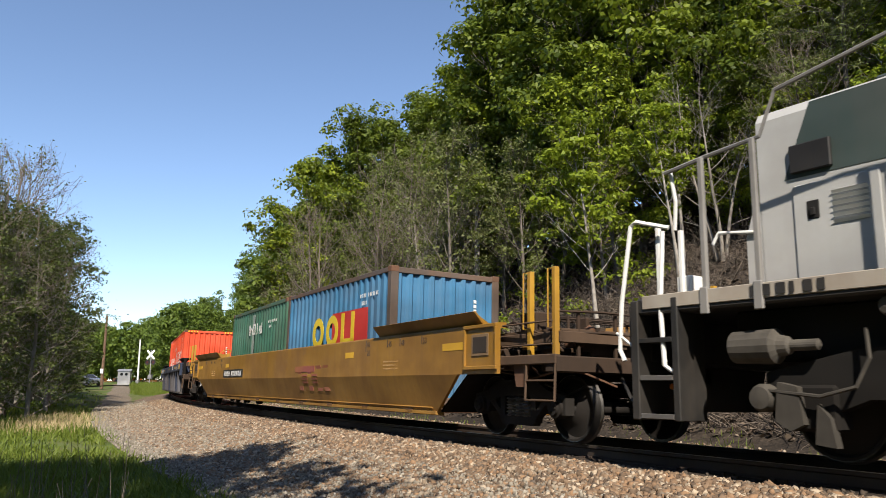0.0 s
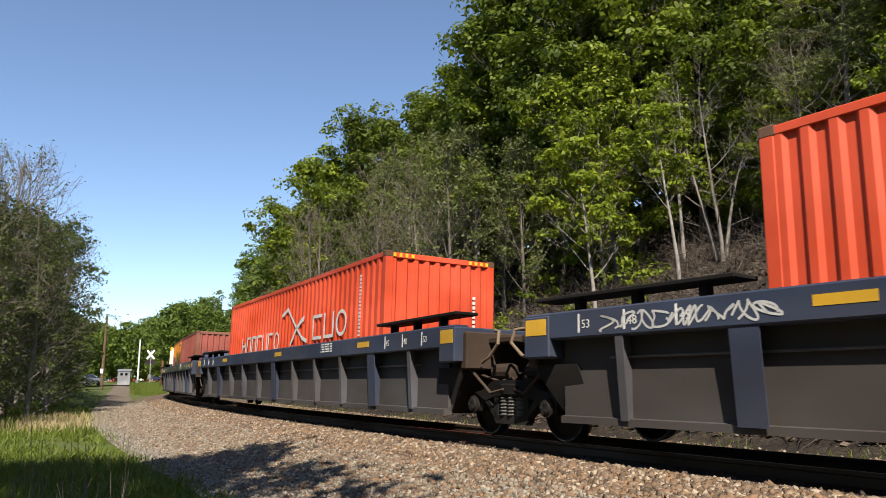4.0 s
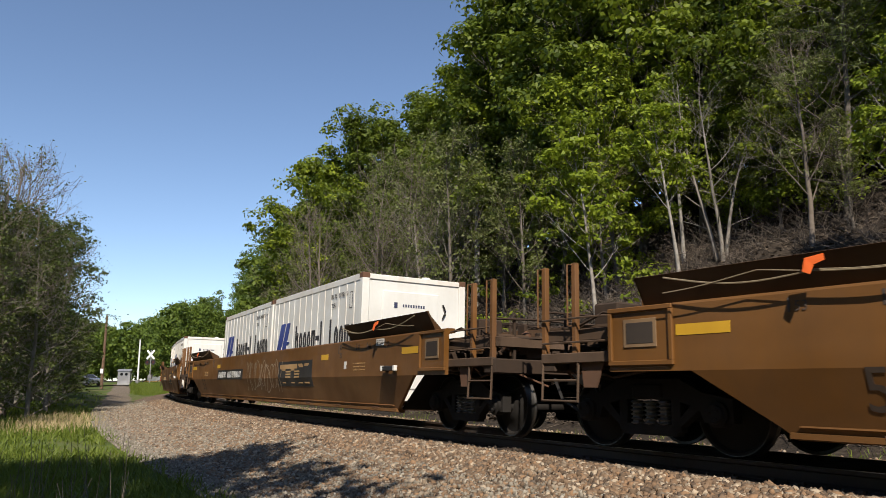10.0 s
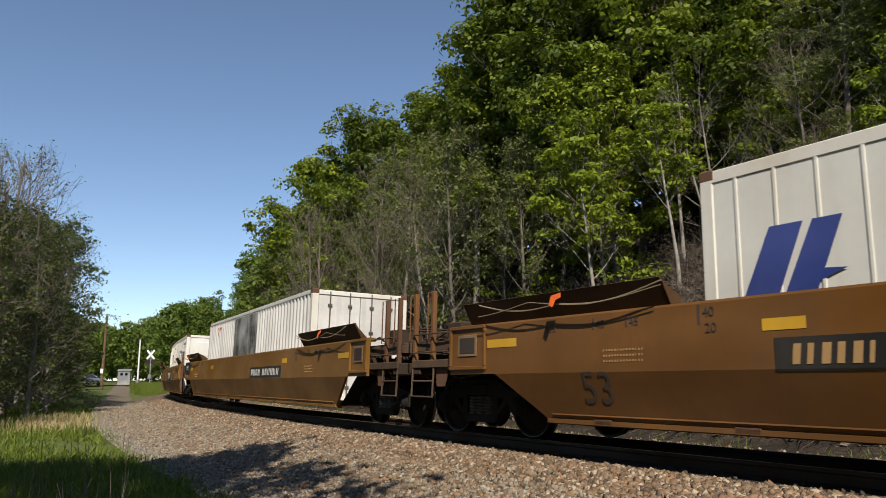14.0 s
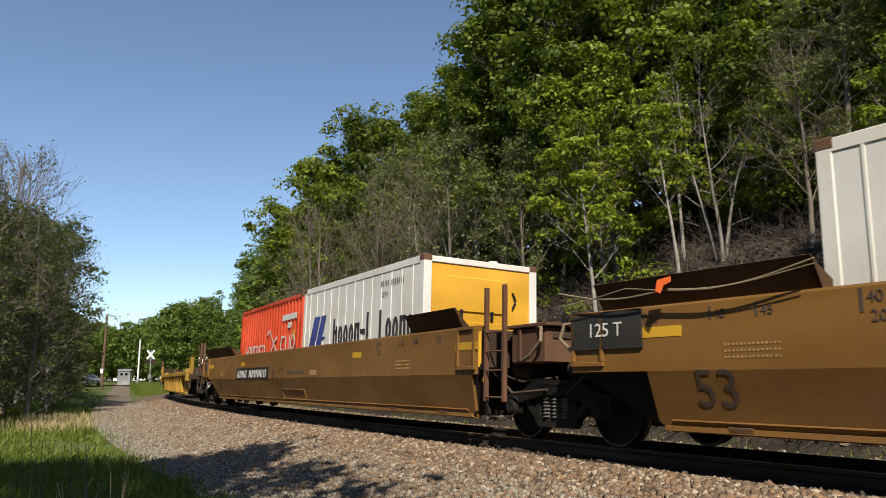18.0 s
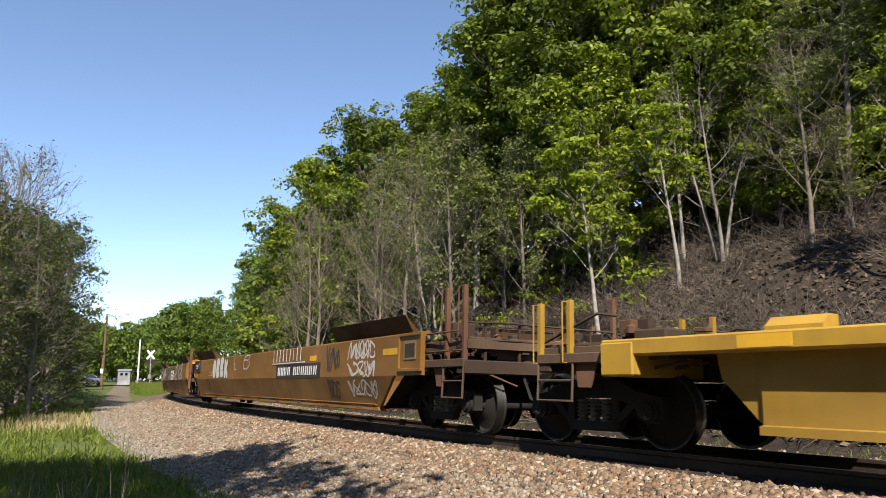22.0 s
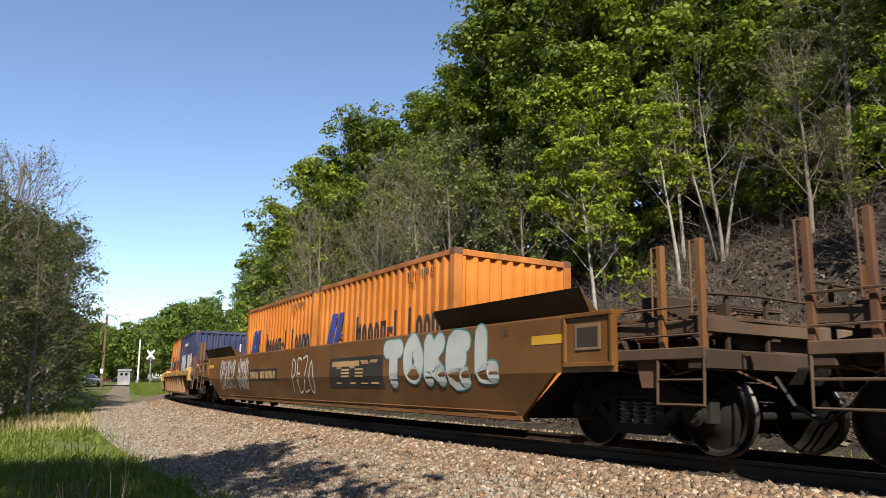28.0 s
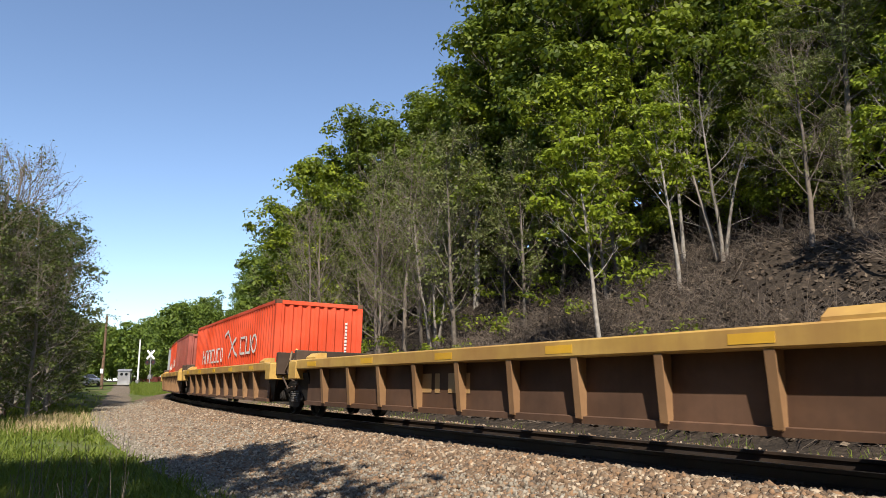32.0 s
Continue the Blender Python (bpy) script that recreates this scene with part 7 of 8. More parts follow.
KINDS = {
    "tree": dict(h=12, spread=0.33, limbs=22, subs=7, twigs=1, clumps=150, radius=0.66, per=72, flat=0.55, size=0.25, leaf=LEAF_FRESH, bark=BARK, low=0.10, r0=0.13),
    "big": dict(h=18, spread=0.33, limbs=26, subs=8, twigs=1, clumps=215, radius=1.0, per=88, flat=0.55, size=0.34, leaf=LEAF_DEEP, bark=BARK, low=0.10, r0=0.24),
    "young": dict(h=8, spread=0.27, limbs=17, subs=6, twigs=2, clumps=74, radius=0.36, per=52, flat=0.45, size=0.17, leaf=LEAF_BRIGHT, bark=BARK_PALE, low=0.42, r0=0.075, rise=0.15),
    "bare": dict(h=10, spread=0.30, limbs=17, subs=8, twigs=4, leaves=640, size=0.09, leaf=LEAF_OLIVE, bark=TWIG, low=0.22, r0=0.11, clump=0.12, curl=0.8),
    "stems": dict(h=9, spread=0.34, limbs=24, subs=7, twigs=3, leaves=500, size=0.09, leaf=LEAF_OLIVE, bark=TWIG_PALE, low=0.2, r0=0.075, clump=0.12, curl=0.5, stems=3),
    "hazy": dict(h=10, spread=0.29, limbs=22, subs=8, twigs=4, leaves=3000, size=0.10, leaf=LEAF_OLIVE, bark=TWIG, low=0.12, r0=0.10, clump=0.22, curl=0.7, rise=0.1),
    "sparse": dict(h=10, spread=0.28, limbs=19, subs=8, twigs=3, clumps=80, radius=0.42, per=34, flat=0.6, leaves=1200, size=0.15, leaf=LEAF_OLIVE, bark=BARK, low=0.14, r0=0.10, clump=0.22, curl=0.8, rise=0.2),
    "shade": dict(h=16, spread=0.27, limbs=18, subs=8, twigs=2, leaves=6500, size=0.34, leaf=LEAF_FRESH, bark=BARK, low=0.52, r0=0.2, clump=0.34, slim=0.55),
    "smoky": dict(h=10, spread=0.27, limbs=24, subs=8, twigs=4, clumps=95, radius=0.42, per=36, flat=0.6, leaves=1500, size=0.15, leaf=LEAF_SMOKE, bark=TWIG_PALE, low=0.05, r0=0.11, clump=0.25),
    "far": dict(h=12, spread=0.40, limbs=18, subs=6, twigs=0, clumps=95, radius=0.95, per=46, flat=0.7, size=0.46, leaf=LEAF_FAR, bark=BARK, low=0.06, r0=0.14, slim=0.8),
    "pine": dict(h=16, spread=0.30, limbs=40, subs=9, twigs=1, clumps=300, radius=0.55, per=46, flat=0.4, size=0.30, leaf=LEAF_PINE, bark=BARK, low=0.12, r0=0.2, curl=0.05, slim=0.14),
    "thin_pine": dict(h=13, spread=0.19, limbs=26, subs=7, twigs=1, clumps=120, radius=0.42, per=40, flat=0.6, size=0.26, leaf=LEAF_PINE, bark=BARK_PALE, low=0.52, r0=0.15, curl=0.2, slim=0.16),
}
LABELS = {
    "tree": ("leafy deciduous tree with fresh green crown", "tree", "trees on the hillside"),
    "big": ("tall broadleaf tree with dense dark green crown", "tree", "trees on the hillside"),
    "young": ("slender young tree with bright green leaves and pale trunk", "tree", "trees on the hillside"),
    "bare": ("nearly bare grey tree with fine branches in bud", "tree", "trees on the hillside"),
    "stems": ("pale grey many-stemmed tree with bare spreading branches", "tree", "trees on the hillside"),
    "hazy": ("grey upright tree in fine olive bud", "tree", "trees on the hillside"),
    "sparse": ("thinly leaved spring tree with olive green buds", "tree", "trees on the hillside"),
    "shade": ("tall leafy tree with a high green crown", "tree", "trees beside the path"),
    "far": ("broadleaf tree with full green crown on the slope", "tree", "trees on the hillside"),
    "pine": ("tall pine with layered grey-green needle branches", "tree", "trees on the hillside"),
    "thin_pine": ("straight pine with a bare trunk and thin grey-green top", "tree", "trees on the hillside"),
    "smoky": ("grey-green leafy tree with a tangle of twigs", "tree", "trees beside the path"),
}
TREES = {}


def plant(kind, x, y, h, turn, variant=0, sink=0.1):
    key = kind, variant
    m = Matrix.Translation((x, y, ground_z(x, y) - sink)) @ Matrix.Rotation(turn, 4, "Z")
    k = h / KINDS[kind]["h"]
    if key not in TREES:
        lab, cat, grp = LABELS[kind]
        t = thing("tree", lab, cat, grp)
        a, b = tree_meshes(sum(map(ord, kind)) * 7 + variant, **KINDS[kind])
        part("trunk", a, None, t)
        part("crown", b, None, t)
        TREES[key] = t
        t.matrix_basis = m @ Matrix.Diagonal((k, k, k, 1))
        return t
    # a copy takes over the scale of its pattern
    k /= TREES[key].scale[0]
    return copy_thing(TREES[key], m @ Matrix.Diagonal((k, k, k, 1)))


# how high the canopy stands over the valley, by bearing (x / y): rise per metre of distance
CANOPY = np.array([(-0.615, 0.267), (-0.482, 0.087), (-0.455, 0.085), (-0.414, 0.09), (-0.376, 0.109), (-0.306, 0.13), (-0.291, 0.14), (-0.281, 0.192), (-0.237, 0.239), (-0.183, 0.286), (-0.138, 0.335), (-0.111, 0.37), (-0.055, 0.408), (0.002, 0.433), (0.023, 0.449), (0.031, 0.529), (0.055, 0.601), (0.181, 0.655), (0.659, 0.683)])


def canopy_top(x, y, w):
    """Height to which a crown of half width w may grow at a place, over the ground."""
    lim = min(np.interp((x + k * w) / y, CANOPY[:, 0], CANOPY[:, 1]) for k in (-1, -0.4, 0.3))
    return 0.811 + y * lim - ground_z(x, y)


def hillside():
    r = random.Random(21)
    # rows of trees up the slope: distance from the track and spacing
    for lat, gap in ((8.6, 4.0), (12.5, 3.4), (17.0, 3.8), (23.0, 4.4), (30.5, 5.6), (39.5, 6.5)):
        s = -75.0
        while s < 160:
            x, y, hd = track(s)
            q = lat + r.uniform(-1.7, 1.7)
            # the inside of the bend is to the left of the heading
            px, py = x - math.sin(hd) * q, y + math.cos(hd) * q
            bearing = px / py if py > 4 else 9.0
            aside = bearing > 0.78
            step = 1.0
            if s < 55:
                kind = r.choice(("hazy", "sparse", "far")) if lat < 11 and s > 25 else "far"
                h, fill, step = r.uniform(13, 19), r.uniform(0.82, 1.0), 1.4
            elif bearing < 0.02:
                if lat < 15:
                    kind, h, fill = r.choice(("hazy", "hazy", "bare", "sparse", "hazy")), r.uniform(9, 14), r.uniform(0.66, 0.9)
                elif lat < 20:
                    kind, h, fill = r.choice(("sparse", "tree", "hazy", "tree")), r.uniform(12, 17), r.uniform(0.8, 0.95)
                else:
                    kind, h, fill = r.choice(("tree", "tree", "big")), r.uniform(15, 22), r.uniform(0.93, 1.0)
            elif lat < 15:
                kind, h, fill = r.choice(("young", "bare", "tree", "sparse")), r.uniform(5.5, 9.0), 1.0
            else:
                kind, h, fill = r.choice(("big", "big", "tree")), r.uniform(12, 19), 1.0
            if py > 4 and not aside:
                h = min(h, canopy_top(px, py, 0.2 * h) * fill)
            skip = (bearing > 0.02 and lat < 11 and r.random() < 0.85) or (aside and r.random() < 0.55) or (0.018 < bearing < 0.06 and py < 39)
            if h > 2.5 and not skip:
                plant(kind, px, py, h, r.uniform(0, TAU), r.randrange(3 if kind in ("tree", "hazy", "sparse", "far") else 2))
            s += gap * r.uniform(0.75, 1.25) * RAD / (RAD - lat) * step


hillside()
# trees that stand out on the slope
for kind, x, y, h, turn, v in (("young", 4.5, 21.0, 7.9, 0.4, 0), ("stems", 9.3, 24.4, 7.6, 1.9, 0), ("young", 8.7, 26.5, 7.6, 4.0, 1), ("young", 12.0, 27.0, 8.4, 2.2, 0), ("bare", 10.5, 29.5, 12.5, 0.6, 2),
                               ("thin_pine", 1.7, 39.5, 13.2, 2.0, 0), ("stems", -0.4, 34.5, 8.6, 0.9, 0), ("hazy", -1.9, 37.0, 11.5, 0.2, 1), ("hazy", -3.6, 41.0, 12.0, 2.7, 2), ("bare", -8.2, 45.0, 11.8, 3.1, 0),
                               ("bare", -7.4, 44.0, 11.0, 1.1, 1), ("tree", 6.8, 28.5, 9.5, 1.2, 2), ("tree", 5.4, 33.5, 8.5, 5.0, 1), ("big", 6.2, 40.0, 19.5, 0.3, 0), ("big", 11.5, 36.0, 19.5, 2.1, 1),
                               ("tree", 14.0, 25.0, 10.0, 0.9, 0), ("tree", 16.5, 27.0, 13.0, 3.3, 1), ("tree", 12.0, 31.0, 12.0, 5.1, 2), ("pine", 12.7, 22.8, 9.5, 0.5, 0), ("pine", 15.5, 24.0, 13.0, 2.5, 0),
                               ("pine", 18.5, 28.0, 16.0, 4.5, 0), ("big", 4.9, 37.0, 17.0, 4.0, 1), ("big", 7.6, 34.0, 18.5, 1.0, 0), ("big", 9.5, 39.0, 20.0, 3.0, 1), ("big", 15.0, 33.0, 19.0, 5.0, 0),
                               ("big", 3.6, 43.0, 17.5, 2.6, 1), ("big", -3.9, 51.0, 15.6, 0.4, 0), ("big", -1.2, 50.0, 15.6, 3.4, 1), ("tree", -6.0, 53.0, 15.2, 1.4, 0), ("tree", -8.9, 57.0, 15.4, 4.4, 1), ("tree", -12.0, 61.0, 14.6, 2.4, 2),
                               ("tree", 11.5, 24.6, 5.0, 1.0, 0), ("tree", 13.2, 23.4, 5.2, 2.0, 1), ("young", 14.8, 22.4, 5.5, 3.0, 0), ("tree", 10.8, 26.8, 5.6, 4.0, 2), ("sparse", 12.2, 21.6, 4.0, 4.6, 1), ("tree", 15.6, 25.0, 7.0, 5.5, 0), ("big", 19.0, 36.0, 20.0, 0.8, 1)):
    plant(kind, x, y, h, turn, v)


def verge_trees():
    r = random.Random(8)
    for x, y, h in ((-16.8, 25.0, 8.5), (-17.9, 28.5, 9.0), (-19.6, 32.0, 9.8), (-21.0, 35.5, 10.0), (-22.0, 38.5, 10.5), (-24.0, 42.5, 11.0), (-26.6, 46.5, 11.5), (-29.6, 51.0, 11.5), (-34.0, 57.0, 12.0),
                    (-38.5, 64.0, 12.0), (-21.5, 29.0, 10.0), (-24.5, 35.0, 11.5), (-28.0, 45.0, 12.5), (-14.8, 22.0, 6.5), (-18.9, 36.0, 9.4), (-21.4, 41.0, 10.4), (-26.6, 49.0, 12.0), (-17.0, 31.0, 8.2),
                    (-24.2, 46.0, 9.5), (-31.0, 56.0, 11.0), (-27.5, 54.0, 8.5)):
        plant("smoky", x, y, h, r.uniform(0, TAU), r.randrange(3))
    for x, y, h in ((-19.2, 33.0, 12.6), (-21.4, 37.0, 13.6), (-18.6, 30.0, 11.4), (-17.0, 27.0, 10.6)):
        plant("bare", x, y, h, r.uniform(0, TAU), r.randrange(3))
    for x, y, h in ((-28.8, 58.0, 4.6), (-33.2, 66.0, 5.6), (-37.5, 74.0, 6.5), (-31.5, 63.0, 4.4), (-44.0, 84.0, 8.0)):
        plant("far", x, y, h, r.uniform(0, TAU), r.randrange(3))
    # trees beside and behind the camera: their shade falls on the path and the verge
    for x, y, h, kind in ((-3.4, -1.4, 16.0, "shade"), (-8.5, -6.0, 15.0, "shade"), (-6.8, 1.0, 13.5, "shade"), (-12.5, -9.0, 15.0, "shade"), (-1.0, -9.0, 15.0, "shade"),
                          (-16.5, -1.0, 13.0, "tree"), (6.0, -17.0, 13.0, "tree"), (-7.0, -14.0, 13.0, "tree")):
        plant(kind, x, y, h, r.uniform(0, TAU), r.randrange(2))


verge_trees()


def scatter_stuff():
    rs = np.random.RandomState(5)
    # undergrowth and dead brush on the bank
    n = 36000
    s, lat = 140 - 70 * rs.beta(1.0, 2.2, n), 5.4 + 14 * rs.beta(1.0, 1.9, n)
    x, y, hd = (np.interp(s, LINE_S, LINE[:, i]) for i in range(3))
    px, py = x - np.sin(hd) * lat, y + np.cos(hd) * lat
    pz = height(px, py)
    lines = []
    for i in range(n):
        if wave(px[i], py[i], 0.6, 4) < -0.32:
            continue
        d = np.array((rs.normal(0, 0.7), rs.normal(0, 0.7), rs.uniform(0.2, 1.1)))
        lines.append((curve_pts(rs, (px[i], py[i], pz[i] - 0.05), d / np.linalg.norm(d), rs.uniform(0.35, 1.7), 3, -0.35, 0.22), rs.uniform(0.006, 0.015), 0.003))
    tagged(new("dead_brush", fast_mesh("dead_brush", *tubes(lines, 3), BRUSH)), "tangled dead grey-brown brush on the bank", "brush", kind="stuff")
    # fallen leaves
    n = 26000
    s, lat = rs.uniform(70, 140, n), 5.2 + 13 * rs.beta(1.0, 1.6, n)
    x, y, hd = (np.interp(s, LINE_S, LINE[:, i]) for i in range(3))
    px, py = x - np.sin(hd) * lat, y + np.cos(hd) * lat
    pts = np.stack([px, py, height(px, py) + 0.03], 1)
    litter = random_mat("fallen_leaves", ((0.05, 0.037, 0.027), (0.105, 0.077, 0.056), (0.038, 0.03, 0.023), (0.17, 0.13, 0.095)))
    tagged(new("fallen_leaves", fast_mesh("fallen_leaves", *leaf_quads(rs, pts, 0.16, 1.6, 0.7), litter)), "brown fallen leaves covering the bank", "leaf litter", kind="stuff")
    # green shrubs low on the slope and under the trees
    c = []
    for _ in range(230):
        s0, l0 = rs.uniform(50, 142), rs.uniform(7.5, 26)
        x0, y0, h0 = track(s0)
        cx, cy = x0 - math.sin(h0) * l0, y0 + math.cos(h0) * l0
        if cx > 0.1 * cy and l0 < 11.5 and rs.rand() < 0.75:
            continue
        m = rs.randint(4, 10)
        q = rs.normal(0, 1, (m, 3)) * np.array((0.65, 0.65, 0.40))
        q[:, 2] = np.abs(q[:, 2]) + 0.3
        c.append(q + np.array((cx, cy, ground_z(cx, cy))))
    tagged(new("undergrowth", fast_mesh("undergrowth", *clump_leaves(rs, np.concatenate(c), 0.38, 30, 0.7, 0.17, 0.6), LEAF_FRESH)), "fresh green undergrowth on the wooded slope", "shrubs", kind="stuff")
    # low thicket at the left edge of the verge
    c = []
    for _ in range(110):
        t = rs.uniform(0, 1)
        cx, cy = -14.6 - 22.0 * t + rs.uniform(-3.2, 0.2), 21 + 41 * t
        m = rs.randint(90, 240)
        q = rs.normal(0, 1, (m, 3)) * np.array((0.7, 0.7, 0.6))
        q[:, 2] = np.abs(q[:, 2]) + 0.25
        c.append(q + np.array((cx, cy, ground_z(cx, cy))))
    tagged(new("thicket", fast_mesh("thicket", *leaf_quads(rs, np.concatenate(c), 0.17), LEAF_FAR)), "dense grey-green thicket along the verge", "shrubs", kind="stuff")


scatter_stuff()


def blades(rs, px, py, hmin, hmax, width, mat, name, label, lean=0.35):
    n = len(px)
    pz = height(px, py) - 0.02
    hh = rs.uniform(hmin, hmax, n)
    a = rs.uniform(0, TAU, n)
    u = np.stack([np.cos(a), np.sin(a), np.zeros(n)], 1) * width
    base = np.stack([px, py, pz], 1)
    l1 = np.stack([rs.normal(0, lean, n), rs.normal(0, lean, n), np.ones(n)], 1)
    l1 /= np.linalg.norm(l1, axis=1)[:, None]
    mid = base + l1 * (hh * 0.55)[:, None]
    l2 = l1 + np.stack([rs.normal(0, lean, n), rs.normal(0, lean, n), np.full(n, -0.25)], 1)
    l2 /= np.linalg.norm(l2, axis=1)[:, None]
    tip = mid + l2 * (hh * 0.45)[:, None]
    v = np.stack([base - u, base + u, mid + u * 0.7, mid - u * 0.7, tip], 1).reshape(-1, 3)
    k = np.arange(n) * 5
    f = np.concatenate([np.stack([k, k + 1, k + 2], 1), np.stack([k, k + 2, k + 3], 1), np.stack([k + 3, k + 2, k + 4], 1)])
    return tagged(new(name, fast_mesh(name, v, f, mat)), label, "grass", kind="stuff")


def grass():
    rs = np.random.RandomState(9)
    g = leaf_mat("verge_grass", (0.07, 0.115, 0.014), (0.20, 0.24, 0.036), (0.11, 0.145, 0.024), 0.32)
    dry = leaf_mat("dry_grass", (0.36, 0.27, 0.14), (0.50, 0.40, 0.24), (0.40, 0.30, 0.17), 0.25)
    n = 150000
    d = 4.6 + 80 * rs.beta(0.8, 3.6, n)
    az = -rs.uniform(0.1, 0.64, n)
    px, py = d * np.sin(az), d * np.cos(az)
    lat, at = lateral(px, py)
    edge = path_mid(at) + 0.82 + 0.30 * wave(px, py, 1.1, 31)
    thin = rs.rand(n) < np.clip((lat - edge) / 0.7, 0.0, 1)
    keep = (lat > edge) & thin & (wave(px, py, 0.8, 17) + 0.6 * wave(px, py, 2.4, 19) + rs.uniform(-0.5, 0.5, n) > -0.12)
    px, py = px[keep], py[keep]
    blades(rs, px, py, 0.05, 0.30, (0.003 + 0.0007 * np.hypot(px, py))[:, None], g, "verge_grass", "fresh green grass on the verge", 0.6)
    # patch of tall dry grass
    n = 1700
    k = rs.rand(n)
    px, py = -12.2 - 3.6 * k + rs.normal(0, 0.7, n), 23.0 + 8.5 * k + rs.normal(0, 1.2, n)
    blades(rs, px, py, 0.15, 0.42, 0.010, dry, "dry_grass", "patch of pale dry grass", 0.25)
    # weeds beyond the far rail and on the near shoulder
    n = 5200
    s, lat = rs.uniform(60, 134, n), -rs.uniform(2.6, 5.4, n)
    x, y, hd = (np.interp(s, LINE_S, LINE[:, i]) for i in range(3))
    px, py = x + np.sin(hd) * lat, y - np.cos(hd) * lat
    keep = wave(px, py, 1.4, 23) > 0.12
    blades(rs, px[keep], py[keep], 0.06, 0.26, 0.008, g, "trackside_weeds", "green weeds beside the ballast")
    n = 16000
    s, lat = rs.uniform(18, 58, n), rs.uniform(3.0, 12.5, n)
    x, y, hd = (np.interp(s, LINE_S, LINE[:, i]) for i in range(3))
    px, py = x + np.sin(hd) * lat, y - np.cos(hd) * lat
    keep = lat < path_mid(s) - 1.1
    blades(rs, px[keep], py[keep], 0.15, 0.6, 0.03, g, "crossing_grass", "tall grass between path and track")
    # dead stalks close by
    lines = []
    for _ in range(46):
        a, dd = -rs.uniform(0.36, 0.56), rs.uniform(6.2, 13)
        x0, y0 = dd * math.sin(a), dd * math.cos(a)
        lines.append((curve_pts(rs, (x0, y0, ground_z(x0, y0)), (rs.normal(0, 0.12), rs.normal(0, 0.12), 1), rs.uniform(0.4, 1.0), 4, 0, 0.08), 0.006, 0.003))
    tagged(new("dead_stalks", fast_mesh("dead_stalks", *tubes(lines, 4), TWIG)), "dry grey weed stalks in the grass", "weeds", kind="stuff")


grass()


def stones(name, label, s, lat, size, mat, rs, lift=0.2, over=0.02):
    """Broken stones: distorted blocks with random turns."""
    n = len(s)
    x, y, hd = (np.interp(s, LINE_S, LINE[:, i]) for i in range(3))
    px, py = x + np.sin(hd) * lat, y - np.cos(hd) * lat
    pz = height(px, py)
    unit = np.array([(a, b, c) for a in (-1, 1) for b in (-1, 1) for c in (-1, 1)], float)
    v = unit[None] * rs.uniform(0.45, 1.0, (n, 8, 3)) * rs.uniform(0.65, 1.25, (n, 1, 3))
    q = rs.normal(0, 1, (n, 4))
    q /= np.linalg.norm(q, axis=1)[:, None]
    w, a, b, c = q.T
    R = np.stack([1 - 2 * (b * b + c * c), 2 * (a * b - c * w), 2 * (a * c + b * w), 2 * (a * b + c * w), 1 - 2 * (a * a + c * c), 2 * (b * c - a * w), 2 * (a * c - b * w), 2 * (b * c + a * w),
                  1 - 2 * (a * a + b * b)], 1).reshape(n, 3, 3)
    v = np.einsum("nij,nkj->nki", R, v) * size[:, None, None] * 0.5
    v += np.stack([px, py, pz + over + size * lift], 1)[:, None]
    cube = np.array([(0, 1, 3, 2), (4, 6, 7, 5), (0, 4, 5, 1), (2, 3, 7, 6), (0, 2, 6, 4), (1, 5, 7, 3)])
    f = (np.arange(n) * 8)[:, None, None] + cube[None]
    return tagged(new(name, fast_mesh(name, v.reshape(-1, 3), f.reshape(-1, 4), mat)), label, "gravel", kind="stuff")


def ballast():
    rs = np.random.RandomState(2)
    m = random_mat("ballast_stone", ((0.06, 0.042, 0.03), (0.25, 0.17, 0.11), (0.12, 0.082, 0.055), (0.42, 0.34, 0.25), (0.085, 0.065, 0.05), (0.27, 0.165, 0.095), (0.10, 0.075, 0.055)), 0.9, bumpy=40.0)
    n = 82000
    s = 131 - 45 * rs.beta(1.0, 1.7, n)
    lat = 1.25 + 3.1 * rs.beta(1.0, 1.55, n)
    stones("ballast_stones", "brown and grey broken ballast stones of the shoulder", s, lat, 0.026 + 0.05 * rs.rand(n) ** 1.6, m, rs)
    n = 13000
    s, lat = rs.uniform(88, 130, n), rs.uniform(-4.4, 1.3, n)
    keep = (np.abs(np.abs(lat) - 0.753) > 0.1) & ((s % 0.52 > 0.26) | (np.abs(lat) > 1.32))
    # stone tones hold both the oil and the train's shade
    oily = random_mat("oily_shaded_stone", ((0.025, 0.02, 0.017), (0.07, 0.055, 0.043), (0.04, 0.032, 0.026), (0.10, 0.08, 0.062)), 0.85, bumpy=40.0)
    inner = keep & (np.abs(lat) < 1.5)
    stones("track_ballast", "oily ballast stones between the ties, darkened for shade under the train", s[inner], lat[inner], rs.uniform(0.03, 0.065, n)[inner], oily, rs, 0.1, 0.035)
    outer = keep & (np.abs(lat) >= 1.5)
    stones("far_ballast", "brown ballast stones of the far shoulder", s[outer], lat[outer], rs.uniform(0.03, 0.065, n)[outer], m, rs, 0.1)
    g = random_mat("path_gravel", ((0.13, 0.11, 0.09), (0.25, 0.22, 0.175), (0.18, 0.155, 0.12), (0.36, 0.325, 0.27)), 0.9, bumpy=60.0)
    n = 52000
    s, lat = 128 - 46 * rs.beta(1.0, 1.6, n), 2.3 + 2.5 * rs.rand(n)
    stones("path_pebbles", "grey and tan pebbles on the gravel path", s, lat, 0.014 + 0.045 * rs.rand(n) ** 2.2, g, rs, 0.25, 0.03)


ballast()


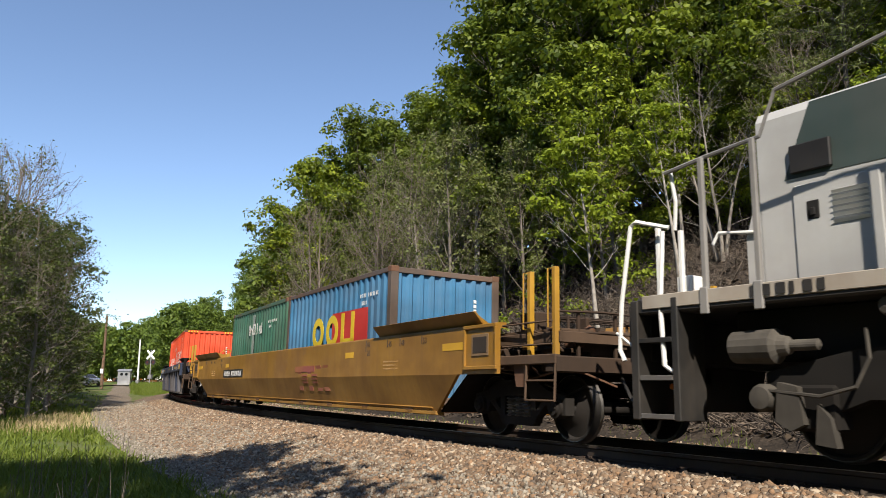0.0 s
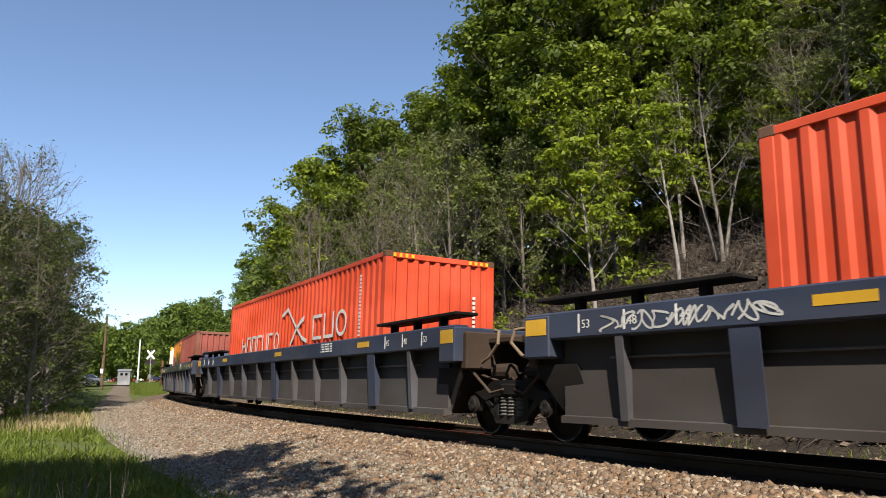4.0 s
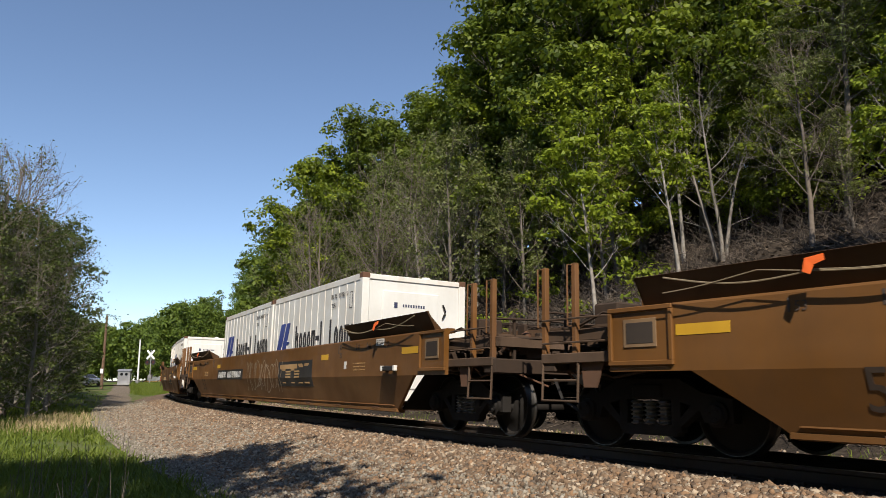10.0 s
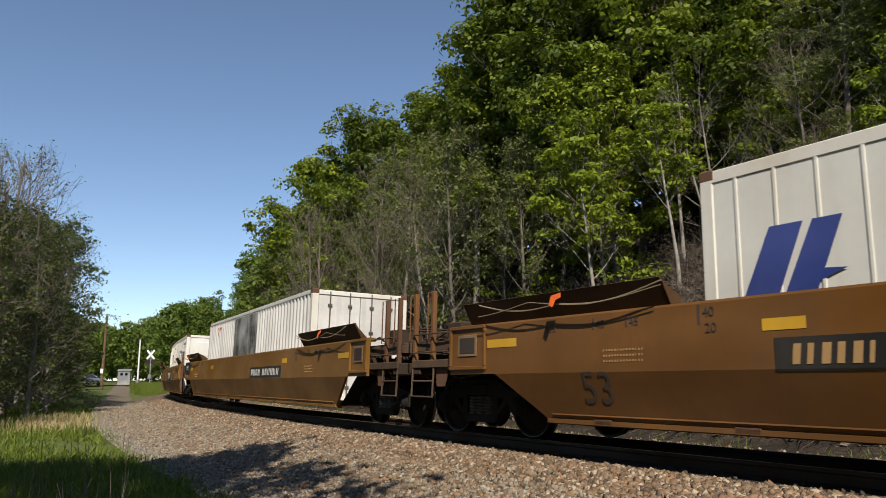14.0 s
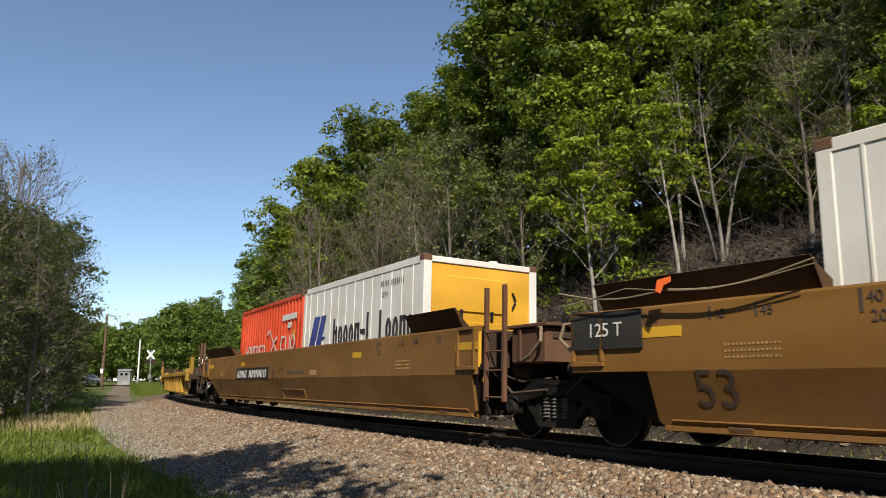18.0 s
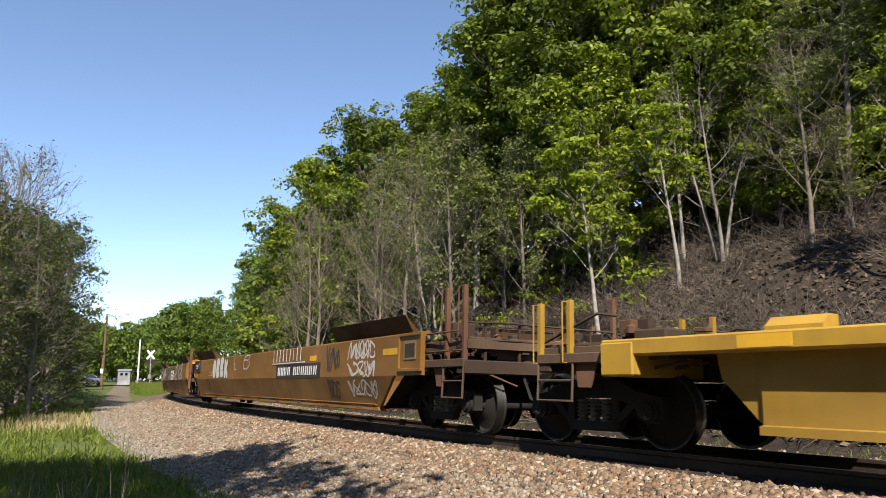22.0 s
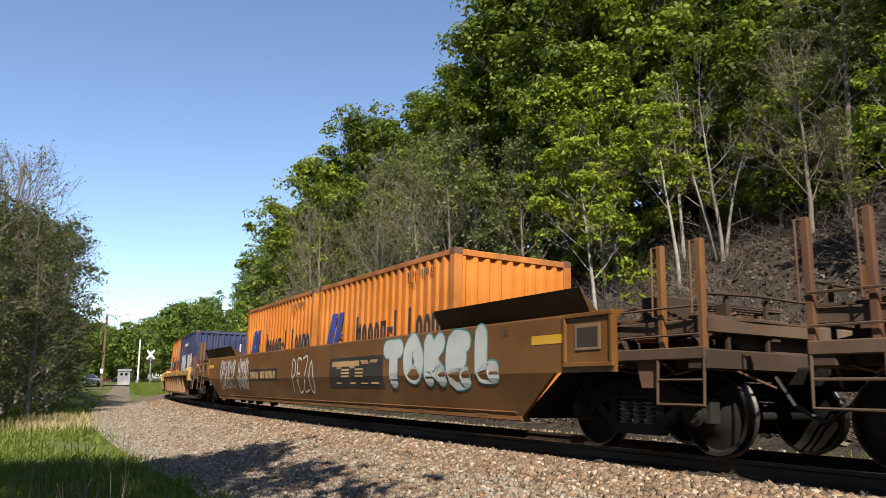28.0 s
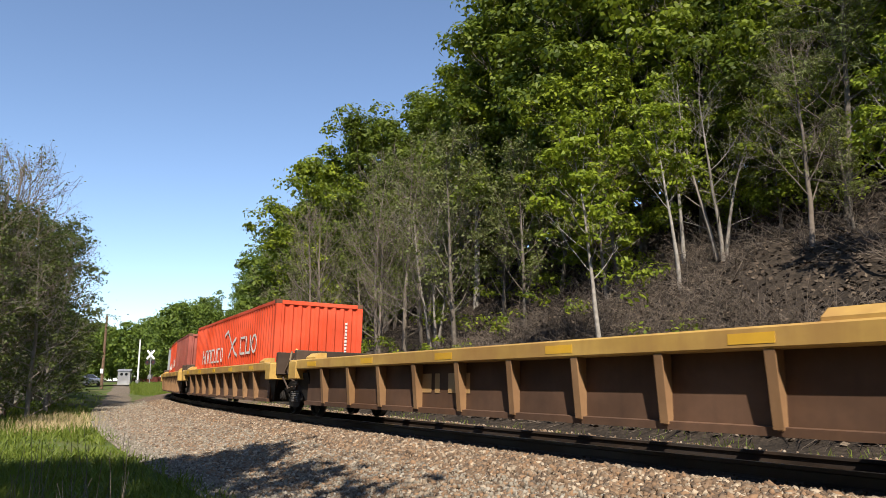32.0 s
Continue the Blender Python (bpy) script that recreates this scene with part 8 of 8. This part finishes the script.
def far_woods():
    """Woods round the valley, too far off to count."""
    rs = np.random.RandomState(14)
    c, fine = [], []

    def crown(x, y, h, w, n, close=False):
        """A crown of domed clumps on a rounded outline."""
        z = ground_z(x, y)
        m = max(8, n // 34)
        u = rs.normal(0, 1, (m, 3))
        u[:, 2] = np.where(rs.rand(m) < 0.3, np.abs(u[:, 2]), u[:, 2])
        u /= np.linalg.norm(u, axis=1)[:, None]
        mids = u * rs.uniform(0.62, 0.95, (m, 1)) * np.array((w * 0.85, w * 0.85, h * 0.45)) + np.array((x, y, z + h * 0.47))
        (fine if close else c).append(clump_leaves(rs, mids, 0.30 * w, 42, 0.75, 0.12 * w if close else 0.9, 0.85))

    for _ in range(130):
        a, d = rs.uniform(-0.80, 0.12), rs.uniform(150, 330)
        x, y = d * math.sin(a), d * math.cos(a)
        lat, at = lateral([x], [y])
        if abs(lat[0]) < 9 or -0.5 < a < -0.15:
            continue
        crown(x, y, rs.uniform(13, 20), rs.uniform(3.5, 6.0), 300)
    # the valley's end behind the crossing
    for k in range(150):
        a, d = rs.uniform(-0.50, -0.17), 135 + 150 * math.sqrt(k / 150)
        x, y = d * math.sin(a), d * math.cos(a)
        lat, at = lateral([x], [y])
        if abs(lat[0]) < 9:
            continue
        top = canopy_top(x, y, 3.0)
        crown(x, y, top * rs.uniform(0.78, 1.06), rs.uniform(3.5, 5.5), 1400, True)
    for _ in range(70):
        a, d = rs.uniform(-0.56, -0.12), rs.uniform(290, 335)
        x, y = d * math.sin(a), d * math.cos(a)
        crown(x, y, canopy_top(x, y, 4.0) * rs.uniform(0.8, 1.0), rs.uniform(6.0, 9.0), 1100, True)
    for k in range(120):
        a, d = rs.uniform(-0.36, -0.19), 128 + 110 * k / 120
        x, y = d * math.sin(a), d * math.cos(a)
        if abs(lateral([x], [y])[0][0]) > 5.5:
            crown(x, y, canopy_top(x, y, 2.0) * rs.uniform(0.92, 1.12), rs.uniform(2.8, 3.6), 1700, True)
    # woods added close round the camera, out of its sight, to block skylight
    for _ in range(70):
        x, y = rs.uniform(-36, -19), rs.uniform(-22, 12)
        crown(x, y, rs.uniform(11, 15), rs.uniform(2.8, 4.2), 420)
    for _ in range(60):
        x, y = rs.uniform(-20, 16), rs.uniform(-40, -19)
        lat, at = lateral([x], [y])
        if lat[0] > 6:
            crown(x, y, rs.uniform(11, 15), rs.uniform(2.8, 4.2), 420)
    for _ in range(60):
        a, d = rs.uniform(-0.66, -0.46), rs.uniform(112, 150)
        crown(d * math.sin(a), d * math.cos(a), rs.uniform(6, 11), rs.uniform(2.5, 4.0), 1500, True)
    for _ in range(150):
        a, d = rs.uniform(0.75, 5.3), rs.uniform(38, 120)
        x, y = d * math.sin(a), d * math.cos(a)
        lat, at = lateral([x], [y])
        if abs(lat[0]) > 10:
            crown(x, y, rs.uniform(10, 16), rs.uniform(3.5, 6.0), 160)
    v, f = join(c + fine)
    tagged(new("far_woods", fast_mesh("far_woods", v, f, leaf_mat("far_leaves", (0.045, 0.075, 0.012), (0.14, 0.19, 0.022), (0.07, 0.11, 0.02), 0.25))), "distant green deciduous woods closing the valley", "woods", kind="stuff")


far_woods()
# ---- by the level crossing ----
ASPHALT = ground_mat("asphalt", ((0.045, 0.045, 0.047), (0.075, 0.074, 0.072), (0.06, 0.058, 0.055), (0.10, 0.10, 0.10)), 9.0, 0.3, 0.01, 0.85)
GALV = paint("galvanised_steel", (0.50, 0.50, 0.50), (0.3, 0.28, 0.25), 0.3, 0.4, 0.6)
SIGN_WHITE = paint("sign_white", (0.82, 0.82, 0.82), (0.5, 0.48, 0.45), 0.15, 0.4)
POLE_WOOD = ground_mat("pole_wood", ((0.11, 0.07, 0.045), (0.20, 0.13, 0.085), (0.14, 0.09, 0.06)), 5.0, 0.4, 0.01)
CAR_SILVER = paint("silver_car_paint", (0.46, 0.47, 0.48), (0.3, 0.3, 0.3), 0.1, 0.25, 0.7)
LENS = paint("dark_red_lens", (0.09, 0.006, 0.006), (0.05, 0.02, 0.02), 0.2, 0.2)
GLASS_DARK = paint("dark_car_glass", (0.02, 0.022, 0.025), (0.03, 0.03, 0.03), 0.1, 0.08, 0.0, 0.1, 0.6)


def place(px_ang, dist, turn=0.0, lift=0.0):
    x, y = dist * math.sin(px_ang), dist * math.cos(px_ang)
    return pose(x, y, ground_z(x, y) + lift, 0, 0, math.degrees(turn))


def road():
    v, f = [], []
    n = 40
    for i in range(n + 1):
        t = i / n
        x, y = -80 + 90 * t, 88 + 24 * t
        for k in (-3.2, 3.2):
            v.append((x - 0.31 * k, y + 0.95 * k, ground_z(x, y) + 0.05))
    for i in range(n):
        f.append((2 * i, 2 * i + 2, 2 * i + 3, 2 * i + 1))
    me = Build().add(v, f).mesh("road", ASPHALT)
    tagged(new("road", me), "worn asphalt road over the level crossing", "road", kind="structure")


road()


def sedan(m):
    car = thing("parked_car", "silver sedan standing on the road by the trees", "car", m=m)
    prof = [(-2.25, 0.35), (-2.3, 0.75), (-2.15, 0.92), (-1.55, 0.98), (-0.95, 1.38), (0.35, 1.42), (1.05, 0.98), (2.0, 0.88), (2.28, 0.68), (2.3, 0.35)]
    body = Build()
    rings = []
    for y, k, top in ((-0.9, 0.97, 0.0), (-0.82, 1.0, 0.02), (0.82, 1.0, 0.02), (0.9, 0.97, 0.0)):
        rings.append([(x * k, y * (0.82 if z > 1.1 else 1.0), z + top) for x, z in prof])
    v = [p for r in rings for p in r]
    n = len(prof)
    f = [(i * n + j, i * n + (j + 1) % n, (i + 1) * n + (j + 1) % n, (i + 1) * n + j) for i in range(3) for j in range(n)]
    f += [tuple(range(n)), tuple(range(3 * n, 4 * n))]
    part("body", body.add(v, f), CAR_SILVER, car, "", True)
    for s in (-1, 1):
        w = Build().slab([(-1.38, s * 0.845, 1.02), (0.85, s * 0.845, 1.02), (0.30, s * 0.765, 1.36), (-0.88, s * 0.765, 1.33)], (0, s, 0.2), 0.02)
        part("side_window", w, GLASS_DARK, car, "dark side windows")
    part("windscreen", Build().slab([(1.07, -0.66, 1.01), (1.07, 0.66, 1.01), (0.42, 0.6, 1.42), (0.42, -0.6, 1.42)], (0.6, 0, 1), 0.02), GLASS_DARK, car, "dark windscreen")
    part("rear_window", Build().slab([(-1.58, -0.64, 1.03), (-1.58, 0.64, 1.03), (-1.02, 0.58, 1.39), (-1.02, -0.58, 1.39)], (-0.6, 0, 1), 0.02), GLASS_DARK, car, "dark rear window")
    for s in (-1, 1):
        part("headlight", Build().box(2.12, 2.27, *sorted((s * 0.5, s * 0.82)), 0.62, 0.76, 0.03), SIGN_WHITE, car, "clear headlight")
        part("tail_light", Build().box(-2.29, -2.2, *sorted((s * 0.5, s * 0.82)), 0.70, 0.84, 0.02), LOGO_RED, car, "red tail light")
    for x in (-1.4, 1.4):
        for s in (-1, 1):
            w = part("wheel", Build().lathe([(0.05, s * 0.90), (0.30, s * 0.91), (0.33, s * 0.86), (0.33, s * 0.70), (0.1, s * 0.68)], "y", 16, (x, 0, 0.33)), BLACK, car, "black tyre", True)
            part("rim", Build().lathe([(0.02, s * 0.92), (0.20, s * 0.918), (0.21, s * 0.90)], "y", 12, (x, 0, 0.33)), GALV, w, "alloy rim")


sedan(place(-0.4425, 103.0, -0.55, 0.05))

b = thing("signal_cabinet", "small pale grey signal cabinet with a peaked roof", "cabinet", m=place(-0.4004, 106.0, 0.25))
part("body", Build().box(-0.75, 0.75, -0.6, 0.6, 0, 1.85, 0.02), GALV, b)
part("roof", Build().prism([(-0.68, 1.85), (0.68, 1.85), (0.0, 2.12)], -0.85, 0.85), GALV, b)
part("door", Build().box(-0.5, 0.5, -0.63, -0.6, 0.1, 1.75, 0.01), GALV, b, "pale door")
for x in (-0.28, 0.28):
    part("round_vent", Build().lathe([(0.02, -0.66), (0.17, -0.655), (0.18, -0.63)], "y", 12, (x, 0, 1.45)), GLASS_DARK, b)

p = thing("white_mast", "tall slim white mast by the crossing", "mast", m=place(-0.3854, 108.0))
part("pole", Build().tube([(0, 0, 0), (0, 0, 6.0)], [0.12, 0.09], 10), SIGN_WHITE, p)
part("base", Build().box(-0.2, 0.2, -0.2, 0.2, 0, 0.7, 0.03), GALV, p)

p = thing("utility_pole", "brown wooden utility pole with a small white plate", "pole", m=place(-0.4255, 90.0))
part("shaft", Build().tube([(0, 0, -0.2), (0.02, 0, 4), (0.05, 0, 8.0)], [0.17, 0.15, 0.11], 10), POLE_WOOD, p)
part("number_plate", Build().box(-0.16, 0.16, -0.2, -0.17, 1.7, 2.2, 0.01), SIGN_WHITE, p, "blank white plate")
p = thing("marker_post", "short white marker post in the grass", "post", m=place(-0.474, 75.0))
part("shaft", Build().tube([(0, 0, 0), (0, 0, 1.5)], 0.07, 8), SIGN_WHITE, p)
part("cap", Build().box(-0.09, 0.09, -0.09, 0.09, 1.2, 1.6, 0.02), SIGN_WHITE, p)


def crossing_signal(m):
    c = thing("crossing_signal", "railway crossing signal with white crossed boards and black lamp discs", "signal", "signals of the level crossing", m=m)
    part("mast", Build().tube([(0, 0, 0), (0, 0, 4.6)], 0.08, 10), GALV, c)
    for s in (-1, 1):
        bd = Build()
        d, n = Vector((math.cos(s * 0.82), 0, math.sin(s * 0.82))), Vector((-math.sin(s * 0.82), 0, math.cos(s * 0.82)))
        o = Vector((0, -0.1 - 0.015 * s, 4.0))
        bd.slab([o - d * 0.8 - n * 0.14, o + d * 0.8 - n * 0.14, o + d * 0.8 + n * 0.14, o - d * 0.8 + n * 0.14], (0, -1, 0), 0.012)
        part("cross_board", bd, SIGN_WHITE, c, "white crossing board")
        ring = Build().lathe([(0.02, -0.12), (0.36, -0.12), (0.37, -0.10), (0.02, -0.09)], "y", 18, (s * 0.42, 0, 3.0))
        ld = part("lamp_disc", ring, BLACK, c, "black lamp backing disc")
        part("lens", Build().lathe([(0.01, -0.16), (0.12, -0.15), (0.13, -0.12)], "y", 14, (s * 0.42, 0, 3.0)), LENS, ld, "dark red lens")
    part("lamp_arm", Build().box(-0.5, 0.5, -0.05, 0.05, 2.95, 3.03, 0.01), GALV, c)
    part("gate_box", Build().box(-0.25, 0.25, -0.15, 0.25, 0.8, 1.35, 0.03), GALV, c)


crossing_signal(place(-0.3717, 108.0, -0.2))
crossing_signal(place(-0.3095, 112.0, 0.3))
p = thing("warning_sign", "yellow diamond warning sign on a post", "sign", m=place(-0.2780, 84.0, 0.2))
part("post", Build().tube([(0, 0, 0), (0, 0, 3.9)], 0.04, 8), GALV, p)
part("panel", Build().slab([(0, -0.06, 2.9), (0.5, -0.06, 3.4), (0, -0.06, 3.9), (-0.5, -0.06, 3.4)], (0, -1, 0), 0.01), REFLECT, p, "yellow diamond panel")


# ---- what moves ----
def motions():
    """The train runs past at a steady speed along the line of the track; slack in the couplers sets its cuts a little back."""
    for ob, off, half in MOVERS:
        rows, lag = [], (-0.05 if off > 100 else -0.2 if off > 60 else -0.08 if off > 30 else -0.15)
        for i in range(65):
            t = i * 0.5
            rows.append((t, on_track(off + lag + SPEED * t, half)))
        walk(ob, rows)
    turn = SPEED / 0.447 / FPS
    for ob, dx in SPIN:
        base = Vector(ob.location)
        walk(ob, [(i / FPS, Matrix.Translation(base) @ Matrix.Rotation(turn * i, 4, "Y")) for i in range(int(32 * FPS) + 1)])


motions()
